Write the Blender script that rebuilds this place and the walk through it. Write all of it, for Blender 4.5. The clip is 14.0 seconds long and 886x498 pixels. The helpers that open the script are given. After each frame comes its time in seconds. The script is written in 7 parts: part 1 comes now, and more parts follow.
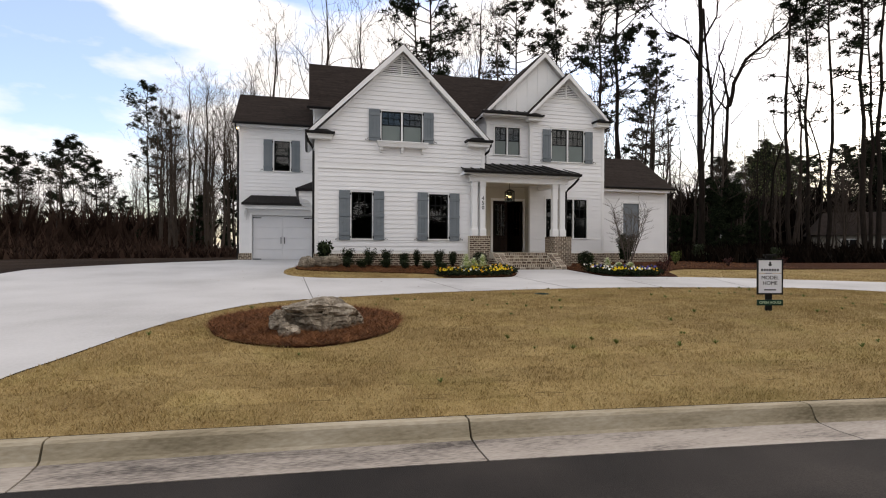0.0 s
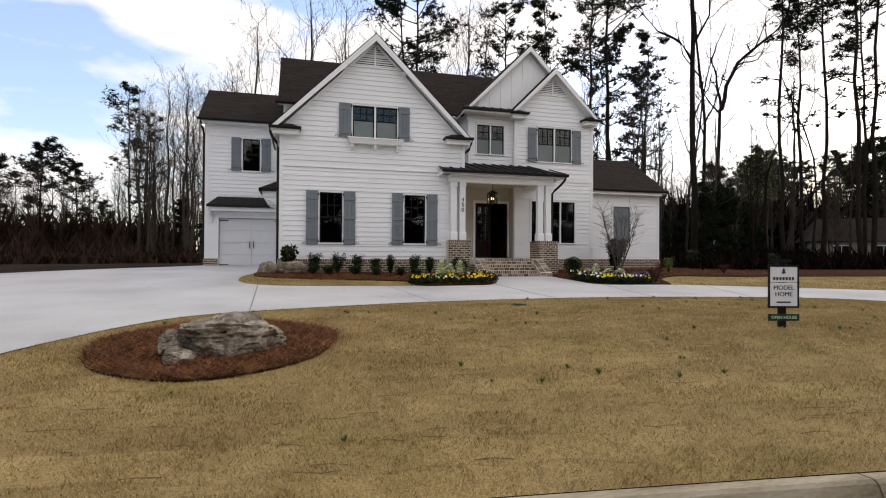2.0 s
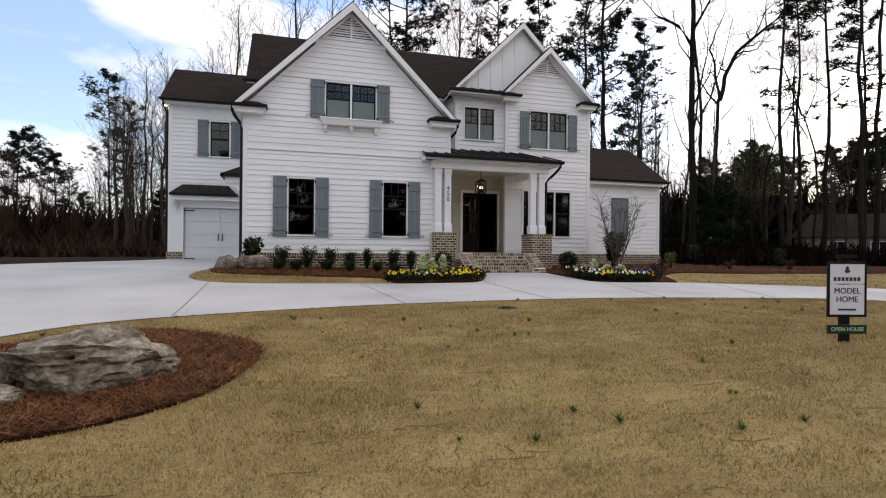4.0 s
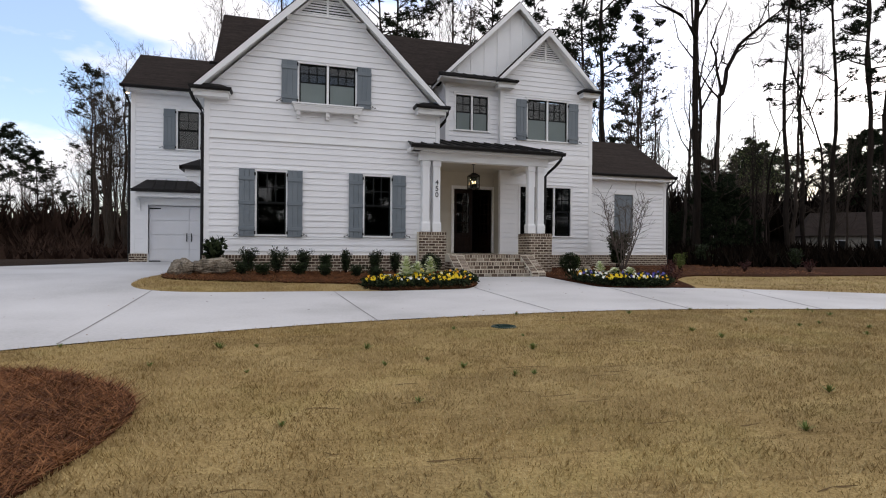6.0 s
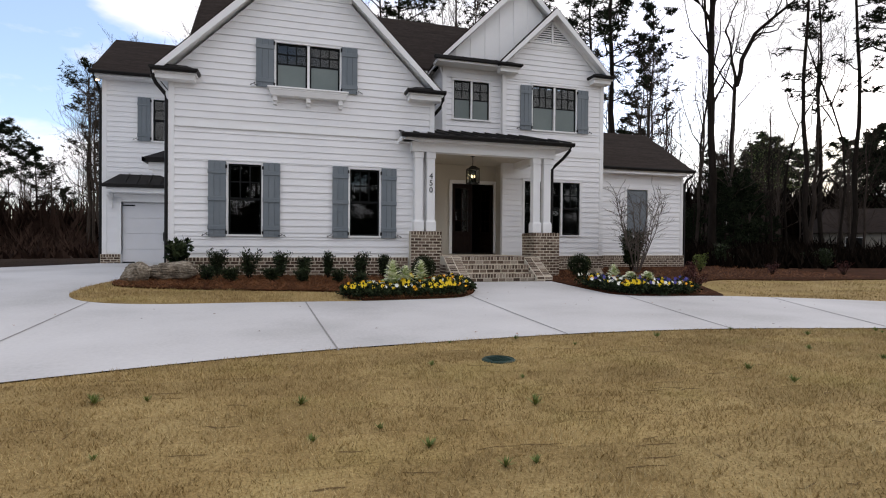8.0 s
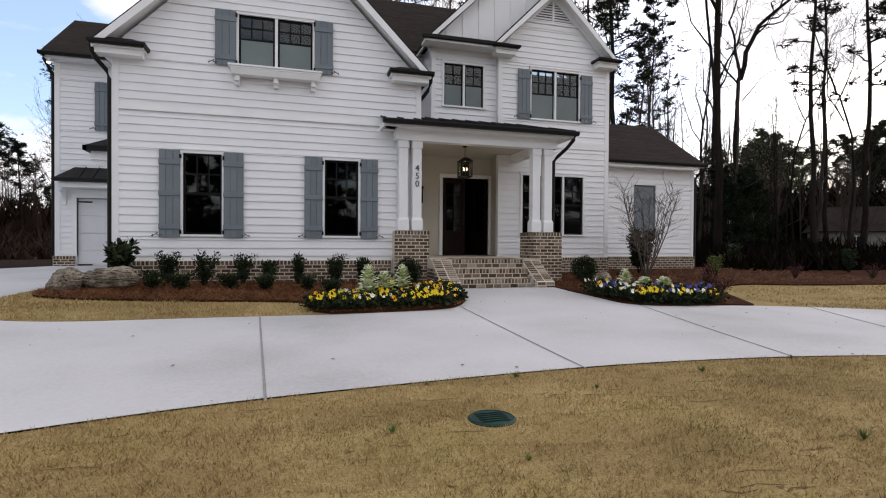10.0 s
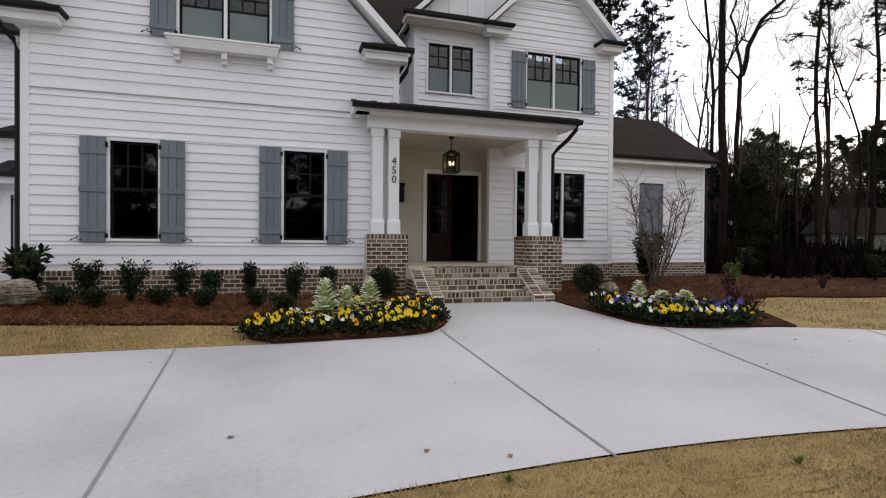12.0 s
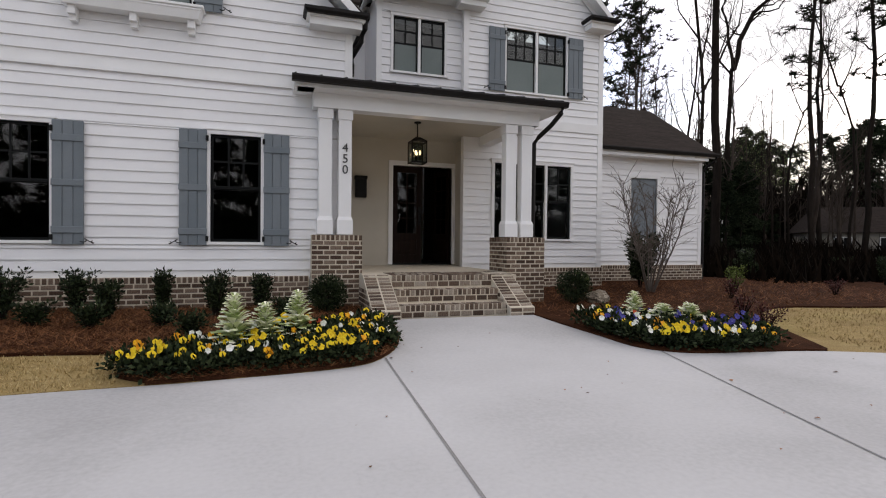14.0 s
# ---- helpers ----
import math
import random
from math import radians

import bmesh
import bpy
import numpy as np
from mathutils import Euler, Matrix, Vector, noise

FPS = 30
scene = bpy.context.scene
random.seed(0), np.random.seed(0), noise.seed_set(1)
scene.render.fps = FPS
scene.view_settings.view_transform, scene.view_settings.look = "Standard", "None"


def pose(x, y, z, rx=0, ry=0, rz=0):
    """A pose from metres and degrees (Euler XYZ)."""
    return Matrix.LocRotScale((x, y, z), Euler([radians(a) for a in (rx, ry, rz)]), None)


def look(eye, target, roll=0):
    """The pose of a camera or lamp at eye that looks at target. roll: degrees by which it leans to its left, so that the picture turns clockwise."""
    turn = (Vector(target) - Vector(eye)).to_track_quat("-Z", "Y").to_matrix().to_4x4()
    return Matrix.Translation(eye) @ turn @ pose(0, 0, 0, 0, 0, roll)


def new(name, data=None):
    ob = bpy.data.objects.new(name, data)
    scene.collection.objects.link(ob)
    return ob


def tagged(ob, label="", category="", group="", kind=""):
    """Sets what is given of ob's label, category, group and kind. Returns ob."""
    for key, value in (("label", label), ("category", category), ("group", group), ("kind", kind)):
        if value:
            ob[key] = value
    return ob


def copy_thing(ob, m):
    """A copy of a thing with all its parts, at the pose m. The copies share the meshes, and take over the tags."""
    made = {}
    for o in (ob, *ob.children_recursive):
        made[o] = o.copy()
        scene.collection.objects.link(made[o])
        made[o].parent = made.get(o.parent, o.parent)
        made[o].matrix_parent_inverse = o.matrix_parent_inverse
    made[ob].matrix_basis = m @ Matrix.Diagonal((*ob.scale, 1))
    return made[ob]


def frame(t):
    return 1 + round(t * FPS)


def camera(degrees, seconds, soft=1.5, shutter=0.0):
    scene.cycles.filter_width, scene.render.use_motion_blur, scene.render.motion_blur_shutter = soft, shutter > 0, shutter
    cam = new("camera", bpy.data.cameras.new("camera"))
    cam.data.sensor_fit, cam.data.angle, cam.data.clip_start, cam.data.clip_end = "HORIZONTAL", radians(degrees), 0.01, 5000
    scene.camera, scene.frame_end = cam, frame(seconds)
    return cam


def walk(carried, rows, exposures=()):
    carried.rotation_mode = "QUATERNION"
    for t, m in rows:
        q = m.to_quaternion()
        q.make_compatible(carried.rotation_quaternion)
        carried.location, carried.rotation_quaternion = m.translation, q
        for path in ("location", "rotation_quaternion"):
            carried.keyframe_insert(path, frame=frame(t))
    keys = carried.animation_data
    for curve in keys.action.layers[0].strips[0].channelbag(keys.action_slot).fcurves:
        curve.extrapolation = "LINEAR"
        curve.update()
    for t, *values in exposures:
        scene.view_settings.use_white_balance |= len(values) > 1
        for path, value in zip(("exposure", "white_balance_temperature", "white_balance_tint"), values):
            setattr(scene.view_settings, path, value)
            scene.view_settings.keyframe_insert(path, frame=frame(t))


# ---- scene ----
cam = camera(80.2, 14.0, 1.1)
PATH = [
    (0, (-0.386, 1.376, 1.178), (0.114, 3.312, 1.174), 0.2),
    (0.5, (-0.119, 1.659, 1.17), (0.388, 3.593, 1.173), 0.1),
    (1, (0.111, 1.966, 1.166), (0.624, 3.899, 1.175), 0.3),
    (1.5, (0.312, 2.282, 1.159), (0.832, 4.213, 1.174), 0.3),
    (2, (0.547, 2.654, 1.148), (1.074, 4.584, 1.167), 0.3),
    (2.5, (0.69, 3.043, 1.14), (1.223, 4.971, 1.16), 0.4),
    (3, (0.898, 3.421, 1.113), (1.441, 5.346, 1.137), 0.3),
    (3.5, (1.093, 3.84, 1.085), (1.644, 5.762, 1.099), 0.3),
    (3.7, (1.169, 3.991, 1.096), (1.721, 5.913, 1.103), 0.4),
    (5.8, (1.957, 5.792, 1.18), (2.534, 7.706, 1.165), 0.8),
    (6, (1.975, 5.888, 1.174), (2.549, 7.804, 1.171), 0.4),
    (6.5, (2.155, 6.252, 1.216), (2.714, 8.172, 1.225), 0.4),
    (7, (2.361, 6.601, 1.214), (2.916, 8.523, 1.222), 0.3),
    (7.5, (2.565, 6.97, 1.244), (3.119, 8.892, 1.239), 0.3),
    (8, (2.718, 7.332, 1.306), (3.27, 9.254, 1.289), 0.4),
    (8.2, (2.779, 7.494, 1.324), (3.336, 9.415, 1.299), 0.2),
    (10.5, (3.518, 9.27, 1.401), (4.089, 11.187, 1.379), 0.4),
    (11, (3.695, 9.705, 1.45), (4.272, 11.62, 1.424), 0.4),
    (11.5, (3.919, 10.108, 1.458), (4.502, 12.021, 1.435), 0.5),
    (12, (4.109, 10.53, 1.487), (4.7, 12.441, 1.465), 0.5),
    (12.5, (4.351, 10.877, 1.494), (4.952, 12.785, 1.474), 0.4),
    (13, (4.58, 11.232, 1.523), (5.19, 13.137, 1.498), 0.5),
    (13.5, (4.805, 11.601, 1.54), (5.427, 13.502, 1.517), 0.5),
    (14, (5.051, 11.962, 1.565), (5.684, 13.859, 1.536), 0.6),
]
walk(cam, [(t, look(eye, target, roll)) for t, eye, target, roll in PATH], [(0, -0.05, 7150, 14.5), (3, -0.12, 6820, 14.5), (8, -0.08, 6620, 14.8), (14, -0.1, 6760, 15.5)])

# ---- world, sun, exposure ----
world = bpy.data.worlds.new("sky")
scene.world = world
world.use_nodes = True
wn, wl = world.node_tree.nodes, world.node_tree.links
wn.clear()
SUN_EL, SUN_AZ = 34.0, 62.0
sky = wn.new("ShaderNodeTexSky")
sky.sky_type, sky.sun_disc = "NISHITA", False
sky.sun_elevation, sky.sun_rotation = radians(SUN_EL), radians(SUN_AZ)
sky.air_density, sky.dust_density = 1.0, 1.5
coord = wn.new("ShaderNodeTexCoord")
stretch = wn.new("ShaderNodeMapping")
stretch.inputs["Scale"].default_value = (1.0, 1.0, 2.6)
stretch.inputs["Location"].default_value = (0.35, 0.1, 0.42)
cloud = wn.new("ShaderNodeTexNoise")
cloud.inputs["Scale"].default_value, cloud.inputs["Detail"].default_value = 1.9, 7.0
cloud.inputs["Roughness"].default_value = 0.52
cover = wn.new("ShaderNodeValToRGB")
cover.color_ramp.elements[0].position, cover.color_ramp.elements[1].position = 0.425, 0.51
cover.color_ramp.elements[0].color = (0.3, 0.3, 0.3, 1)
bluer = wn.new("ShaderNodeHueSaturation")
bluer.inputs["Saturation"].default_value, bluer.inputs["Value"].default_value = 1.5, 2.3
shade = wn.new("ShaderNodeValToRGB")
shade.color_ramp.elements[0].position, shade.color_ramp.elements[1].position = 0.45, 0.75
shade.color_ramp.elements[0].color, shade.color_ramp.elements[1].color = (10.7, 10.8, 11.0, 1), (9.7, 9.85, 10.2, 1)
blend = wn.new("ShaderNodeMix")
blend.data_type = "RGBA"
back = wn.new("ShaderNodeBackground")
back.inputs["Strength"].default_value = 0.12
wout = wn.new("ShaderNodeOutputWorld")
wl.new(coord.outputs["Generated"], stretch.inputs["Vector"])
wl.new(stretch.outputs["Vector"], cloud.inputs["Vector"])
across = wn.new("ShaderNodeVectorMath")
across.operation = "DOT_PRODUCT"
across.inputs[1].default_value = (0.9, -0.44, 0)
thin = wn.new("ShaderNodeMath")
thin.operation = "MULTIPLY_ADD"
thin.inputs[1].default_value = 0.06
wl.new(coord.outputs["Generated"], across.inputs[0])
wl.new(across.outputs["Value"], thin.inputs[0])
wl.new(cloud.outputs["Fac"], thin.inputs[2])
wl.new(thin.outputs["Value"], cover.inputs["Fac"])
wl.new(cloud.outputs["Fac"], shade.inputs["Fac"])
wl.new(cover.outputs["Color"], blend.inputs["Factor"])
wl.new(sky.outputs["Color"], bluer.inputs["Color"])
wl.new(bluer.outputs["Color"], blend.inputs["A"])
wl.new(shade.outputs["Color"], blend.inputs["B"])
wl.new(blend.outputs["Result"], back.inputs["Color"])
wl.new(back.outputs["Background"], wout.inputs["Surface"])

sun = new("sun", bpy.data.lights.new("sun", "SUN"))
sun.data.energy, sun.data.angle, sun.data.color = 0.7, radians(25), (1.0, 0.96, 0.9)
sun_dir = Vector((math.sin(radians(SUN_AZ)) * math.cos(radians(SUN_EL)), math.cos(radians(SUN_AZ)) * math.cos(radians(SUN_EL)), math.sin(radians(SUN_EL))))
sun.matrix_world = look(sun_dir * 60, (0, 0, 0))
scene.view_settings.exposure = 0.0


# ---- materials ----
def material(name, rough=0.6, metal=0.0):
    m = bpy.data.materials.new(name)
    m.use_nodes = True
    b = m.node_tree.nodes["Principled BSDF"]
    b.inputs["Roughness"].default_value, b.inputs["Metallic"].default_value = rough, metal
    return m, m.node_tree.nodes, m.node_tree.links, b


def varied(name, colours, scale=3.0, fine=40.0, rough=0.7, bump=0.2, dist=0.01, random_amount=0.0, stretch_by=(1, 1, 1), island=False, metal=0.0, fine_amount=0.35, spec=0.2):
    """Colour from two scales of noise, with relief from the finer one."""
    m, n, l, b = material(name, rough, metal)
    b.inputs["Specular IOR Level"].default_value = spec
    co = n.new("ShaderNodeTexCoord")
    mp = n.new("ShaderNodeMapping")
    mp.inputs["Scale"].default_value = stretch_by
    l.new(co.outputs["Object"], mp.inputs["Vector"])
    big, small = n.new("ShaderNodeTexNoise"), n.new("ShaderNodeTexNoise")
    big.inputs["Scale"].default_value, big.inputs["Detail"].default_value = scale, 5.0
    small.inputs["Scale"].default_value, small.inputs["Detail"].default_value = fine, 4.0
    l.new(mp.outputs["Vector"], big.inputs["Vector"])
    l.new(mp.outputs["Vector"], small.inputs["Vector"])
    mixer = n.new("ShaderNodeMix")
    mixer.inputs["Factor"].default_value = fine_amount
    l.new(big.outputs["Fac"], mixer.inputs["A"])
    l.new(small.outputs["Fac"], mixer.inputs["B"])
    fac = mixer.outputs["Result"]
    if random_amount:
        info = n.new("ShaderNodeNewGeometry") if island else n.new("ShaderNodeObjectInfo")
        out = info.outputs["Random Per Island"] if island else info.outputs["Random"]
        ma = n.new("ShaderNodeMath")
        ma.operation = "MULTIPLY_ADD"
        ma.inputs[1].default_value, ma.inputs[2].default_value = random_amount, -random_amount / 2
        l.new(out, ma.inputs[0])
        ad = n.new("ShaderNodeMath")
        ad.operation = "ADD"
        l.new(ma.outputs[0], ad.inputs[0])
        l.new(fac, ad.inputs[1])
        fac = ad.outputs[0]
    ramp = n.new("ShaderNodeValToRGB")
    els = ramp.color_ramp.elements
    els[0].position, els[1].position = 0.3, 0.7
    els[0].color, els[1].color = (*colours[0], 1), (*colours[-1], 1)
    for i, c in enumerate(colours[1:-1]):
        e = els.new(0.3 + 0.4 * (i + 1) / (len(colours) - 1))
        e.color = (*c, 1)
    l.new(fac, ramp.inputs["Fac"])
    l.new(ramp.outputs["Color"], b.inputs["Base Color"])
    if bump:
        bp = n.new("ShaderNodeBump")
        bp.inputs["Strength"].default_value, bp.inputs["Distance"].default_value = bump, dist
        l.new(small.outputs["Fac"], bp.inputs["Height"])
        l.new(bp.outputs["Normal"], b.inputs["Normal"])
    return m


WHITE = varied("white_siding_paint", [(0.8, 0.8, 0.8), (0.86, 0.86, 0.86)], 1.5, 60, 0.55, 0.08, 0.003, 0.2, (1, 1, 1))
TRIM = varied("white_trim_paint", [(0.8, 0.8, 0.79), (0.86, 0.86, 0.85)], 2, 60, 0.5, 0.05, 0.003)
# cream darkened to carry the shade of the porch and entry recess
SHADED_CREAM = varied("shaded_cream_paint", [(0.52, 0.48, 0.4), (0.58, 0.54, 0.46)], 2, 60, 0.55, 0.05, 0.003)
SHUTTER = varied("grey_blue_shutter_paint", [(0.155, 0.182, 0.2), (0.19, 0.215, 0.232)], 2.5, 50, 0.55, 0.1, 0.003, 0.3)
SHINGLE = varied("dark_brown_shingle", [(0.014, 0.0105, 0.009), (0.027, 0.0205, 0.0175), (0.042, 0.033, 0.0285)], 2.0, 9, 0.9, 0.5, 0.02, 0, (0.6, 3.5, 3.5), fine_amount=0.6, spec=0.05)
METAL = varied("dark_bronze_metal", [(0.012, 0.011, 0.011), (0.018, 0.016, 0.015)], 3, 30, 0.5, 0.05, 0.003, spec=0.12)
BLACK = varied("black_frame_paint", [(0.008, 0.009, 0.009), (0.012, 0.013, 0.013)], 4, 40, 0.5, 0.03, 0.002, spec=0.1)
IRON = varied("black_iron", [(0.01, 0.01, 0.01), (0.014, 0.014, 0.014)], 6, 60, 0.5, 0.1, 0.002, spec=0.12)
BRICK = varied("weathered_brown_brick", [(0.045, 0.028, 0.019), (0.1, 0.064, 0.044), (0.165, 0.115, 0.083), (0.28, 0.22, 0.17)], 9, 70, 0.88, 0.5, 0.006, 0.3)
PAVER = varied("pale_washed_brick", [(0.06, 0.04, 0.029), (0.125, 0.085, 0.06), (0.21, 0.155, 0.115), (0.4, 0.35, 0.285)], 9, 70, 0.88, 0.5, 0.006, 0.42)
MORTAR = varied("cream_mortar", [(0.5, 0.44, 0.34), (0.66, 0.59, 0.48)], 8, 90, 0.95, 0.4, 0.004)
CONCRETE = varied("pale_concrete", [(0.36, 0.353, 0.346), (0.47, 0.464, 0.458), (0.54, 0.534, 0.528)], 0.45, 26, 0.85, 0.12, 0.003, fine_amount=0.25)
KERB = varied("stained_kerb_concrete", [(0.15, 0.122, 0.075), (0.31, 0.262, 0.18), (0.45, 0.395, 0.3)], 1.6, 22, 0.9, 0.35, 0.006, 0.15, (0.7, 2.5, 2.5))
GUTTER = varied("worn_gutter_concrete", [(0.09, 0.078, 0.07), (0.33, 0.29, 0.25), (0.43, 0.385, 0.335)], 2.2, 26, 0.9, 0.3, 0.005, 0.1, (0.6, 2.5, 2.5), fine_amount=0.45)
ASPHALT = varied("asphalt", [(0.008, 0.007, 0.0065), (0.019, 0.016, 0.0145), (0.045, 0.038, 0.033)], 1.1, 120, 0.85, 0.6, 0.006, fine_amount=0.5)
LAWN = varied("dormant_lawn", [(0.19, 0.125, 0.046), (0.3, 0.212, 0.086), (0.42, 0.32, 0.145)], 1.3, 55, 0.95, 0.7, 0.03, fine_amount=0.55)
BLADE = varied("dry_grass_blade", [(0.235, 0.157, 0.06), (0.355, 0.256, 0.112), (0.525, 0.412, 0.208)], 0.8, 5.0, 0.8, 0, 0, 0.3, (1, 1, 1), True, fine_amount=0.4)


def turf_rolls(m, amount=0.4):
    """Tints each laid roll of turf a little differently, and greens it in places."""
    n, l = m.node_tree.nodes, m.node_tree.links
    b = n["Principled BSDF"]
    co, mp, br = n.new("ShaderNodeTexCoord"), n.new("ShaderNodeMapping"), n.new("ShaderNodeTexBrick")
    wob, add = n.new("ShaderNodeTexNoise"), n.new("ShaderNodeMix")
    wob.inputs["Scale"].default_value = 1.6
    add.data_type, add.blend_type = "RGBA", "ADD"
    add.inputs["Factor"].default_value = 0.4
    mp.inputs["Rotation"].default_value = (0, 0, radians(7))
    br.inputs["Scale"].default_value, br.inputs["Brick Width"].default_value, br.inputs["Row Height"].default_value = 1.0, 1.4, 0.43
    br.inputs["Mortar Size"].default_value = 0.012
    br.inputs["Color1"].default_value, br.inputs["Color2"].default_value, br.inputs["Mortar"].default_value = (0.66, 0.62, 0.57, 1), (1.2, 1.2, 1.18, 1), (0.6, 0.54, 0.48, 1)
    green, gramp = n.new("ShaderNodeTexNoise"), n.new("ShaderNodeValToRGB")
    green.inputs["Scale"].default_value, green.inputs["Detail"].default_value = 0.9, 5.0
    gramp.color_ramp.elements[0].position, gramp.color_ramp.elements[1].position = 0.52, 0.72
    gramp.color_ramp.elements[0].color, gramp.color_ramp.elements[1].color = (1, 1, 1, 1), (0.9, 0.96, 0.82, 1)
    old = b.inputs["Base Color"].links[0].from_socket
    a, c = n.new("ShaderNodeMix"), n.new("ShaderNodeMix")
    for x in (a, c):
        x.data_type, x.blend_type = "RGBA", "MULTIPLY"
    a.inputs["Factor"].default_value, c.inputs["Factor"].default_value = amount, 0.8
    l.new(co.outputs["Object"], mp.inputs["Vector"])
    l.new(co.outputs["Object"], wob.inputs["Vector"])
    l.new(co.outputs["Object"], green.inputs["Vector"])
    l.new(mp.outputs["Vector"], add.inputs["A"])
    l.new(wob.outputs["Color"], add.inputs["B"])
    l.new(add.outputs["Result"], br.inputs["Vector"])
    l.new(green.outputs["Fac"], gramp.inputs["Fac"])
    l.new(old, a.inputs["A"])
    l.new(br.outputs["Color"], a.inputs["B"])
    l.new(a.outputs["Result"], c.inputs["A"])
    l.new(gramp.outputs["Color"], c.inputs["B"])
    l.new(c.outputs["Result"], b.inputs["Base Color"])


turf_rolls(LAWN)
turf_rolls(BLADE)
WEED = varied("green_weed", [(0.09, 0.12, 0.03), (0.17, 0.21, 0.06)], 3, 30, 0.7, 0, 0, 0.3, (1, 1, 1), True)
STRAW = varied("pine_straw", [(0.016, 0.0065, 0.0035), (0.045, 0.018, 0.009), (0.09, 0.038, 0.018)], 3, 60, 0.95, 0.8, 0.03, fine_amount=0.6, spec=0.03)
NEEDLE = varied("dry_pine_needles", [(0.06, 0.022, 0.008), (0.16, 0.063, 0.024), (0.31, 0.14, 0.058)], 3, 30, 0.8, 0, 0, 0.5, (1, 1, 1), True)
LITTER = varied("leaf_litter", [(0.01, 0.006, 0.004), (0.024, 0.015, 0.01), (0.045, 0.03, 0.02)], 0.5, 14, 0.95, 0.6, 0.05, fine_amount=0.5, spec=0.03)
ROCK = varied("weathered_boulder", [(0.025, 0.02, 0.015), (0.22, 0.182, 0.135), (0.52, 0.46, 0.37)], 4.0, 22, 0.9, 0.8, 0.04, fine_amount=0.4)
# bark darkened so that the trees' deep shadow is in the colour
BARK = varied("shade_dark_bark", [(0.01, 0.008, 0.006), (0.026, 0.02, 0.016)], 2, 18, 0.95, 0.7, 0.03, 0.2, (3, 3, 0.6), spec=0.04)
PALE_BARK = varied("grey_brown_bark", [(0.03, 0.023, 0.018), (0.07, 0.055, 0.044)], 2, 18, 0.95, 0.5, 0.03, 0.3, (3, 3, 0.6), spec=0.04)
TWIG = varied("smooth_grey_twig_bark", [(0.075, 0.06, 0.05), (0.15, 0.125, 0.105)], 3, 30, 0.85, 0.2, 0.01, 0.2, (3, 3, 0.6), spec=0.08)
# needle green taken near black to hold the crowns' shadow
PINE = varied("shade_dark_pine_needles", [(0.004, 0.007, 0.0035), (0.012, 0.018, 0.0085), (0.028, 0.037, 0.018)], 0.8, 4, 0.85, 0, 0, 0.5, (1, 1, 1), True, spec=0.05)
LEAF = varied("dark_evergreen_leaf", [(0.007, 0.012, 0.005), (0.018, 0.028, 0.011), (0.045, 0.06, 0.026)], 3, 30, 0.6, 0, 0, 0.5, (1, 1, 1), True, spec=0.1)
BRIGHT_LEAF = varied("yellow_green_leaf", [(0.08, 0.11, 0.02), (0.16, 0.2, 0.05)], 3, 30, 0.6, 0, 0, 0.4, (1, 1, 1), True)
RED_LEAF = varied("maroon_leaf", [(0.03, 0.008, 0.008), (0.09, 0.025, 0.02)], 3, 30, 0.6, 0, 0, 0.4, (1, 1, 1), True)
PALE_LEAF = varied("cream_green_kale_leaf", [(0.4, 0.48, 0.2), (0.76, 0.78, 0.5), (0.9, 0.9, 0.74)], 6, 40, 0.6, 0, 0, 0.6, (1, 1, 1), True)
YELLOW = varied("yellow_petal", [(0.7, 0.45, 0.01), (0.85, 0.66, 0.03)], 9, 50, 0.6, 0, 0, 0.4, (1, 1, 1), True)
ORANGE = varied("orange_petal", [(0.72, 0.28, 0.008), (0.85, 0.48, 0.015)], 9, 50, 0.6, 0, 0, 0.4, (1, 1, 1), True)
WHITE_PETAL = varied("white_petal", [(0.65, 0.65, 0.5), (0.85, 0.85, 0.8)], 9, 50, 0.6, 0, 0, 0.4, (1, 1, 1), True)
BLUE_PETAL = varied("blue_violet_petal", [(0.03, 0.03, 0.16), (0.08, 0.07, 0.32)], 9, 50, 0.6, 0, 0, 0.4, (1, 1, 1), True)
RED_PETAL = varied("red_orange_petal", [(0.45, 0.05, 0.02), (0.6, 0.14, 0.04)], 9, 50, 0.6, 0, 0, 0.4, (1, 1, 1), True)
GARAGE = varied("white_garage_door_paint", [(0.66, 0.66, 0.67), (0.72, 0.72, 0.73)], 2, 50, 0.5, 0.05, 0.003)
DARK_WOOD = varied("dark_stained_door_wood", [(0.008, 0.0045, 0.003), (0.02, 0.01, 0.007)], 3, 25, 0.45, 0.1, 0.003, 0, (6, 6, 0.6), spec=0.1)
# dark tone standing in for unlit rooms and the shade behind the vent slats
INSIDE = varied("interior_shade_paint", [(0.05, 0.048, 0.045), (0.08, 0.076, 0.07)], 1, 20, 0.8, 0, 0)
SCREEN = varied("grey_insect_screen", [(0.145, 0.178, 0.17), (0.195, 0.228, 0.218)], 1.2, 60, 0.45, 0.02, 0.001)
SIGN_WHITE = varied("sign_white", [(0.72, 0.73, 0.77), (0.78, 0.79, 0.82)], 3, 50, 0.4, 0, 0)
SIGN_GREEN = varied("sign_dark_green", [(0.008, 0.03, 0.018), (0.014, 0.045, 0.028)], 4, 50, 0.45, 0, 0)
PALE_GREEN = varied("pale_green_lettering", [(0.45, 0.6, 0.4), (0.5, 0.65, 0.45)], 4, 50, 0.5, 0, 0)
COVER_GREEN = varied("green_plastic_cover", [(0.004, 0.022, 0.017), (0.01, 0.04, 0.03)], 6, 60, 0.55, 0.3, 0.004)
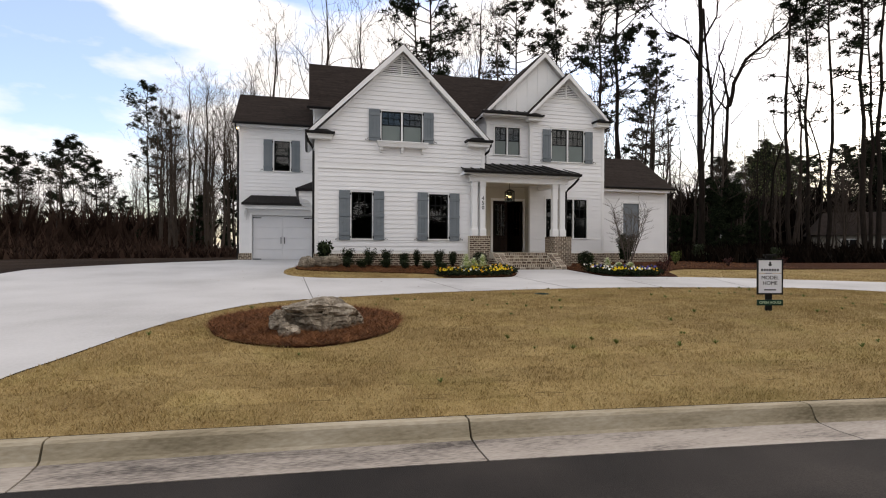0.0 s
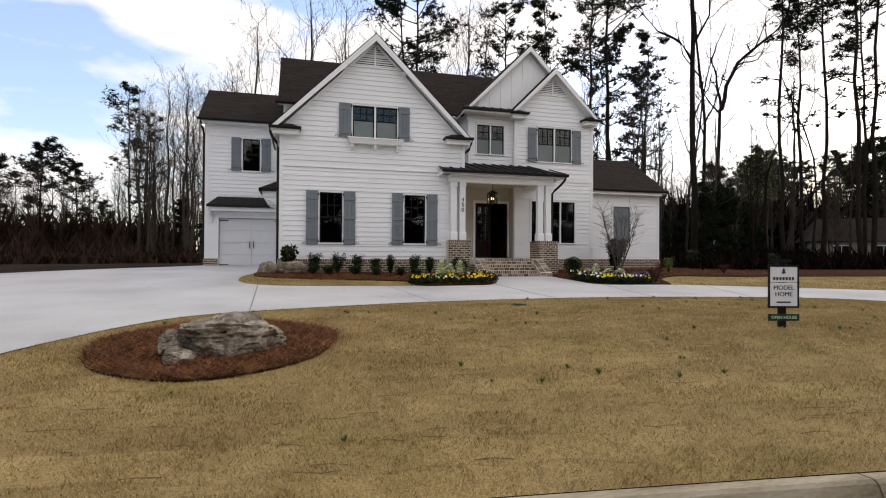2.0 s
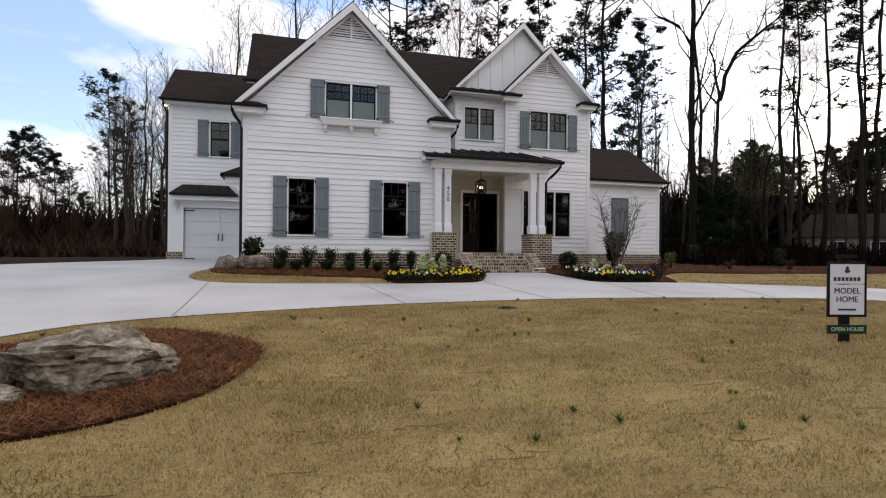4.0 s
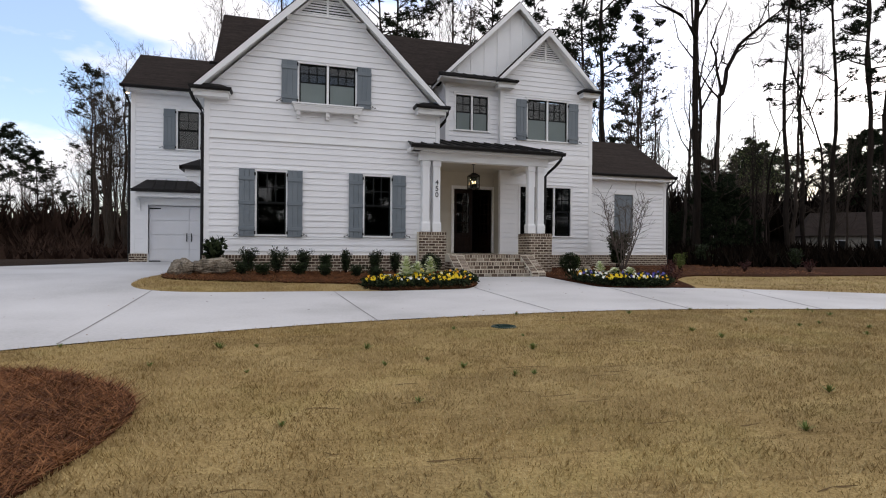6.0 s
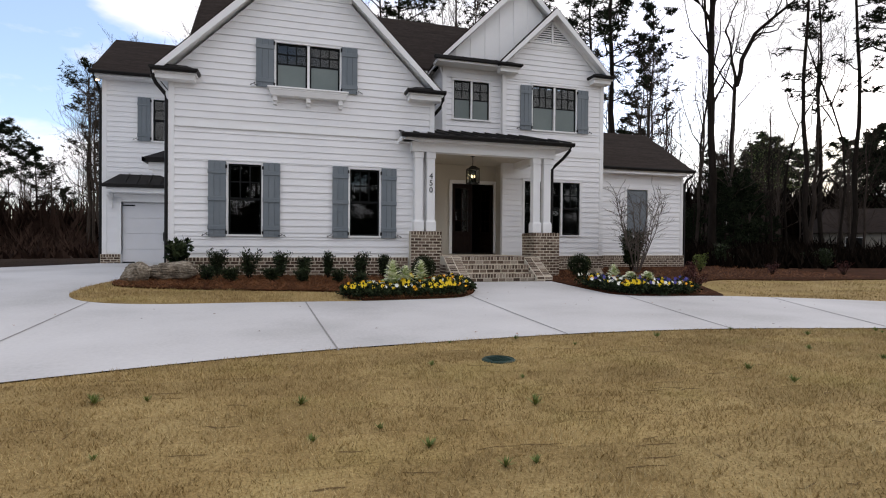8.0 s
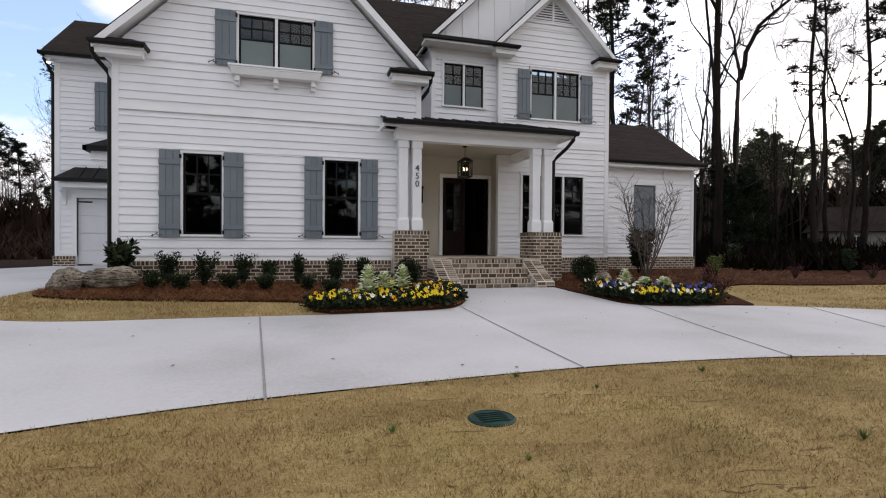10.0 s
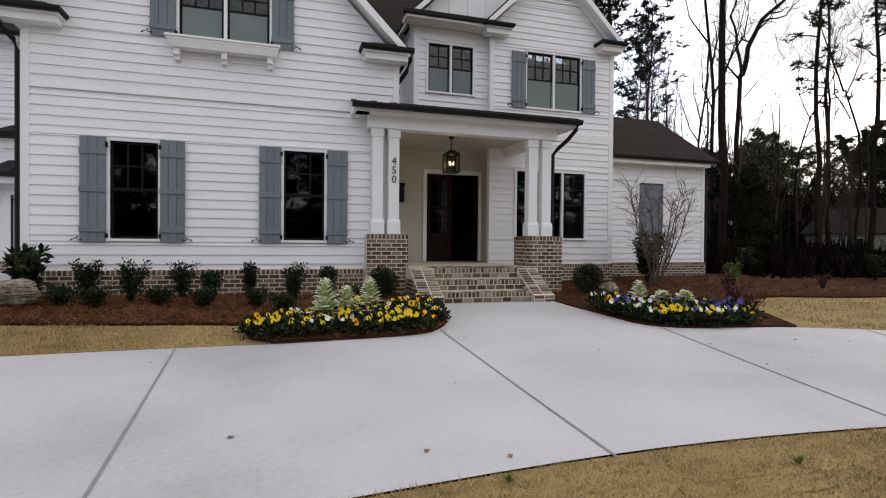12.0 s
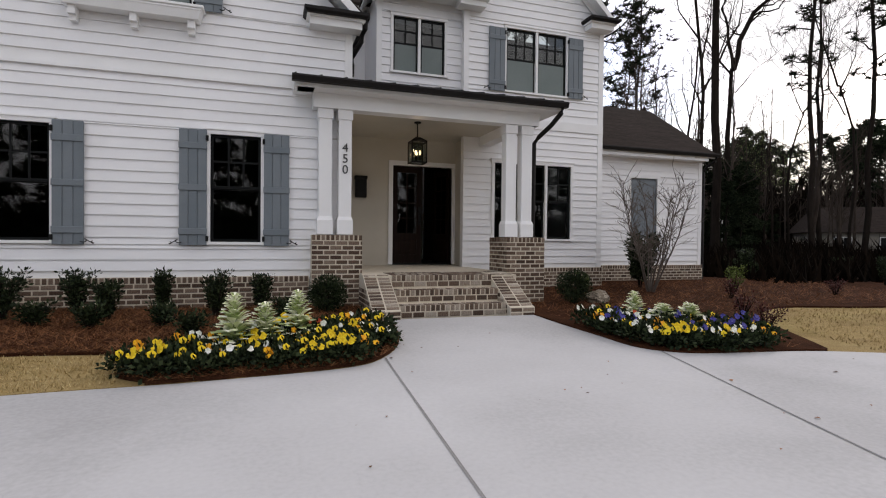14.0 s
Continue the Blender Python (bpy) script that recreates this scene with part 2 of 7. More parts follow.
GREY_NUMBER = varied("dark_grey_number", [(0.05, 0.05, 0.052), (0.08, 0.08, 0.082)], 6, 60, 0.45, 0, 0, metal=0.3)
JOINT = varied("dark_joint", [(0.2, 0.193, 0.186), (0.29, 0.28, 0.27)], 6, 60, 0.95, 0.2, 0.003)
FAR_WALL = varied("far_house_siding", [(0.22, 0.2, 0.17), (0.27, 0.25, 0.21)], 2, 20, 0.8, 0.1, 0.01)
# near black: the deep shade of the wood is put into this colour
BRUSH = varied("shade_dark_brush", [(0.004, 0.003, 0.002), (0.011, 0.0075, 0.005)], 0.4, 3, 0.9, 0, 0, 0.5, (1, 1, 1), True, spec=0.02)
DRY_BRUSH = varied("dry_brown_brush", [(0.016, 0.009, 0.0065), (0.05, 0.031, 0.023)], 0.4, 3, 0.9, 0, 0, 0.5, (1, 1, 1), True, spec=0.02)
# bare soil in turf gaps, and painted shadow streaks of the uneven lawn
GAP_SHADE = varied("soil_gap_and_shadow", [(0.09, 0.055, 0.022), (0.15, 0.096, 0.04)], 3, 30, 0.95, 0, 0)
PIPE = varied("white_pipe", [(0.6, 0.6, 0.58), (0.7, 0.7, 0.68)], 6, 60, 0.5, 0, 0)

GLASS, gn, gl_, gb = material("window_glass", 0.03)
gb.inputs["Base Color"].default_value = (0.004, 0.005, 0.006, 1)
gb.inputs["Specular IOR Level"].default_value = 0.5
gn.remove(gb)
gg, gt, gm = gn.new("ShaderNodeBsdfGlossy"), gn.new("ShaderNodeBsdfTransparent"), gn.new("ShaderNodeMixShader")
gf = gn.new("ShaderNodeFresnel")
gf.inputs["IOR"].default_value = 1.52
gg.inputs["Roughness"].default_value = 0.02
gt.inputs["Color"].default_value = (0.62, 0.66, 0.66, 1)
gl_.new(gf.outputs["Fac"], gm.inputs["Fac"])
gl_.new(gt.outputs["BSDF"], gm.inputs[1])
gl_.new(gg.outputs["BSDF"], gm.inputs[2])
gl_.new(gm.outputs["Shader"], gn["Material Output"].inputs["Surface"])

GLOW, _n, _l, _b = material("warm_bulb", 0.4)
_b.inputs["Emission Color"].default_value, _b.inputs["Emission Strength"].default_value = (1.0, 0.66, 0.32, 1), 6.0


# ---- building helpers ----
def link_mesh(name, verts, faces, mat, parent=None, label=""):
    me = bpy.data.meshes.new(name)
    me.from_pydata(verts, [], faces)
    me.materials.append(mat)
    ob = new(name, me)
    ob.parent = parent
    if label:
        ob["label"] = label
    return ob


def part(name, bm, mat, parent=None, label=""):
    me = bpy.data.meshes.new(name)
    bmesh.ops.recalc_face_normals(bm, faces=bm.faces)
    bm.to_mesh(me)
    bm.free()
    me.materials.append(mat)
    ob = new(name, me)
    ob.parent = parent
    if label:
        ob["label"] = label
    return ob


def empty(name, label, category, group="", kind=""):
    return tagged(new(name), label, category, group, kind)


def box(bm, x0, x1, y0, y1, z0, z1, bev=0.0):
    vs = [bm.verts.new((x, y, z)) for x in (x0, x1) for y in (y0, y1) for z in (z0, z1)]
    fs = [bm.faces.new([vs[i] for i in q]) for q in ((0, 1, 3, 2), (4, 6, 7, 5), (0, 4, 5, 1), (2, 3, 7, 6), (0, 2, 6, 4), (1, 5, 7, 3))]
    if bev:
        es = {e for f in fs for e in f.edges}
        bmesh.ops.bevel(bm, geom=list(es), offset=bev, segments=1, affect="EDGES")


def hexa(bm, low, high):
    """A solid between two quads."""
    a, b = [bm.verts.new(p) for p in low], [bm.verts.new(p) for p in high]
    n = len(a)
    bm.faces.new(a), bm.faces.new(b[::-1])
    for i in range(n):
        bm.faces.new((a[i], a[(i + 1) % n], b[(i + 1) % n], b[i]))


def prism(bm, pts, y0, y1):
    """Points in x, z drawn out from y0 to y1."""
    hexa(bm, [(x, y0, z) for x, z in pts], [(x, y1, z) for x, z in pts])


def slab(bm, quad, depth):
    """A quad thickened straight down."""
    hexa(bm, quad, [(x, y, z - depth) for x, y, z in quad])


def tube(bm, pts, r, sides=8, ends=True):
    rings = []
    for i, p in enumerate(pts):
        p = Vector(p)
        d = (Vector(pts[min(i + 1, len(pts) - 1)]) - Vector(pts[max(i - 1, 0)])).normalized()
        u = d.orthogonal().normalized() if abs(d.z) < 0.99 else Vector((1, 0, 0))
        v = d.cross(u)
        ri = r[i] if isinstance(r, (list, tuple)) else r
        rings.append([bm.verts.new(p + ri * (math.cos(a) * u + math.sin(a) * v)) for a in (2 * math.pi * k / sides for k in range(sides))])
    for a, b in zip(rings, rings[1:]):
        for k in range(sides):
            bm.faces.new((a[k], a[(k + 1) % sides], b[(k + 1) % sides], b[k]))
    if ends:
        bm.faces.new(rings[0][::-1]), bm.faces.new(rings[-1])


def lathe(bm, profile, cx, cy, sides=12):
    rings = [[bm.verts.new((cx + r * math.cos(2 * math.pi * k / sides), cy + r * math.sin(2 * math.pi * k / sides), z)) for k in range(sides)] for r, z in profile]
    for a, b in zip(rings, rings[1:]):
        for k in range(sides):
            bm.faces.new((a[k], a[(k + 1) % sides], b[(k + 1) % sides], b[k]))
    bm.faces.new(rings[0][::-1]), bm.faces.new(rings[-1])


def curve_points(pts, steps=6, closed=True):
    """A smooth line through the points."""
    out, n = [], len(pts)
    for i in range(n if closed else n - 1):
        p = [np.array(pts[(i + k) % n] if closed else pts[min(max(i + k, 0), n - 1)], float) for k in (-1, 0, 1, 2)]
        for s in range(steps):
            t = s / steps
            out.append(0.5 * (2 * p[1] + (p[2] - p[0]) * t + (2 * p[0] - 5 * p[1] + 4 * p[2] - p[3]) * t * t + (3 * p[1] - p[0] - 3 * p[2] + p[3]) * t ** 3))
    if not closed:
        out.append(np.array(pts[-1], float))
    return [(float(a[0]), float(a[1])) for a in out]


HEIGHT_Y = [-60, 3.0, 4.4, 5.3, 8.9, 12.3, 15, 17.6, 19.7, 27.7, 60]
HEIGHT_Z = [-0.3, -0.3, -0.29, -0.16, 0.05, 0.15, 0.18, 0.22, 0.36, 0.58, 0.6]


def ground_z(x, y):
    z = float(np.interp(y + (kerb_y(0) - kerb_y(x)) * min(max((9.0 - y) / 3.0, 0), 1), HEIGHT_Y, HEIGHT_Z))
    lift = min(max((4 - x) / 5, 0), 1) * min(max((y - 13) / 5, 0), 1) * min(max((27.7 - y) / 8, 0), 1)
    mound = 0.11 * math.exp(-((x - 7.3) ** 2 + (y - 8.8) ** 2) / 6)
    return z + 0.12 * lift + mound


def kerb_y(x):
    x = min(max(x, -30), 30)
    return 5.455 - 0.09 * x - 0.004 * x * x


def sheet(name, outline, lift, mat, label="", category="", step=0.6, kind="structure", depth=0.0):
    """A piece of ground inside an outline, laid over the slope."""
    bm = bmesh.new()
    bm.faces.new([bm.verts.new((x, y, 0)) for x, y in outline])
    xs, ys = [p[0] for p in outline], [p[1] for p in outline]
    for axis, vals in ((0, xs), (1, ys)):
        v = min(vals) + step
        while v < max(vals):
            no, co = [0, 0, 0], [0, 0, 0]
            no[axis], co[axis] = 1, v
            bmesh.ops.bisect_plane(bm, geom=bm.verts[:] + bm.edges[:] + bm.faces[:], plane_co=co, plane_no=no)
            v += step
    for f in bm.faces:
        if f.normal.z < 0:
            f.normal_flip()
    bm.normal_update()
    rim = [e for e in bm.edges if e.is_boundary]
    for v in bm.verts:
        v.co.z = ground_z(v.co.x, v.co.y) + lift
    if depth:
        made = bmesh.ops.extrude_edge_only(bm, edges=rim)["geom"]
        for g in made:
            if isinstance(g, bmesh.types.BMVert):
                g.co.z -= depth
    me = bpy.data.meshes.new(name)
    bm.to_mesh(me)
    bm.free()
    me.materials.append(mat)
    return tagged(new(name, me), label, category, "", kind)


def inside(x, y, poly):
    hit, j = False, len(poly) - 1
    for i in range(len(poly)):
        (xi, yi), (xj, yj) = poly[i], poly[j]
        if (yi > y) != (yj > y) and x < (xj - xi) * (y - yi) / (yj - yi) + xi:
            hit = not hit
        j = i
    return hit


# ---- ground ----
bm = bmesh.new()
gx = [-400, -200, -100, -60, -30, -20, -14, -10, -7, -5, -3, -1, 1, 3, 5, 7, 9, 11, 13, 15, 18, 22, 28, 40, 60, 100, 200, 400]
gy = [-400, -200, -60, -20, -8, -2, 2, 3, 3.6, 4.4, 4.8, 5.3, 6, 7.5, 8.9, 10.5, 12.3, 13.5, 15, 16.4, 17.6, 18.6, 19.7, 22, 25, 27.7, 35, 60, 100, 200, 400]
grid = [[bm.verts.new((x, y, ground_z(x, y) - (0.07 if y > 8 else 0.4))) for x in gx] for y in gy]
for r0, r1 in zip(grid, grid[1:]):
    for i in range(len(gx) - 1):
        bm.faces.new((r0[i], r0[i + 1], r1[i + 1], r1[i]))
tagged(part("ground", bm, LITTER), "brown leaf-littered woodland ground around the lot", "ground", "", "structure")

lawn_edge = [(-3.3, 5.75), (-3.14, 7.11), (-2.94, 7.74), (-2.68, 8.6), (-2.32, 9.75), (-1.73, 11.0), (-1.04, 11.8), (0.25, 12.34), (2.5, 12.98), (4.5, 13.24), (6.5, 13.35), (8.4, 13.22), (10.0, 12.92), (11.4, 12.6), (12.6, 12.1), (13.6, 11.2), (14.7, 9.6), (15.7, 7.4), (16.2, 4.0)]
near_edge = curve_points(lawn_edge, 5, False)
kerb_line = [(x, kerb_y(x)) for x in np.linspace(16.2, -3.3, 40)]
lawn_outline = near_edge + kerb_line[1:-1]
sheet("lawn", lawn_outline, 0.0, LAWN, "dormant golden brown lawn sloping up from the kerb", "lawn")

far_edge = curve_points([(21.0, 2.3), (20.6, 6.5), (19.4, 10.2), (17.2, 13.2), (14.6, 15.2), (13.2, 16.1), (11.8, 16.75), (10.8, 16.95), (10.0, 17.1), (9.58, 17.5), (9.42, 18.3), (9.3, 19.0), (9.22, 19.7)], 5, False)
island_edge = curve_points([(6.55, 19.75), (6.72, 19.2), (6.68, 18.6), (6.42, 17.95), (5.9, 17.5), (4.7, 17.35), (3.5, 17.28), (2.0, 17.14), (0.6, 17.0), (-0.36, 17.2), (-0.98, 17.85), (-1.08, 18.7), (-0.86, 19.8), (-0.5, 20.8), (-0.16, 21.3)], 5, False)
left_edge = curve_points([(-3.45, 27.72), (-5.0, 25.6), (-6.6, 23.6), (-8.0, 20.9), (-8.7, 18.2), (-8.9, 12.0), (-8.4, 8.0), (-8.6, 6.1)], 5, False)
drive_outline = near_edge[::-1] + [(x, kerb_y(x)) for x in (-4.5, -6, -7.5)] + left_edge[::-1] + [(-0.12, 27.72)] + island_edge[::-1] + far_edge[::-1]
driveway = sheet("driveway", drive_outline, 0.012, CONCRETE, "pale grey concrete circular driveway with tooled joints", "driveway")

right_bed_outline = [(9.22, 21.0)] + [p for p in far_edge[::-1] if p[0] < 11.9] + curve_points([(11.9, 16.8), (12.4, 17.6), (13.0, 18.7), (14.4, 19.5), (16.8, 19.15), (22, 19.0), (34, 18.5), (60, 18)], 4, False) + [(60, 21.5), (30, 22.4), (22, 22.9), (19.5, 23.6), (17.4, 25.5), (17.3, 24.5), (10, 24.5)]
sheet("right_bed", right_bed_outline, 0.035, STRAW, "reddish brown pine straw bed beside the house and under trees", "mulch bed", 0.9, depth=0.1)
right_lawn_outline = [p for p in far_edge if p[0] >= 11.85] + curve_points([(11.9, 16.8), (12.4, 17.6), (13.0, 18.7), (14.4, 19.5), (16.8, 19.15), (22, 19.0), (34, 18.5), (60, 18)], 4, False) + [(60, -6.0), (30, -0.9)]
sheet("side_lawn", right_lawn_outline, 0.0, LAWN, "dormant golden lawn beyond the driveway", "lawn", 0.9)
isle_out = island_edge + [(6.5, 21.3)]
sheet("island_grass", isle_out, 0.02, LAWN, "narrow dormant grass verge round the planting bed", "lawn", 0.5, depth=0.08)
mulch_outline = curve_points([(-0.16, 21.3), (-0.5, 20.6), (-0.76, 19.6), (-0.56, 18.95), (0.3, 18.66), (1.9, 18.5), (3.2, 18.45), (3.7, 18.3)], 5, False) + [(3.7, 17.6), (4.0, 17.36)] + [p for p in island_edge[::-1] if p[0] > 4.0 and p[1] < 20][:200] + [(6.56, 21.3)]
sheet("left_bed", mulch_outline, 0.05, STRAW, "reddish brown pine straw bed along the brick foundation", "mulch bed", 0.5, depth=0.1)
MC = (-0.36, 9.48)
ring = [(MC[0] + 1.38 * math.cos(a) * (1 + 0.03 * math.sin(5 * a)), MC[1] + 1.62 * math.sin(a) * (1 + 0.03 * math.cos(4 * a))) for a in np.linspace(0, 2 * math.pi, 48, endpoint=False)]
sheet("boulder_bed", ring, 0.02, STRAW, "oval bed of reddish brown pine straw in the lawn", "mulch bed", 0.3, depth=0.08)

# joints tooled in the driveway
for a, b in (((2.96, 17.2), (3.2, 13.02)), ((6.32, 17.78), (6.1, 13.3)), ((9.74, 17.42), (8.55, 13.18)), ((-0.5, 17.35), (-0.27, 12.2)), ((12.7, 16.3), (10.9, 12.75))):
    bm = bmesh.new()
    A, B = Vector((*a, 0)), Vector((*b, 0))
    side = (B - A).normalized().cross(Vector((0, 0, 1))) * 0.011
    rows = []
    for k in range(13):
        p = A.lerp(B, k / 12)
        z = ground_z(p.x, p.y) + 0.0165
        rows.append([bm.verts.new((p.x + s * side.x, p.y + s * side.y, z + dz)) for s, dz in ((-1, 0), (-0.3, -0.003), (0.3, -0.003), (1, 0))])
    for r0, r1 in zip(rows, rows[1:]):
        for i in range(3):
            bm.faces.new((r0[i], r0[i + 1], r1[i + 1], r1[i]))
    part("joint", bm, JOINT, driveway)

# road, gutter and kerb
bm = bmesh.new()
rows = []
for x in np.linspace(-60, 60, 121):
    k = kerb_y(x)
    rows.append([bm.verts.new((x, k + dy, z)) for dy, z in ((-14, -0.36), (-11, -0.3), (-5, -0.27), (-0.56, -0.292))])
for r0, r1 in zip(rows, rows[1:]):
    for i in range(3):
        bm.faces.new((r0[i], r1[i], r1[i + 1], r0[i + 1]))
tagged(part("road", bm, ASPHALT), "dark patched asphalt street", "road", "", "structure")

kerb_root = empty("kerb", "stained concrete kerb and gutter with cracked joints", "kerb", "", "structure")
SEG = 2.95
for i in range(-8, 8):
    xa, xb = 0.83 + SEG * i + 0.008, 0.83 + SEG * (i + 1) - 0.008
    if xb < -3.2 or xa > 16:
        flat = True
    else:
        flat = False
    for nm, mat, prof in (("kerb_stone", KERB, [(0.0, -0.5), (0.0, -0.165), (-0.015, -0.15), (-0.1, -0.148), (-0.125, -0.165), (-0.15, -0.22), (-0.17, -0.262), (-0.2, -0.279), (-0.2, -0.5)]), ("gutter_slab", GUTTER, [(-0.2, -0.5), (-0.2, -0.2785), (-0.36, -0.291), (-0.57, -0.287), (-0.575, -0.5)])):
        if flat and nm == "kerb_stone" and xa < -3:
            continue
        bm = bmesh.new()
        rings = []
        for x in np.linspace(xa, xb, 9):
            k = kerb_y(x)
            rings.append([bm.verts.new((x, k + dy, z)) for dy, z in prof])
        n = len(prof)
        for r0, r1 in zip(rings, rings[1:]):
            for j in range(n):
                bm.faces.new((r0[j], r0[(j + 1) % n], r1[(j + 1) % n], r1[j]))
        bm.faces.new(rings[0]), bm.faces.new(rings[-1][::-1])
        part(nm, bm, mat, kerb_root)

# ---- house ----
house = empty("house", "two-storey white lap-sided farmhouse with brown roofs and brick base", "house")
LAP = 0.1723


def strips(z_a, z_b, left, right, openings):
    """The stretches of wall between z_a and z_b beside the openings, as quads in x, z."""
    cuts = sorted((o[0], o[1]) for o in openings if o[2] < z_b - 1e-4 and o[3] > z_a + 1e-4)
    xs = [(left(z_a), left(z_b))]
    for a, b in cuts:
        xs += [(a, a), (b, b)]
    xs.append((right(z_a), right(z_b)))
    for i in range(0, len(xs), 2):
        (a0, a1), (b0, b1) = xs[i], xs[i + 1]
        if b0 - a0 > 0.01:
            yield [(a0, z_a), (b0, z_a), (max(b1, a1 + 0.001), z_b), (a1, z_b)]


def facade(name, y, z0, z1, left, right, openings=(), siding_from=None, knee=None, thick=0.16, siding=True, label="", belt=None, mat=None):
    """A wall that faces the street, with lap boards of its own."""
    zs = sorted({z0, z1, *(z for o in openings for z in (o[2], o[3])), *(knee or [])})
    zs = [z for z in zs if z0 <= z <= z1]
    bm = bmesh.new()
    for a, b in zip(zs, zs[1:]):
        for q in strips(a, b, left, right, openings):
            prism(bm, q, y, y + thick)
    wall = part(name, bm, mat or TRIM, house, label)
    z = siding_from if siding_from is not None else z0
    wide = [(o[0] - 0.05, o[1] + 0.05, o[2] - 0.05, o[3] + 0.07) for o in openings]
    while siding and z < z1 - 0.03:
        top = min(z + LAP, z1)
        if belt and z < belt[0] < top:
            top = belt[0]
        if not (belt and belt[0] - 0.02 < z < belt[1] - 0.01):
            for q in split_board(z, top, left, right, wide):
                vs = []
                for (x, zz), d in zip(q, (0.024, 0.024, 0.003, 0.003)):
                    vs += [(x, y - d, zz), (x, y + 0.001, zz)]
                link_mesh("siding_board", vs, [(0, 2, 4, 6), (0, 1, 3, 2), (2, 3, 5, 4), (4, 5, 7, 6), (6, 7, 1, 0)], WHITE, wall)
        z = belt[1] if belt and abs(top - belt[0]) < 1e-6 else z + LAP
    return wall


def split_board(z_a, z_b, left, right, openings):
    levels = sorted({z_a, z_b, *(z for o in openings for z in (o[2], o[3]) if z_a + 0.01 < z < z_b - 0.01)})
    for a, b in zip(levels, levels[1:]):
        yield from strips(a, b, left, right, openings)


def const(v):
    return lambda z: v


def lite_grid(bm, x0, x1, y, z0, z1, cols, rows, w=0.03):
    for i in range(1, cols):
        x = x0 + (x1 - x0) * i / cols
        box(bm, x - w / 2, x + w / 2, y - 0.008, y + 0.012, z0, z1)
    for j in range(1, rows):
        z = z0 + (z1 - z0) * j / rows
        box(bm, x0, x1, y - 0.007, y + 0.011, z - w / 2, z + w / 2)


def window(x0, x1, y, z0, z1, units=1, cols=2, rows=2, screen=False, casing=0.055, split=0.5, head=True):
    """A white-cased window of black double-hung units, set in its opening."""
    bm = bmesh.new()
    c = casing
    box(bm, x0 - c, x0, y - 0.04, y + 0.1, z0, z1)
    box(bm, x1, x1 + c, y - 0.04, y + 0.1, z0, z1)
    box(bm, x0 - c - 0.01, x1 + c + 0.01, y - 0.045, y + 0.1, z1, z1 + c + 0.01)
    box(bm, x0 - c - 0.02, x1 + c + 0.02, y - 0.065, y + 0.1, z0 - 0.045, z0)
    if head:
        box(bm, x0 - c - 0.03, x1 + c + 0.03, y - 0.06, y - 0.002, z1 + c + 0.012, z1 + c + 0.035)
    win = part("window", bm, TRIM, house, "black double-hung window in white casing")
    step = (x1 - x0) / units
    for u in range(units):
        a, b = x0 + u * step, x0 + (u + 1) * step
        if u:
            bm = bmesh.new()
            box(bm, a - 0.03, a + 0.03, y - 0.035, y + 0.09, z0, z1)
            part("mullion", bm, TRIM, win)
            a += 0.03
        if u < units - 1:
            b -= 0.03
        zm = z0 + (z1 - z0) * split
        s = 0.042
        for nm, za, zb, yy in (("upper_sash", zm, z1, y + 0.02), ("lower_sash", z0, zm + 0.02, y + 0.045)):
            bm = bmesh.new()
            box(bm, a, a + s, yy, yy + 0.04, za, zb)
            box(bm, b - s, b, yy, yy + 0.04, za, zb)
            box(bm, a + s, b - s, yy, yy + 0.04, za, za + s)
            box(bm, a + s, b - s, yy, yy + 0.04, zb - s, zb)
            if nm == "upper_sash":
                lite_grid(bm, a + s, b - s, yy + 0.012, za + s, zb - s, cols, rows)
            part(nm, bm, BLACK, win, "black sash")
            bm = bmesh.new()
            box(bm, a + s - 0.005, b - s + 0.005, yy + 0.018, yy + 0.024, za + s - 0.005, zb - s + 0.005)
            pane = part("pane", bm, GLASS, win, "clear glass")
            pane.visible_shadow = False
            if screen and nm == "lower_sash":
                bm = bmesh.new()
                box(bm, a + s, b - s, yy - 0.02, yy - 0.016, za + s * 0.5, zb - s * 0.5)
                part("insect_screen", bm, SCREEN, win, "grey insect screen")
    return win


def scroll(bm, x, y, z, s):
    """An S-shaped shutter dog."""
    pts = [(x + s * 0.05 * math.cos(a) * (1 - k / 22), y, z + 0.035 * math.sin(a) * (1 - k / 30)) for k, a in enumerate(np.linspace(-2.6, 1.2, 10))]
    pts += [(x + s * (0.06 + 0.012 * k), y, z - 0.006 * k - 0.01) for k in range(5)]
    pts += [(x + s * (0.125 + 0.022 * math.sin(a)), y, z - 0.03 + 0.02 * math.cos(a)) for a in np.linspace(2.6, 6, 7)]
    tube(bm, pts, 0.008, 5)


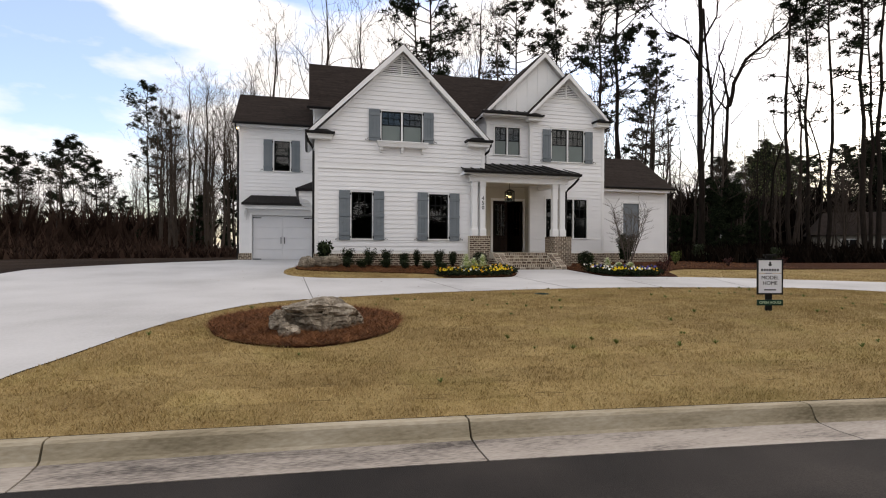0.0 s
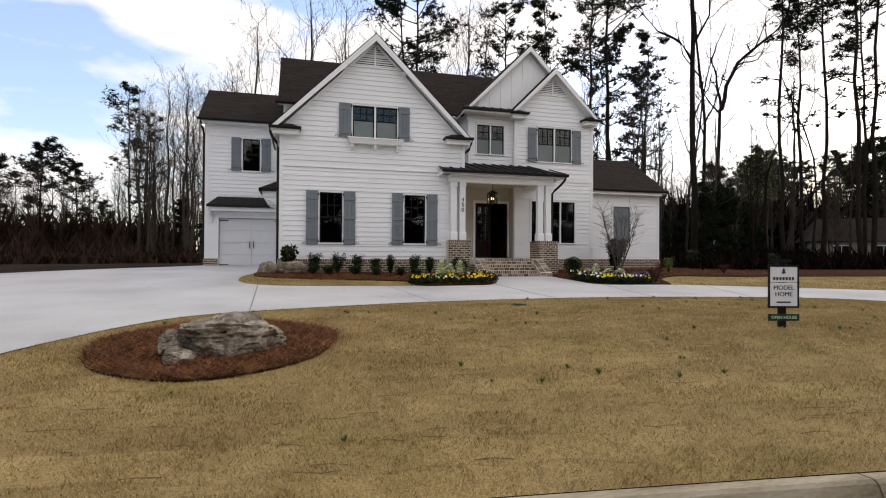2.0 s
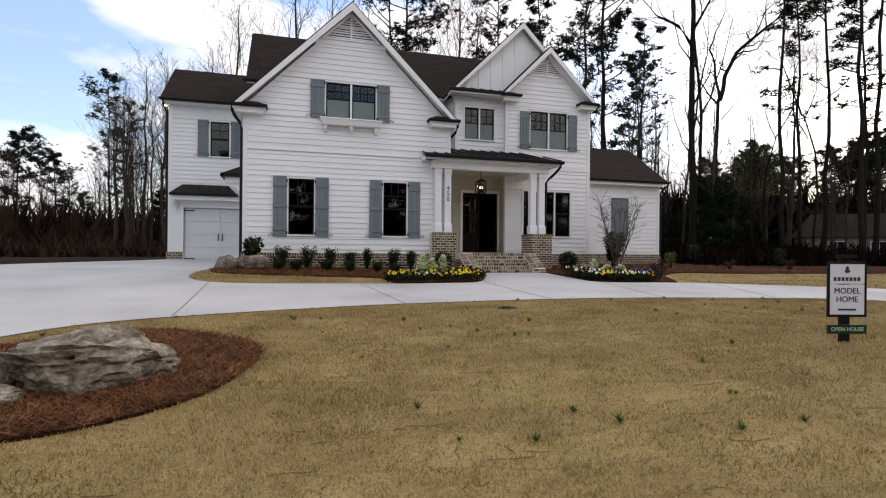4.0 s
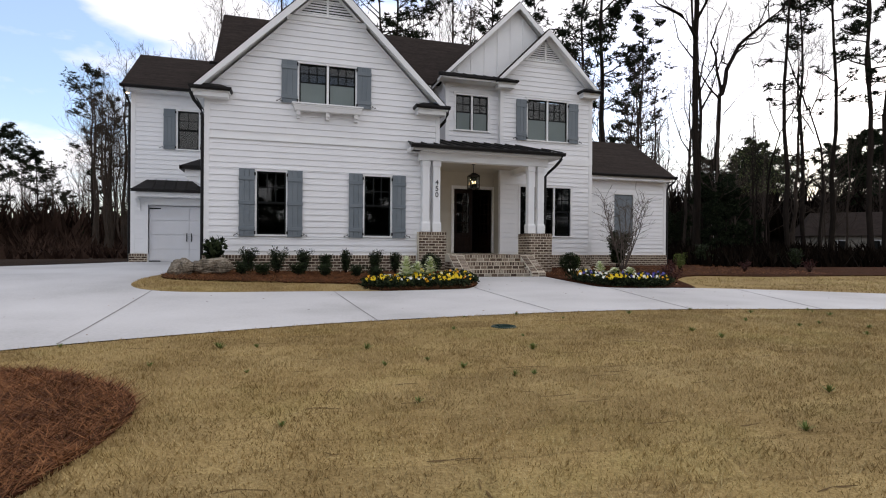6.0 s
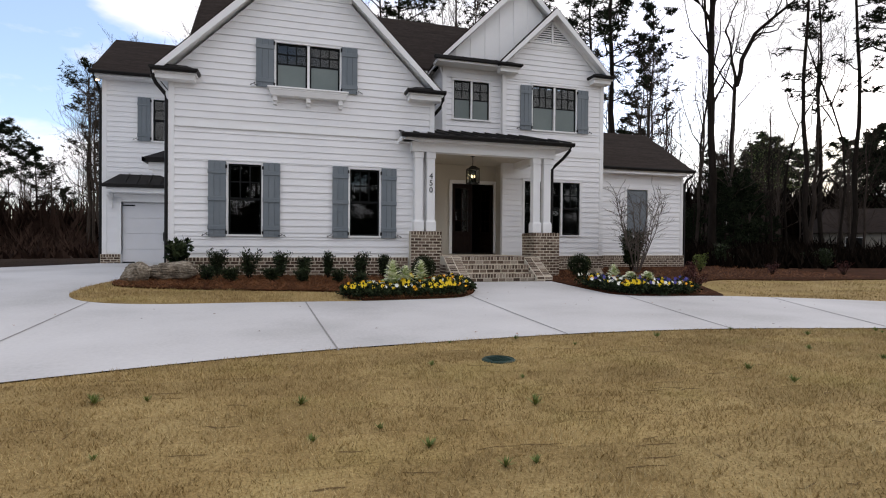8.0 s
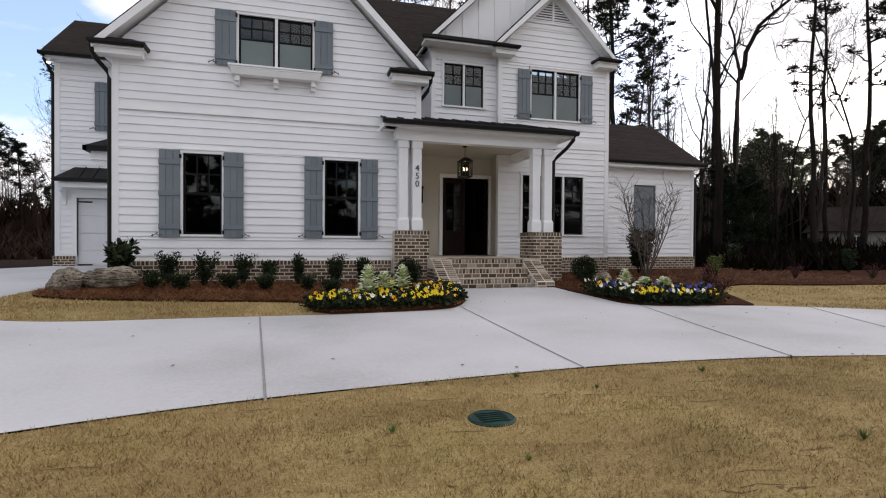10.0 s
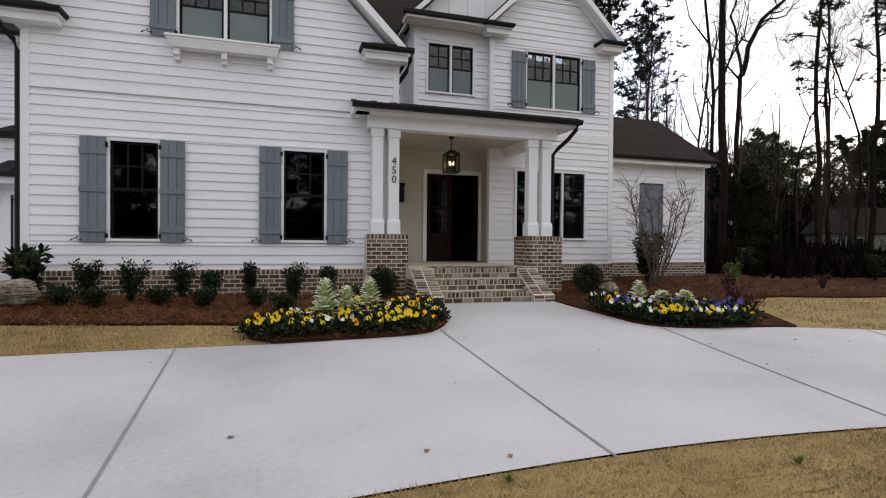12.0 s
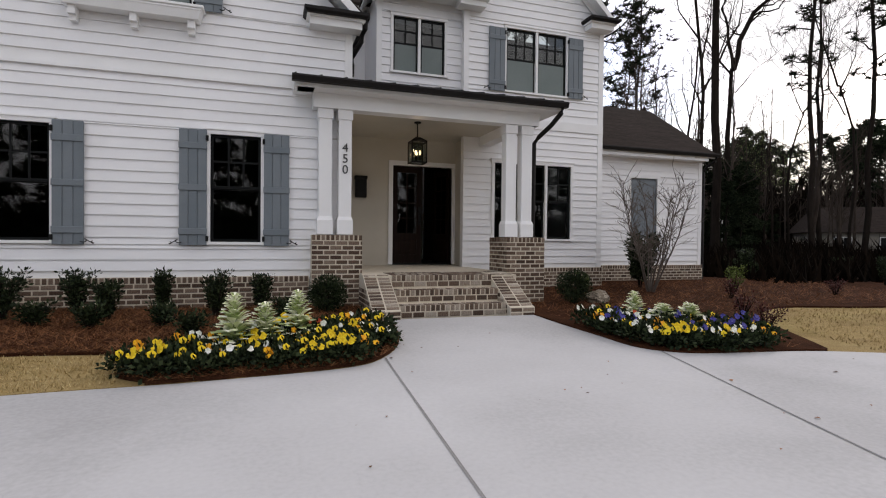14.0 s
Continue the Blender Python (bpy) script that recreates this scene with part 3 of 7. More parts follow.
def shutter(x0, x1, y, z0, z1, hinge, rails=(0.07, 0.5, 0.86), dog=True):
    """A board-and-batten shutter held off the wall, hinged on one side."""
    yy = y - 0.075
    bm = bmesh.new()
    box(bm, x0 + 0.005, x1 - 0.005, yy + 0.012, yy + 0.03, z0 + 0.003, z1 - 0.003)
    sh = part("shutter", bm, SHUTTER, house, "grey-blue board-and-batten shutter")
    w = (x1 - x0) / 3
    for i in range(3):
        bm = bmesh.new()
        box(bm, x0 + i * w + 0.005, x0 + (i + 1) * w - 0.005, yy, yy + 0.02, z0, z1, 0.004)
        part("board", bm, SHUTTER, sh)
    for r in rails:
        z = z0 + (z1 - z0) * r
        bm = bmesh.new()
        box(bm, x0 - 0.003, x1 + 0.003, yy - 0.018, yy + 0.001, z - 0.05, z + 0.05, 0.005)
        part("batten", bm, SHUTTER, sh)
    hx = x1 if hinge > 0 else x0
    for r in (0.06, 0.93):
        z = z0 + (z1 - z0) * r
        bm = bmesh.new()
        box(bm, hx - 0.02, hx + 0.02, yy - 0.01, yy + 0.04, z - 0.04, z + 0.04)
        tube(bm, [(hx, yy - 0.012, z - 0.045), (hx, yy - 0.012, z + 0.045)], 0.01, 6)
        part("hinge", bm, IRON, sh, "black iron hinge")
    if dog:
        bm = bmesh.new()
        ox = x0 if hinge > 0 else x1
        scroll(bm, ox, yy - 0.012, z0 + 0.07, -1 if hinge > 0 else 1)
        part("shutter_dog", bm, IRON, sh, "black iron scroll holdback")


def slope_roof(name, quad, mat=SHINGLE, white=True, label="brown asphalt shingle roof"):
    bm = bmesh.new()
    slab(bm, quad, 0.07)
    r = part(name, bm, mat, house, label)
    if white:
        cx = sum(p[0] for p in quad) / 4
        cy = sum(p[1] for p in quad) / 4
        inner = [(x + (0.02 if x < cx else -0.02), y + (0.015 if y < cy else -0.015), z - 0.074) for x, y, z in quad]
        bm = bmesh.new()
        slab(bm, inner, 0.07)
        part("soffit", bm, TRIM, r, "white painted soffit")
    return r


def rake(y, apex, tip, width=0.18):
    """A white rake board under the roof's front edge."""
    (ax, az), (tx, tz) = apex, tip
    s = (az - tz) / abs(ax - tx)
    drop = width * math.sqrt(1 + s * s)
    bm = bmesh.new()
    prism(bm, [(ax, az - 0.05), (tx, tz - 0.05), (tx, tz - 0.05 - width * 0.75), (tx + math.copysign(width * 0.5, ax - tx), tz - 0.06 - width * 0.75 + 0.06), (ax, az - 0.05 - drop)], y - 0.03, y)
    part("rake_board", bm, TRIM, house, "white rake board")


def gable_vent(cx, base, top, half, y):
    bm = bmesh.new()
    s = (top - base) / half
    t = 0.06
    prism(bm, [(cx - half, base), (cx + half, base), (cx + half - 0.12, base + t), (cx - half + 0.12, base + t)], y - 0.045, y)
    for sg in (-1, 1):
        prism(bm, [(cx + sg * half, base), (cx, top), (cx, top - t * 1.6), (cx + sg * (half - t * 1.7), base)], y - 0.05, y)
    box(bm, cx - 0.03, cx + 0.03, y - 0.05, y, base, top - 0.05)
    vent = part("gable_vent", bm, TRIM, house, "white triangular louvred gable vent")
    z = base + t + 0.01
    while z < top - 0.15:
        h = (top - z) / s - 0.06
        for x0, x1 in ((cx - h, cx - 0.03), (cx + 0.03, cx + h)):
            bm = bmesh.new()
            hexa(bm, [(x0, y - 0.035, z), (x1, y - 0.035, z), (x1, y - 0.001, z + 0.045), (x0, y - 0.001, z + 0.045)], [(x0, y - 0.035, z + 0.018), (x1, y - 0.035, z + 0.018), (x1, y - 0.001, z + 0.06), (x0, y - 0.001, z + 0.06)])
            part("louvre_slat", bm, TRIM, vent)
        z += 0.075
    # dark sheet that stands in for the shade between the slats
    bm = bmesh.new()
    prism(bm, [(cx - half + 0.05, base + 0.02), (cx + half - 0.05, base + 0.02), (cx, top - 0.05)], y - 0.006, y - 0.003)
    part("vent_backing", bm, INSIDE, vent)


def eave_return(x0, x1, y0, y1, z):
    """A small boxed eave return: white box, dark gutter lip and a low metal hip roof."""
    bm = bmesh.new()
    box(bm, x0 + 0.1, x1 - 0.1, y0 + 0.16, y1, z - 0.1, z + 0.02)
    box(bm, x0 + 0.05, x1 - 0.05, y0 + 0.1, y1, z + 0.02, z + 0.05)
    e = part("eave_return", bm, TRIM, house, "white boxed eave return with dark metal cap")
    bm = bmesh.new()
    lip = [(0.035, 0.05), (0.0, 0.085), (0.0, 0.135), (0.02, 0.14)]
    rings = []
    for d, dz in lip + [(0.03, 0.125), (0.3, 0.27)]:
        rings.append([bm.verts.new(c) for c in ((x0 + d, y1, z + dz), (x0 + d, min(y0 + d, y1 - 0.005), z + dz), (x1 - d, min(y0 + d, y1 - 0.005), z + dz), (x1 - d, y1, z + dz))])
    for r0, r1 in zip(rings, rings[1:]):
        for i in range(4):
            bm.faces.new((r0[i], r0[(i + 1) % 4], r1[(i + 1) % 4], r1[i]))
    bm.faces.new(rings[0][::-1]), bm.faces.new(rings[-1])
    bmesh.ops.recalc_face_normals(bm, faces=bm.faces)
    part("metal_cap", bm, METAL, e, "dark bronze metal cap")


def corner_board(x0, x1, y, z0, z1):
    bm = bmesh.new()
    box(bm, x0, x1, y - 0.03, y + 0.04, z0, z1)
    part("corner_board", bm, TRIM, house, "white corner board")


def gutter(pts):
    bm = bmesh.new()
    (x0, y0, z0), (x1, y1, z1) = pts
    if abs(x1 - x0) > abs(y1 - y0):
        prof = [(0.0, 0.0), (-0.11, 0.0), (-0.12, -0.03), (-0.09, -0.1), (0.0, -0.1)]
        hexa(bm, [(x0, y0 + a, z0 + b) for a, b in prof], [(x1, y0 + a, z0 + b) for a, b in prof])
    else:
        prof = [(0.0, 0.0), (-0.11, 0.0), (-0.12, -0.03), (-0.09, -0.1), (0.0, -0.1)]
        hexa(bm, [(x0 + a, y0, z0 + b) for a, b in prof], [(x0 + a, y1, z0 + b) for a, b in prof])
    part("gutter", bm, METAL, house, "dark bronze gutter")


def downspout(pts):
    bm = bmesh.new()
    tube(bm, pts, 0.045, 8)
    part("downspout", bm, METAL, house, "dark bronze downspout")


# front gable block
YM, YR, YC, YW, YL, YD = 21.25, 23.3, 23.5, 24.43, 27.7, 24.2
CX, APEX = 3.09, 8.87
slope_l = lambda z: max(-0.12, CX - (8.62 - z)) if z < 8.6 else CX - 0.01
slope_r = lambda z: min(6.43, CX + (8.62 - z)) if z < 8.6 else CX + 0.01
OPEN_M = [(1.21, 1.98, 1.52, 3.26), (4.17, 4.94, 1.52, 3.26), (2.32, 3.89, 5.23, 6.35)]
facade("front_wall", YM, 0.3, 8.6, slope_l, slope_r, OPEN_M, 1.06, [5.41, 6.8, 7.5, 8.2], label="white lap-sided front gable wall", belt=(4.11, 4.34))
window(*OPEN_M[0][:2], YM, *OPEN_M[0][2:], 1, 3, 2)
window(*OPEN_M[1][:2], YM, *OPEN_M[1][2:], 1, 3, 2)
window(*OPEN_M[2][:2], YM, *OPEN_M[2][2:], 2, 3, 2, True, 0.05, 0.52)
for a, b, c, d in ((0.75, 1.165, 2.015, 2.43), (3.715, 4.125, 4.985, 5.395)):
    shutter(a, b, YM, 1.46, 3.31, 1, (0.12, 0.5, 0.86))
    shutter(c, d, YM, 1.46, 3.31, -1, (0.12, 0.5, 0.86))
shutter(1.84, 2.275, YM, 5.2, 6.39, 1, (0.14, 0.84))
shutter(3.93, 4.345, YM, 5.2, 6.39, -1, (0.14, 0.84))
bm = bmesh.new()
box(bm, 0.0, 6.31, YM - 0.052, YM + 0.01, 4.11, 4.15)
part("drip_cap", bm, TRIM, house, "white drip cap between the storeys")
corner_board(-0.13, 0.0, YM, 0.96, 5.35)
corner_board(6.31, 6.44, YM, 0.96, 5.35)
gable_vent(CX, 7.7, 8.62, 0.95, YM - 0.015)
bm = bmesh.new()
box(bm, 1.98, 4.2, YM - 0.035, YM + 0.01, 7.54, 7.69)
part("frieze_board", bm, TRIM, house, "white frieze board under the vent")
bm = bmesh.new()
box(bm, 2.15, 4.06, YM - 0.3, YM - 0.02, 5.1, 5.14, 0.008)
hexa(bm, [(2.2, YM - 0.25, 4.98), (4.01, YM - 0.25, 4.98), (4.01, YM - 0.02, 4.98), (2.2, YM - 0.02, 4.98)], [(2.16, YM - 0.29, 5.1), (4.05, YM - 0.29, 5.1), (4.05, YM - 0.02, 5.1), (2.16, YM - 0.02, 5.1)])
box(bm, 2.12, 4.09, YM - 0.32, YM - 0.02, 5.14, 5.185, 0.008)
ledge = part("window_ledge", bm, TRIM, house, "white projecting ledge under the upper window")
for x in (2.3, 3.1, 3.9):
    bm = bmesh.new()
    prism(bm, [(x - 0.05, 4.98), (x + 0.05, 4.98), (x + 0.05, 4.86), (x - 0.05, 4.86)], YM - 0.2, YM - 0.02)
    prism(bm, [(x - 0.045, 4.86), (x + 0.045, 4.86), (x + 0.045, 4.78), (x - 0.045, 4.78)], YM - 0.13, YM - 0.02)
    part("bracket", bm, TRIM, ledge)
YF = 20.92
slope_roof("front_gable_roof", [(-0.4, YF, 5.41), (CX, YF, APEX), (CX, 26.6, APEX), (-0.4, 25.1, 5.41)])
slope_roof("front_gable_roof", [(CX, YF, APEX), (6.58, YF, 5.41), (6.58, 25.1, 5.41), (CX, 26.6, APEX)])
rake(YF, (CX, APEX), (-0.4, 5.41))
rake(YF, (CX, APEX), (6.58, 5.41))
eave_return(-0.46, 0.58, 20.8, YM, 5.25)
eave_return(5.6, 6.66, 20.8, YM, 5.25)
gutter([(-0.36, 20.9, 5.42), (-0.36, 25.0, 5.42)])
gutter([(6.68, 20.9, 5.42), (6.68, 23.4, 5.42)])
downspout([(-0.42, 20.98, 5.33), (-0.42, 20.98, 5.2), (-0.36, 21.05, 5.05), (-0.22, 21.2, 4.88), (-0.17, 21.24, 4.7), (-0.17, 21.24, 3), (-0.17, 21.24, 0.75), (-0.2, 21.15, 0.62), (-0.3, 21.0, 0.58)])
downspout([(6.62, 21.0, 5.33), (6.62, 21.02, 5.2), (6.58, 21.15, 5.02), (6.5, 21.5, 4.9), (6.49, 21.6, 4.75), (6.49, 21.65, 4.55)])
# side walls of the block
bm = bmesh.new()
box(bm, -0.12, 0.04, YM + 0.16, YL, 0.3, 5.3)
box(bm, 6.27, 6.43, YM + 0.16, 25.0, 0.3, 5.3)
part("side_wall", bm, WHITE, house, "white sided wall of the front block")
# main body
bm = bmesh.new()
box(bm, -0.1, 7.34, 25.0, 25.16, 4.9, 7.3)
box(bm, -0.12, 0.04, 25.16, 31.0, 4.9, 7.6)
hexa(bm, [(-0.12, 24.95, 7.25), (-0.12, 30.4, 7.25), (-0.12, 27.5, 9.85)], [(0.04, 24.95, 7.25), (0.04, 30.4, 7.25), (0.04, 27.5, 9.85)])
box(bm, 12.85, 13.0, YR + 0.16, 31.0, 0.3, 7.2)
box(bm, -3.47, 17.3, 31.0, 31.16, 0.3, 7.2)
part("body_wall", bm, WHITE, house, "white sided wall of the main body")
slope_roof("main_roof", [(-0.32, 24.55, 7.22), (12.9, 24.55, 7.22), (12.9, 27.5, 10.02), (-0.32, 27.5, 10.02)])
slope_roof("main_roof", [(-0.32, 27.5, 10.02), (12.9, 27.5, 10.02), (12.9, 31.4, 6.4), (-0.32, 31.4, 6.4)])
gutter([(-0.42, 24.5, 7.2), (0.6, 24.5, 7.2)])

# right block with its board-and-batten gable and the smaller gable before it
BX = 10.0
bb_l = lambda z: 7.32 if z < 7.05 else min(BX - 0.01, BX - (9.85 - z))
bb_r = lambda z: 9.35 if z < 7.05 else max(BX + 0.01, BX + (9.85 - z))
OPEN_C = [(7.68, 8.88, 5.36, 6.58)]
mid = facade("middle_wall", YC, 4.6, 9.8, bb_l, bb_r, OPEN_C, None, [7.05, 8, 9], siding=False, label="white wall below a board-and-batten gable")
z = 4.78
while z < 6.9:
    for q in split_board(z, z + LAP, const(7.4), const(9.3), [(7.62, 8.94, 5.3, 6.65)]):
        vs = []
        for (x, zz), d in zip(q, (0.024, 0.024, 0.003, 0.003)):
            vs += [(x, YC - d, zz), (x, YC + 0.001, zz)]
        link_mesh("siding_board", vs, [(0, 2, 4, 6), (0, 1, 3, 2), (2, 3, 5, 4), (4, 5, 7, 6), (6, 7, 1, 0)], WHITE, mid)
    z += LAP
window(*OPEN_C[0][:2], YC, *OPEN_C[0][2:], 2, 2, 2, True, 0.06, 0.5)
corner_board(7.3, 7.42, YC, 4.6, 7.05)
for i in range(9):
    x = 7.75 + 0.5 * i
    zt = 9.85 - abs(x - BX) - 0.02
    if zt > 7.4:
        bm = bmesh.new()
        box(bm, x - 0.022, x + 0.022, YC - 0.03, YC, 7.25, zt)
        part("batten", bm, TRIM, mid)
slope_roof("batten_gable_roof", [(7.08, 23.25, 7.16), (BX, 23.25, 10.08), (BX, 27.6, 10.08), (7.08, 24.7, 7.16)])
slope_roof("batten_gable_roof", [(BX, 23.25, 10.08), (12.92, 23.25, 7.16), (12.92, 24.7, 7.16), (BX, 27.6, 10.08)])
rake(23.25, (BX, 10.08), (7.08, 7.16), 0.16)
rake(23.25, (BX, 10.08), (12.92, 7.16), 0.16)
bm = bmesh.new()
slab(bm, [(6.95, 22.98, 7.14), (9.3, 22.98, 7.14), (9.3, 23.5, 7.34), (7.15, 23.5, 7.34)], 0.03)
box(bm, 6.9, 9.3, 22.92, 23.02, 7.04, 7.15, 0.012)
pent = part("pent_roof", bm, METAL, house, "narrow dark metal pent roof under the gable")
for i in range(6):
    x = 7.2 + 0.38 * i
    bm = bmesh.new()
    hexa(bm, [(x - 0.012, 23.0, 7.13), (x + 0.012, 23.0, 7.13), (x + 0.012, 23.5, 7.33), (x - 0.012, 23.5, 7.33)], [(x - 0.012, 23.0, 7.17), (x + 0.012, 23.0, 7.17), (x + 0.012, 23.5, 7.37), (x - 0.012, 23.5, 7.37)])
    part("seam", bm, METAL, pent)
bm = bmesh.new()
box(bm, 7.0, 9.28, 23.0, 23.48, 6.98, 7.06)
part("pent_soffit", bm, TRIM, house, "white soffit under the pent roof")
# wall between the front block and the right block
bm = bmesh.new()
box(bm, 7.32, 7.46, YC + 0.16, 25.0, 4.6, 7.1)
part("return_wall", bm, WHITE, house, "white return wall")

RX, RA = 11.03, 9.12
r_l = lambda z: 9.3 if z < 7.14 else min(RX - 0.01, RX - (8.87 - z))
r_r = lambda z: 13.0 if z < 6.9 else max(RX + 0.01, RX + (8.87 - z))
OPEN_R = [(10.08, 12.12, 1.65, 3.42), (10.345, 11.945, 5.13, 6.59)]
facade("right_wall", YR, 0.3, 8.85, r_l, r_r, OPEN_R, 1.06, [6.9, 7.14, 8, 8.5], label="white lap-sided right gable wall", belt=(4.28, 4.5))
window(*OPEN_R[0][:2], YR, *OPEN_R[0][2:], 3, 2, 2, False, 0.07, 0.5)
window(*OPEN_R[1][:2], YR, *OPEN_R[1][2:], 2, 3, 2, True, 0.05, 0.5)
shutter(9.89, 10.3, YR, 5.09, 6.56, 1, (0.13, 0.84))
shutter(11.99, 12.4, YR, 5.09, 6.56, -1, (0.13, 0.84))
bm = bmesh.new()
box(bm, 9.3, 13.02, YR - 0.035, YR, 4.28, 4.5)
part("belt_board", bm, TRIM, house, "white belt board")
corner_board(9.28, 9.41, YR, 4.5, 7.15)
corner_board(12.88, 13.02, YR, 0.96, 7.0)
gable_vent(RX + 0.01, 7.98, 8.84, 0.88, YR - 0.015)
bm = bmesh.new()
box(bm, 9.95, 12.1, YR - 0.033, YR, 7.83, 7.97)
part("frieze_board", bm, TRIM, house, "white frieze board under the vent")
slope_roof("right_gable_roof", [(9.02, 22.95, 7.12), (RX, 22.95, RA), (RX, 25.5, RA), (9.02, 23.6, 7.12)])
slope_roof("right_gable_roof", [(RX, 22.95, RA), (13.12, 22.95, 7.04), (13.12, 25.5, 7.04), (RX, 25.5, RA)])
rake(22.95, (RX, RA), (9.02, 7.12), 0.16)
rake(22.95, (RX, RA), (13.12, 7.04), 0.16)
eave_return(8.98, 9.8, 22.82, YR, 6.95)
eave_return(12.36, 13.2, 22.82, YR, 6.88)
bm = bmesh.new()
box(bm, 9.3, 9.46, YR + 0.16, YC + 0.02, 4.6, 7.1)
part("return_wall", bm, WHITE, house, "white return wall")

# right wing
OPEN_W = [(14.78, 15.68, 1.7, 3.42)]
facade("wing_wall", YW, 0.2, 4.05, const(13.0), const(17.29), OPEN_W, 1.06, None, label="white lap-sided wall of the low right wing")
corner_board(17.18, 17.3, YW, 0.95, 4.05)
corner_board(13.0, 13.1, YW, 0.95, 4.05)
bm = bmesh.new()
c = 0.09
box(bm, 14.78 - c, 14.78, YW - 0.04, YW + 0.05, 1.7, 3.42), box(bm, 15.68, 15.68 + c, YW - 0.04, YW + 0.05, 1.7, 3.42)
box(bm, 14.78 - c, 15.68 + c, YW - 0.045, YW + 0.05, 3.42, 3.52), box(bm, 14.76 - c, 15.7 + c, YW - 0.06, YW + 0.05, 1.62, 1.7)
blind = part("window_casing", bm, TRIM, house, "white casing round closed grey shutters")
for x0, x1 in ((14.785, 15.228), (15.232, 15.675)):
    bm = bmesh.new()
    box(bm, x0, x1, YW + 0.02, YW + 0.04, 1.705, 3.415)
    part("closed_shutter", bm, SHUTTER, blind, "closed grey shutter")
    for zz in (1.85, 2.55, 3.28):
        bm = bmesh.new()
        box(bm, x0, x1, YW + 0.004, YW + 0.02, zz - 0.05, zz + 0.05, 0.004)
        part("shutter_batten", bm, SHUTTER, blind)
slope_roof("wing_roof", [(13.0, 24.05, 4.2), (17.46, 24.05, 4.2), (17.46, 26.9, 6.1), (13.0, 26.9, 6.1)])
slope_roof("wing_roof", [(13.0, 26.9, 6.1), (17.46, 26.9, 6.1), (17.46, 31.3, 3.2), (13.0, 31.3, 3.2)])
gutter([(13.02, 24.05, 4.19), (17.5, 24.05, 4.19)])
downspout([(17.42, 23.98, 4.1), (17.42, 24.05, 3.98), (17.38, 24.3, 3.85), (17.36, 24.42, 3.7), (17.36, 24.42, 0.4)])
bm = bmesh.new()
box(bm, 17.14, 17.3, YW + 0.16, 31.0, 0.3, 4.1)
hexa(bm, [(17.14, 24.6, 4.1), (17.14, 31.0, 3.3), (17.14, 26.9, 5.95)], [(17.3, 24.6, 4.1), (17.3, 31.0, 3.3), (17.3, 26.9, 5.95)])
box(bm, 13.0, 17.2, 24.06, YW, 3.97, 4.05)
part("wing_side_wall", bm, WHITE, house, "white sided end wall and soffit of the wing")

# left garage wing
OPEN_L = [(-1.92, -1.2, 4.83, 6.26), (-2.9, -0.14, 0.5, 2.7)]
facade("garage_wall", YL, 0.3, 7.0, const(-3.47), const(-0.12), OPEN_L, 0.95, None, label="white lap-sided wall of the garage wing")
window(*OPEN_L[0][:2], YL, *OPEN_L[0][2:], 1, 2, 2, False, 0.05)
shutter(-2.4, -1.99, YL, 4.8, 6.3, 1, (0.13, 0.84))
shutter(-1.13, -0.73, YL, 4.8, 6.3, -1, (0.13, 0.84))
corner_board(-3.48, -3.34, YL, 0.9, 7.0)
slope_roof("garage_roof", [(-3.72, 27.28, 7.0), (-0.1, 27.28, 7.0), (-0.1, 30.0, 8.99), (-3.72, 30.0, 8.99)])
slope_roof("garage_roof", [(-3.72, 30.0, 8.99), (-0.1, 30.0, 8.99), (-0.1, 32.7, 7.0), (-3.72, 32.7, 7.0)])
gutter([(-3.74, 27.28, 7.0), (-0.1, 27.28, 7.0)])
downspout([(-3.6, 27.2, 6.9), (-3.6, 27.25, 6.78), (-3.56, 27.6, 6.55), (-3.54, 27.72, 6.4), (-3.54, 27.72, 0.62)])
bm = bmesh.new()
box(bm, -3.47, -3.31, YL + 0.16, 32.3, 0.3, 7.0)
hexa(bm, [(-3.47, 27.8, 6.95), (-3.47, 32.3, 6.95), (-3.47, 30.0, 8.8)], [(-3.31, 27.8, 6.95), (-3.31, 32.3, 6.95), (-3.31, 30.0, 8.8)])
box(bm, -3.6, -0.14, 27.3, YL, 6.84, 6.92)
part("garage_side_wall", bm, WHITE, house, "white sided end wall and soffit of the garage wing")
# garage door
bm = bmesh.new()
box(bm, -2.9, -0.14, YL + 0.1, YL + 0.14, 0.52, 2.7)
gdoor = part("garage_door", bm, GARAGE, house, "white carriage-style garage door with black hardware")
for x0, x1 in ((-2.88, -1.53), (-1.51, -0.16)):
    for z0, z1 in ((0.54, 1.06), (1.07, 1.6), (1.61, 2.14), (2.15, 2.68)):
        bm = bmesh.new()
        box(bm, x0, x1, YL + 0.08, YL + 0.1, z0, z1, 0.006)
        part("panel", bm, GARAGE, gdoor)
for x in (-1.6, -1.44):
    bm = bmesh.new()
    tube(bm, [(x, YL + 0.06, 1.36), (x, YL + 0.03, 1.4), (x, YL + 0.03, 1.62), (x, YL + 0.06, 1.66)], 0.018, 6)
    part("handle", bm, IRON, gdoor, "black iron pull")
for x0, x1 in ((-2.88, -2.5), (-0.54, -0.16)):
    for z in (0.62, 2.58):
        bm = bmesh.new()
        prism(bm, [(x0, z - 0.02), (x1, z - 0.02), (x1, z + 0.02), (x0, z + 0.02)], YL + 0.06, YL + 0.08)
        part("strap_hinge", bm, IRON, gdoor, "black strap hinge")
bm = bmesh.new()
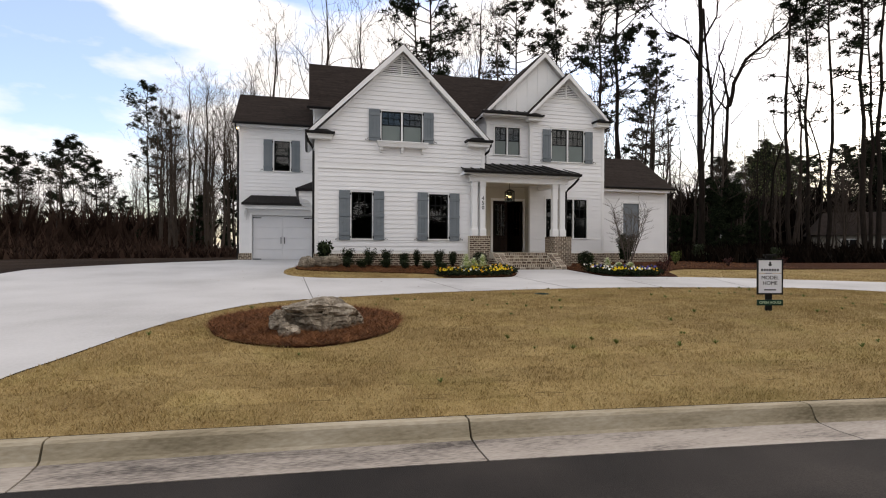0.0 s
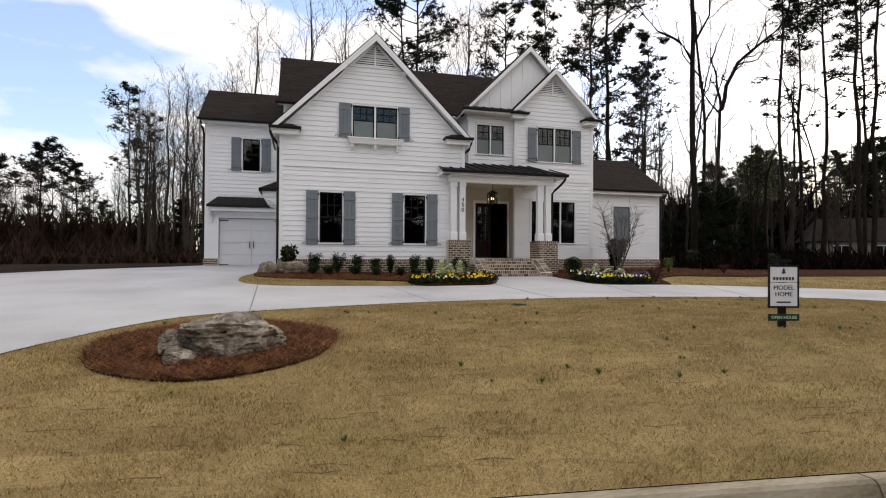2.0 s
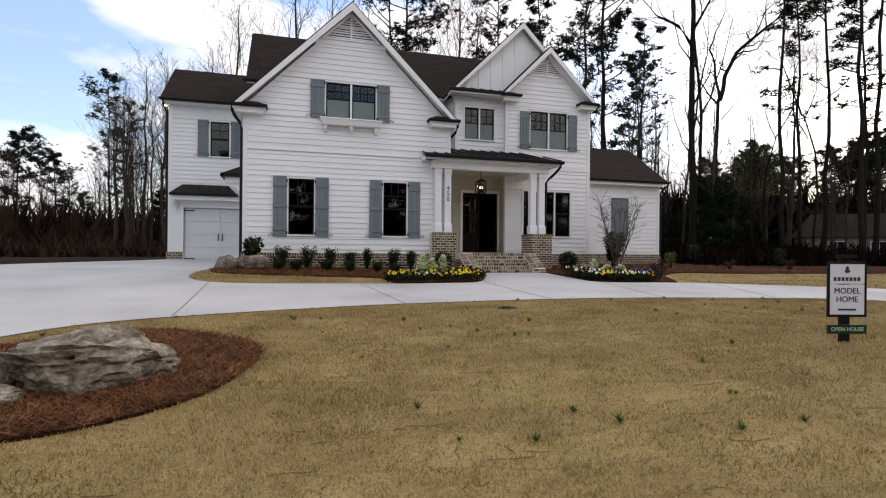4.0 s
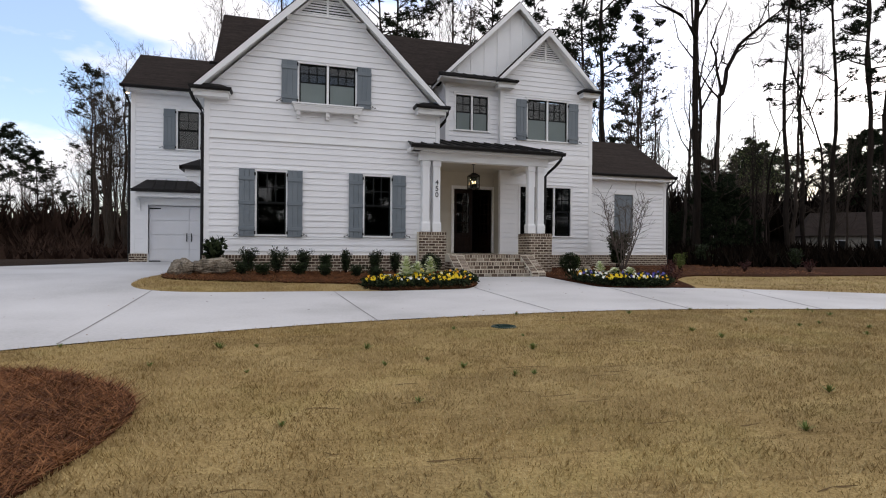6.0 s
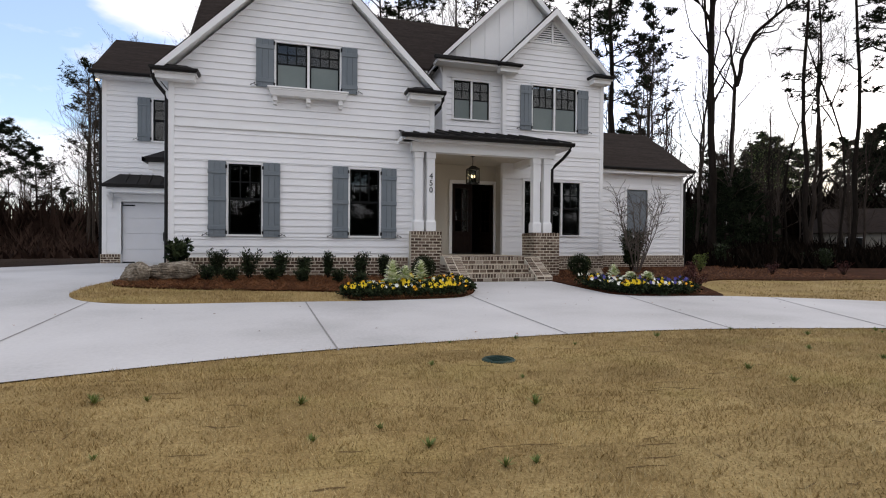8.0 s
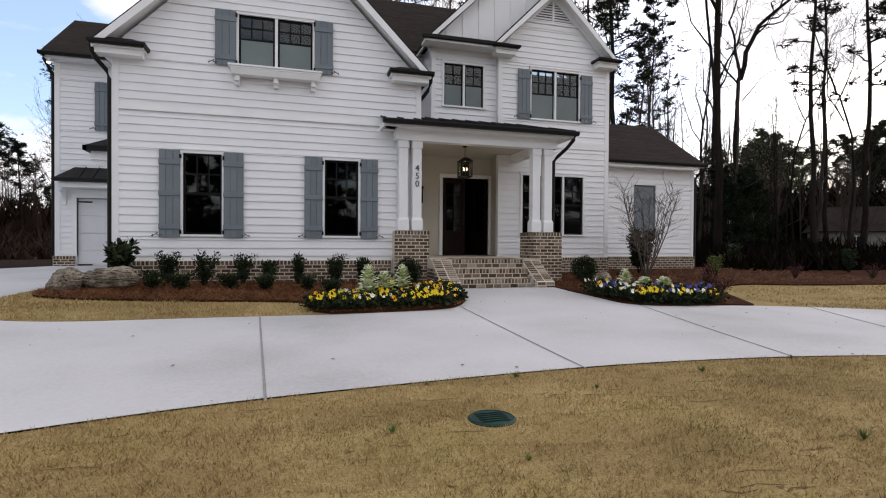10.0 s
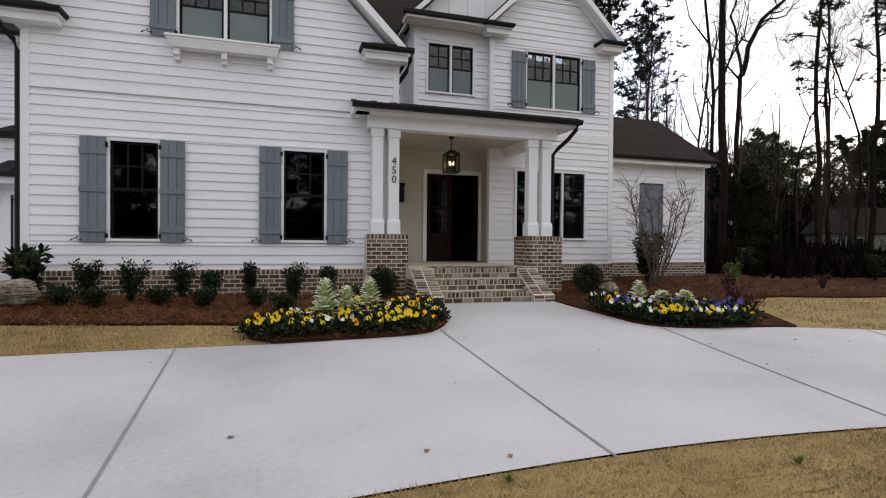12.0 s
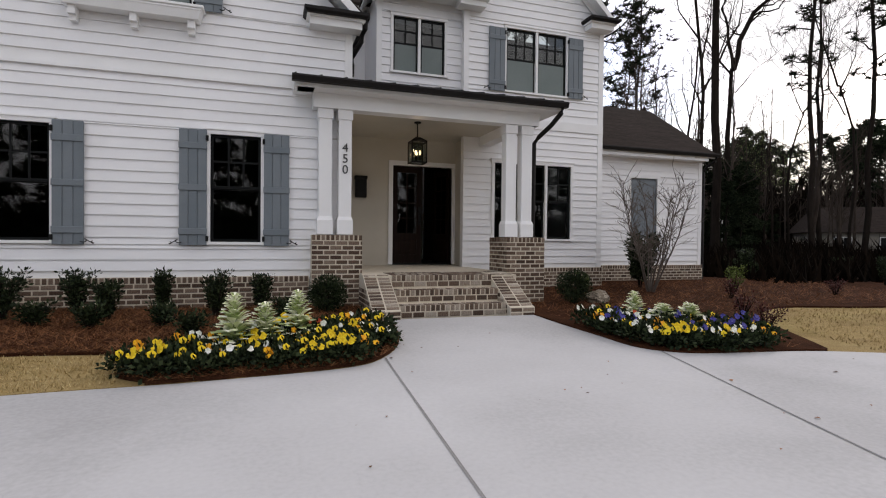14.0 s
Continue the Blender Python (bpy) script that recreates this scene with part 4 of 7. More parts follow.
box(bm, -3.02, -2.9, YL - 0.035, YL + 0.1, 0.9, 2.82), box(bm, -2.9, -0.13, YL - 0.035, YL + 0.1, 2.7, 2.95)
part("door_casing", bm, TRIM, house, "white garage door casing")


def pent_roof(x0, x1, y0, y1, z0, z1, axis):
    bm = bmesh.new()
    if axis == "y":
        hexa(bm, [(x0, y0, z0), (x1, y0, z0), (x1, y1, z1), (x0 + 0.35, y1, z1)], [(x0, y0, z0 - 0.05), (x1, y0, z0 - 0.05), (x1, y1, z1 - 0.05), (x0 + 0.35, y1, z1 - 0.05)])
        hexa(bm, [(x0, y0, z0), (x0 + 0.35, y1, z1), (x0, y1, z0)], [(x0, y0, z0 - 0.05), (x0 + 0.35, y1, z1 - 0.05), (x0, y1, z0 - 0.05)])
        box(bm, x0 - 0.02, x1, y0 - 0.02, y0 + 0.06, z0 - 0.1, z0 + 0.005)
    else:
        hexa(bm, [(x0, y0, z0), (x0, y1, z0), (x1, y1, z1), (x1, y0 + 0.3, z1)], [(x0, y0, z0 - 0.05), (x0, y1, z0 - 0.05), (x1, y1, z1 - 0.05), (x1, y0 + 0.3, z1 - 0.05)])
        hexa(bm, [(x0, y0, z0), (x1, y0 + 0.3, z1), (x1, y0, z0)], [(x0, y0, z0 - 0.05), (x1, y0 + 0.3, z1 - 0.05), (x1, y0, z0 - 0.05)])
        box(bm, x0 - 0.02, x0 + 0.06, y0 - 0.02, y1, z0 - 0.1, z0 + 0.005)
        box(bm, x0 - 0.02, x1, y0 - 0.02, y0 + 0.06, z0 - 0.1, z0 + 0.005)
    r = part("pent_roof", bm, METAL, house, "dark standing seam pent roof over a garage door")
    bm = bmesh.new()
    if axis == "y":
        box(bm, x0 + 0.1, x1, y0 + 0.1, y1, z0 - 0.26, z0 - 0.1)
    else:
        box(bm, x0 + 0.1, x1, y0 + 0.1, y1, z0 - 0.28, z0 - 0.1)
    part("pent_soffit", bm, TRIM, r, "white boxed soffit")
    n = 8
    for i in range(1, n):
        bm = bmesh.new()
        if axis == "y":
            x = x0 + 0.3 + (x1 - x0 - 0.3) * i / n
            hexa(bm, [(x - 0.01, y0, z0 + 0.001), (x + 0.01, y0, z0 + 0.001), (x + 0.01, y1, z1 + 0.001), (x - 0.01, y1, z1 + 0.001)], [(x - 0.01, y0, z0 + 0.03), (x + 0.01, y0, z0 + 0.03), (x + 0.01, y1, z1 + 0.03), (x - 0.01, y1, z1 + 0.03)])
        else:
            y = y0 + 0.3 + (y1 - y0 - 0.3) * i / n
            hexa(bm, [(x0, y - 0.01, z0 + 0.001), (x0, y + 0.01, z0 + 0.001), (x1, y + 0.01, z1 + 0.001), (x1, y - 0.01, z1 + 0.001)], [(x0, y - 0.01, z0 + 0.03), (x0, y + 0.01, z0 + 0.03), (x1, y + 0.01, z1 + 0.03), (x1, y - 0.01, z1 + 0.03)])
        part("seam", bm, METAL, r)


def knee_brace(p, u, drop=0.5, reach=0.42, w=0.09):
    """A curved white brace: wall point p at its top, u the way it reaches out."""
    u, side = Vector(u), Vector((0, 0, 1)).cross(Vector(u)) * w / 2
    outer = [Vector(p), Vector(p) + u * reach, Vector(p) + u * reach + Vector((0, 0, -0.09))]
    for k in range(7):
        a = math.pi / 2 * k / 6
        outer.append(Vector(p) + u * (reach - 0.04) * (1 - math.sin(a) * 0.86) + Vector((0, 0, -0.1 - (drop - 0.15) * (1 - math.cos(a)))))
    outer += [Vector(p) + u * 0.06 + Vector((0, 0, -drop)), Vector(p) + Vector((0, 0, -drop))]
    bm = bmesh.new()
    hexa(bm, [q + side for q in outer], [q - side for q in outer])
    part("knee_brace", bm, TRIM, house, "white curved knee brace")


pent_roof(-3.3, -0.13, 27.05, YL - 0.02, 3.24, 3.64, "y")
knee_brace((-3.2, YL - 0.02, 2.98), (0, -1, 0))
pent_roof(-0.8, -0.13, 21.75, 25.6, 3.4, 3.72, "x")
knee_brace((-0.13, 21.95, 3.12), (-1, 0, 0), 0.55, 0.5)
knee_brace((-0.13, 25.3, 3.12), (-1, 0, 0), 0.55, 0.5)

# porch
FLOOR = 1.0
bm = bmesh.new()
box(bm, 5.76, 9.96, 20.95, 21.22, 3.78, 4.1)
box(bm, 9.68, 9.95, 21.22, YR - 0.03, 3.78, 4.1)
porch = part("porch_beam", bm, TRIM, house, "white porch beam")
bm = bmesh.new()
box(bm, 6.44, 9.68, 21.22, YR, 3.98, 4.04)
box(bm, 6.44, 9.6, YR, YD, 3.98, 4.04)
part("porch_ceiling", bm, SHADED_CREAM, house, "cream porch ceiling with the porch shade in its colour")
bm = bmesh.new()
slab(bm, [(5.42, 20.6, 4.16), (10.32, 20.6, 4.16), (10.2, 21.23, 4.33), (5.5, 21.23, 4.33)], 0.05)
slab(bm, [(6.45, 21.23, 4.33), (10.2, 21.23, 4.33), (9.95, YR - 0.04, 4.88), (6.45, YR - 0.04, 4.88)], 0.05)
hexa(bm, [(10.32, 20.6, 4.16), (10.32, YR - 0.04, 4.16), (9.95, YR - 0.04, 4.88)], [(10.3, 20.6, 4.1), (10.3, YR - 0.04, 4.1), (9.93, YR - 0.04, 4.8)])
proof = part("porch_roof", bm, METAL, house, "black standing seam metal porch roof")
for i in range(13):
    x = 5.46 + 0.4 * i
    y1 = 21.22 if x < 6.5 else YR - 0.05
    if x > 9.9:
        y1 = 22.0
    za, zb = 4.162, 4.162 + (y1 - 20.6) * 0.27
    bm = bmesh.new()
    hexa(bm, [(x - 0.012, 20.58, za), (x + 0.012, 20.58, za), (x + 0.012, y1, zb), (x - 0.012, y1, zb)], [(x - 0.012, 20.58, za + 0.045), (x + 0.012, 20.58, za + 0.045), (x + 0.012, y1, zb + 0.045), (x - 0.012, y1, zb + 0.045)])
    part("seam", bm, METAL, proof)
bm = bmesh.new()
box(bm, 5.5, 10.28, 20.66, 21.0, 4.02, 4.1)
prism(bm, [(5.44, 4.02), (5.76, 4.02), (5.76, 4.16), (5.44, 4.13)], 20.7, 21.24)
box(bm, 9.95, 10.28, 21.0, YR - 0.03, 4.02, 4.1)
part("porch_soffit", bm, TRIM, house, "white porch soffit")
gutter([(5.4, 20.62, 4.17), (10.34, 20.62, 4.17)])
downspout([(10.24, 20.56, 4.08), (10.23, 20.6, 3.98), (10.17, 20.85, 3.8), (10.05, 21.1, 3.62), (9.99, 21.2, 3.5), (9.98, 21.2, 1.7), (10.14, 21.3, 1.6)])


def column(x0, x1, y0, y1, z0, z1):
    bm = bmesh.new()
    box(bm, x0, x1, y0, y1, z0 + 0.16, z1 - 0.14, 0.005)
    col = part("column", bm, TRIM, house, "square white porch column")
    bm = bmesh.new()
    cx, cy, h = (x0 + x1) / 2, (y0 + y1) / 2, (x1 - x0) / 2
    lo, hi = h + 0.024, h + 0.004
    box(bm, cx - lo, cx + lo, cy - lo, cy + lo, z0, z0 + 0.24)
    hexa(bm, [(cx - lo, cy - lo, z0 + 0.24), (cx + lo, cy - lo, z0 + 0.24), (cx + lo, cy + lo, z0 + 0.24), (cx - lo, cy + lo, z0 + 0.24)], [(cx - hi, cy - hi, z0 + 0.3), (cx + hi, cy - hi, z0 + 0.3), (cx + hi, cy + hi, z0 + 0.3), (cx - hi, cy + hi, z0 + 0.3)])
    part("column_base", bm, TRIM, col)
    bm = bmesh.new()
    box(bm, x0 - 0.02, x1 + 0.02, y0 - 0.02, y1 + 0.02, z1 - 0.17, z1 - 0.002, 0.006)
    part("column_cap", bm, TRIM, col)


for x0, x1 in ((5.86, 6.075), (6.19, 6.405), (9.3, 9.515), (9.63, 9.845)):
    column(x0, x1, 21.0, 21.2, 1.665, 3.78)

# recessed entrance
DOOR = (7.86, 9.34, FLOOR + 0.03, 3.36)
# the recess shade is put into the wall colour
facade("entry_wall", YD, 0.3, 4.0, const(6.43), const(9.75), [DOOR], FLOOR + 0.02, None, siding=False, label="cream entry wall with the recess shade in its colour", mat=SHADED_CREAM)
bm = bmesh.new()
box(bm, 9.42, 9.58, YR + 0.16, YD, 0.3, 4.0)
part("entry_side_wall", bm, SHADED_CREAM, house, "cream side wall of the entry recess, shade in its colour")
bm = bmesh.new()
x0, x1, z0, z1 = DOOR
box(bm, x0 - 0.1, x0, YD - 0.04, YD + 0.16, z0 - 0.02, z1), box(bm, x1, x1 + 0.1, YD - 0.04, YD + 0.16, z0 - 0.02, z1)
box(bm, x0 - 0.1, x1 + 0.1, YD - 0.045, YD + 0.16, z1, z1 + 0.11)
part("door_frame", bm, TRIM, house, "white front door casing")
bm = bmesh.new()
box(bm, x0, x1, YD - 0.03, YD + 0.18, z0 - 0.03, z0 + 0.005)
part("threshold", bm, IRON, house, "dark door threshold")


def door_leaf(name, w, h, label):
    """A glazed leaf with its hinge edge at the origin, running along x."""
    bm = bmesh.new()
    st, bot, top = 0.13, 0.72, 0.15
    box(bm, 0, st, 0, 0.045, 0, h), box(bm, w - st, w, 0, 0.045, 0, h)
    box(bm, st, w - st, 0, 0.045, 0, 0.2), box(bm, st, w - st, 0, 0.045, bot - 0.14, bot), box(bm, st, w - st, 0, 0.045, h - top, h)
    box(bm, st + 0.03, w - st - 0.03, 0.008, 0.037, 0.23, bot - 0.17, 0.01)
    box(bm, st, w - st, 0.015, 0.03, 0.19, bot - 0.13)
    lite_grid(bm, st, w - st, 0.02, bot, h - top, 2, 4, 0.028)
    leaf = part(name, bm, DARK_WOOD, house, label)
    bm = bmesh.new()
    box(bm, st - 0.005, w - st + 0.005, 0.019, 0.025, bot - 0.005, h - top + 0.005)
    pane = part("pane", bm, GLASS, leaf, "door glass")
    pane.visible_shadow = False
    bm = bmesh.new()
    tube(bm, [(w - 0.06, -0.01, 1.0), (w - 0.06, -0.05, 1.03), (w - 0.06, -0.05, 1.25), (w - 0.06, -0.01, 1.28)], 0.012, 6)
    box(bm, w - 0.09, w - 0.03, -0.012, 0.0, 0.92, 1.36)
    part("door_handle", bm, IRON, leaf, "black pull handle")
    return leaf


door_leaf("front_door", 0.735, z1 - z0 - 0.01, "dark stained front door leaf with divided glass").matrix_basis = pose(x0 + 0.003, YD + 0.05, z0 + 0.005)
door_leaf("open_front_door", 0.735, z1 - z0 - 0.01, "dark stained front door leaf standing open").matrix_basis = pose(x1 - 0.003, YD + 0.1, z0 + 0.005, 0, 0, 105)

# made-up rooms behind the windows, their dimness put into the wall colour
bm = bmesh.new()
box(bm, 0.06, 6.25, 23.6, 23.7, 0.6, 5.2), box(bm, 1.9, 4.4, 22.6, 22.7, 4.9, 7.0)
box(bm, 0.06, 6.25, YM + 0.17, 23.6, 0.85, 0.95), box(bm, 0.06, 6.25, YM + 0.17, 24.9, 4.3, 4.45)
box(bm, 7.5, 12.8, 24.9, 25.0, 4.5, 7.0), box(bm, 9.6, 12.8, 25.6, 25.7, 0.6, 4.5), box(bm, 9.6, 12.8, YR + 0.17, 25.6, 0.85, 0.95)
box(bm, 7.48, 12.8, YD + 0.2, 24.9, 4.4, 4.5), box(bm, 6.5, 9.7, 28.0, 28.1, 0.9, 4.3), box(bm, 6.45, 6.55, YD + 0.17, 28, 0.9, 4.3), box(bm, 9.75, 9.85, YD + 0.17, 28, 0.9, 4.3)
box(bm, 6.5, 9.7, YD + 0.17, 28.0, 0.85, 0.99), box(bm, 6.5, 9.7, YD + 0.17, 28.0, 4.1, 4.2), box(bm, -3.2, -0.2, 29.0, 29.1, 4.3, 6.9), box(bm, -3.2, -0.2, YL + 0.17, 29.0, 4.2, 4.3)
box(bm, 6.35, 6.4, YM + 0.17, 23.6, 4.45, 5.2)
part("interior_walls", bm, INSIDE, house, "added plain interior walls and floors, room darkness put into their colour")

# house number, mailbox and lantern
num = tagged(new("house_number"), "dark grey metal house number 450 on a column", "house number")
for i, ch in enumerate("450"):
    cu = bpy.data.curves.new("digit", "FONT")
    cu.body, cu.size, cu.extrude, cu.align_x = ch, 0.21, 0.006, "CENTER"
    tmp = new("digit_text", cu)
    tmp.matrix_world = pose(0, 0, 0)
    dg = bpy.context.evaluated_depsgraph_get()
    me = bpy.data.meshes.new_from_object(tmp.evaluated_get(dg))
    bpy.data.objects.remove(tmp)
    me.materials.clear()
    me.materials.append(GREY_NUMBER)
    d = new("digit", me)
    d.parent = num
    d.matrix_basis = pose(6.297, 20.99, 3.07 - 0.185 * i, 90, 0, 0)
bm = bmesh.new()
box(bm, 6.96, 7.22, YD - 0.14, YD - 0.02, 2.56, 3.04, 0.012)
mb = tagged(part("wall_mailbox", bm, IRON), "black metal wall mailbox beside the front door", "mailbox")
bm = bmesh.new()
box(bm, 6.945, 7.235, YD - 0.155, YD - 0.01, 2.98, 3.06, 0.01)
part("mailbox_lid", bm, IRON, mb)

LX, LY = 7.93, 22.3
lantern = empty("hanging_lantern", "black iron hanging lantern with lit candle bulbs", "lantern")
bm = bmesh.new()
lathe(bm, [(0.07, 3.98), (0.07, 3.955), (0.03, 3.94)], LX, LY)
part("ceiling_plate", bm, IRON, lantern)
bm = bmesh.new()
tube(bm, [(LX, LY, 3.95), (LX, LY, 3.66)], 0.012, 6)
part("stem", bm, IRON, lantern)
bm = bmesh.new()
h = 0.15
hexa(bm, [(LX - h - 0.02, LY - h - 0.02, 3.58), (LX + h + 0.02, LY - h - 0.02, 3.58), (LX + h + 0.02, LY + h + 0.02, 3.58), (LX - h - 0.02, LY + h + 0.02, 3.58)], [(LX - 0.05, LY - 0.05, 3.67), (LX + 0.05, LY - 0.05, 3.67), (LX + 0.05, LY + 0.05, 3.67), (LX - 0.05, LY + 0.05, 3.67)])
for sx in (-1, 1):
    for sy in (-1, 1):
        box(bm, LX + sx * h - 0.012, LX + sx * h + 0.012, LY + sy * h - 0.012, LY + sy * h + 0.012, 3.14, 3.58)
for z in (3.14, 3.55):
    for s in (-1, 1):
        box(bm, LX - h, LX + h, LY + s * h - 0.012, LY + s * h + 0.012, z, z + 0.025)
        box(bm, LX + s * h - 0.012, LX + s * h + 0.012, LY - h, LY + h, z, z + 0.025)
part("lantern_cage", bm, IRON, lantern)
for s in (-1, 1):
    bm = bmesh.new()
    box(bm, LX - h + 0.012, LX + h - 0.012, LY + s * (h - 0.003) - 0.002, LY + s * (h - 0.003) + 0.002, 3.165, 3.55)
    p = part("lantern_pane", bm, GLASS, lantern)
    p.visible_shadow = False
for dx, dy in ((-0.045, -0.03), (0.045, -0.03), (0, 0.05)):
    bm = bmesh.new()
    lathe(bm, [(0.012, 3.2), (0.014, 3.3), (0.012, 3.31)], LX + dx, LY + dy, 8)
    part("candle_sleeve", bm, IRON, lantern)
    bm = bmesh.new()
    lathe(bm, [(0.008, 3.31), (0.022, 3.34), (0.018, 3.375), (0.004, 3.41)], LX + dx, LY + dy, 8)
    part("bulb", bm, GLOW, lantern, "lit flame-tip bulb")
lamp = new("lantern_light", bpy.data.lights.new("lantern_light", "POINT"))
lamp.data.energy, lamp.data.color, lamp.data.shadow_soft_size = 2.5, (1.0, 0.75, 0.45), 0.03
lamp.location = (LX, LY, 3.45)
lamp.parent = None

# floodlight under the garage eave
fl = empty("flood_light", "small white floodlight under the garage eave", "light")
bm = bmesh.new()
lathe(bm, [(0.04, 6.86), (0.06, 6.8), (0.075, 6.72), (0.07, 6.71)], -3.52, 27.35, 12)
part("housing", bm, PIPE, fl)
bm = bmesh.new()
lathe(bm, [(0.06, 6.712), (0.05, 6.68), (0.01, 6.67)], -3.52, 27.35, 12)
part("lens", bm, GLOW, fl)

# ---- loose things ----
rng = random.Random(7)


def blob_rock(name, size, seed, label, loc, turn=0.0, cuts=()):
    """A weathered rock: a ball cut by flat planes and roughened."""
    r = random.Random(seed)
    bm = bmesh.new()
    bmesh.ops.create_icosphere(bm, subdivisions=5, radius=1.0)
    planes = []
    for _ in range(16):
        d = Vector((r.uniform(-1, 1), r.uniform(-1, 1), r.uniform(-0.4, 1))).normalized()
        planes.append((d, r.uniform(0.66, 0.9) if cuts else r.uniform(0.55, 0.86)))
    planes += [(Vector(d).normalized(), k) for d, k in cuts]
    for v in bm.verts:
        p = v.co.copy()
        for d, k in planes:
            over = p.dot(d) - k
            if over > 0:
                p -= d * over * (0.99 if cuts else 0.93)
        if cuts:
            # bedding planes weather back into ledges
            bed = math.floor(p.z * 5 + 0.6 * noise.noise(p * 1.3))
            p = Vector((p.x, p.y, p.z)) * (1 + 0.09 * noise.noise(Vector((bed * 3.7 + seed, 0.4, 0.8))))
        p += p.normalized() * (0.09 * noise.noise(p * 2.3 + Vector((seed, 0, 0))) + 0.05 * noise.noise(p * 6 + Vector((0, seed, 0))) + 0.02 * noise.noise(p * 15))
        crack = abs(noise.noise(Vector((p.x * 1.2, p.y * 1.2, p.z * 4.5 + seed))))
        if crack < 0.09:
            p -= p.normalized() * (0.09 - crack) * 1.2
        v.co = (p.x * size[0], p.y * size[1], p.z * size[2])
    for f in bm.faces:
        f.smooth = False
    ob = tagged(part(name, bm, ROCK), label, "rock")
    ob.matrix_basis = pose(*loc, 0, 0, turn)
    return ob


blob_rock("boulder", (0.7, 0.5, 0.37), 3, "large weathered grey-tan boulder on pine straw", (-0.2, 8.88, ground_z(-0.2, 8.88) + 0.17), 14, (((0, -1, 0.12), 0.62), ((0.12, -0.22, 1), 0.6), ((-0.35, 0.1, 1), 0.62), ((1, -0.25, 0.1), 0.86), ((-0.8, -0.6, -0.35), 0.6)))
blob_rock("small_rock", (0.2, 0.15, 0.1), 5, "small flat grey rock beside the boulder", (-0.6, 8.45, ground_z(-0.6, 8.45) + 0.09), 20)
blob_rock("small_rock", (0.22, 0.16, 0.15), 6, "grey-tan rock leaning at the end of the boulder", (-0.75, 8.8, ground_z(-0.75, 8.8) + 0.17), 60)
blob_rock("garden_rock", (0.36, 0.3, 0.29), 8, "pale grey rock at the corner of the planting bed", (-0.38, 19.72, ground_z(-0.38, 19.72) + 0.2), 10)
blob_rock("garden_rock", (0.66, 0.32, 0.25), 12, "long pale grey rock lying in the planting bed", (0.2, 19.85, ground_z(0.2, 19.85) + 0.27), -8)
blob_rock("garden_rock", (0.3, 0.24, 0.16), 15, "grey rock in the bed by the porch", (11.2, 20.7, ground_z(11.2, 20.7) + 0.12), 0)


# yard sign
def lettering(name, body, size, mat, parent, m, depth=0.002):
    cu = bpy.data.curves.new(name, "FONT")
    cu.body, cu.size, cu.extrude, cu.align_x, cu.align_y = body, size, depth, "CENTER", "CENTER"
    tmp = new("text_source", cu)
    me = bpy.data.meshes.new_from_object(tmp.evaluated_get(bpy.context.evaluated_depsgraph_get()))
    bpy.data.objects.remove(tmp)
    me.materials.clear()
    me.materials.append(mat)
    ob = new(name, me)
    ob.parent = parent
    ob.matrix_basis = m


sign = empty("yard_sign", "black framed yard sign with white panel and green rider", "sign")
SZ = 0.035
bm = bmesh.new()
box(bm, -0.05, 0.05, 0.012, 0.06, -0.1, 1.06, 0.004)
part("post", bm, IRON, sign, "black post")
bm = bmesh.new()
box(bm, -0.215, 0.215, -0.012, 0.012, 0.385, 0.41), box(bm, -0.215, 0.215, -0.012, 0.012, 0.96, 0.985)
box(bm, -0.215, -0.195, -0.012, 0.012, 0.41, 0.96), box(bm, 0.195, 0.215, -0.012, 0.012, 0.41, 0.96)
box(bm, -0.11, 0.11, -0.01, 0.02, 1.02, 1.06)
part("frame", bm, IRON, sign, "black metal frame")
for z0, z1 in ((0.412, 0.735), (0.745, 0.958)):
    bm = bmesh.new()
    box(bm, -0.194, 0.194, -0.006, 0.006, z0, z1)
    part("panel", bm, SIGN_WHITE, sign, "white panel")
bm = bmesh.new()
box(bm, -0.215, 0.215, -0.014, 0.008, 0.205, 0.3)
part("rider", bm, SIGN_GREEN, sign, "dark green rider")
lettering("lettering", "MODEL", 0.088, GREY_NUMBER, sign, pose(0, -0.008, 0.665, 90, 0, 0))
lettering("lettering", "HOME", 0.088, GREY_NUMBER, sign, pose(0, -0.008, 0.575, 90, 0, 0))
lettering("lettering", "OPEN HOUSE", 0.06, PALE_GREEN, sign, pose(0, -0.016, 0.252, 90, 0, 0))
bm = bmesh.new()
for i in range(7):
    box(bm, -0.15 + i * 0.044, -0.12 + i * 0.044, -0.009, -0.006, 0.775, 0.815)
part("nameplate_bars", bm, GREY_NUMBER, sign)
bm = bmesh.new()
lathe(bm, [(0.0005, 0.86), (0.022, 0.868), (0.03, 0.885), (0.012, 0.9), (0.022, 0.915), (0.0005, 0.94)], 0, -0.004, 8)
part("emblem", bm, GREY_NUMBER, sign)
bm = bmesh.new()
box(bm, -0.1, 0.1, -0.009, -0.006, 0.455, 0.475)
part("small_print", bm, GREY_NUMBER, sign)
sign.matrix_basis = pose(7.08, 8.5, SZ, 0, 0, -14)

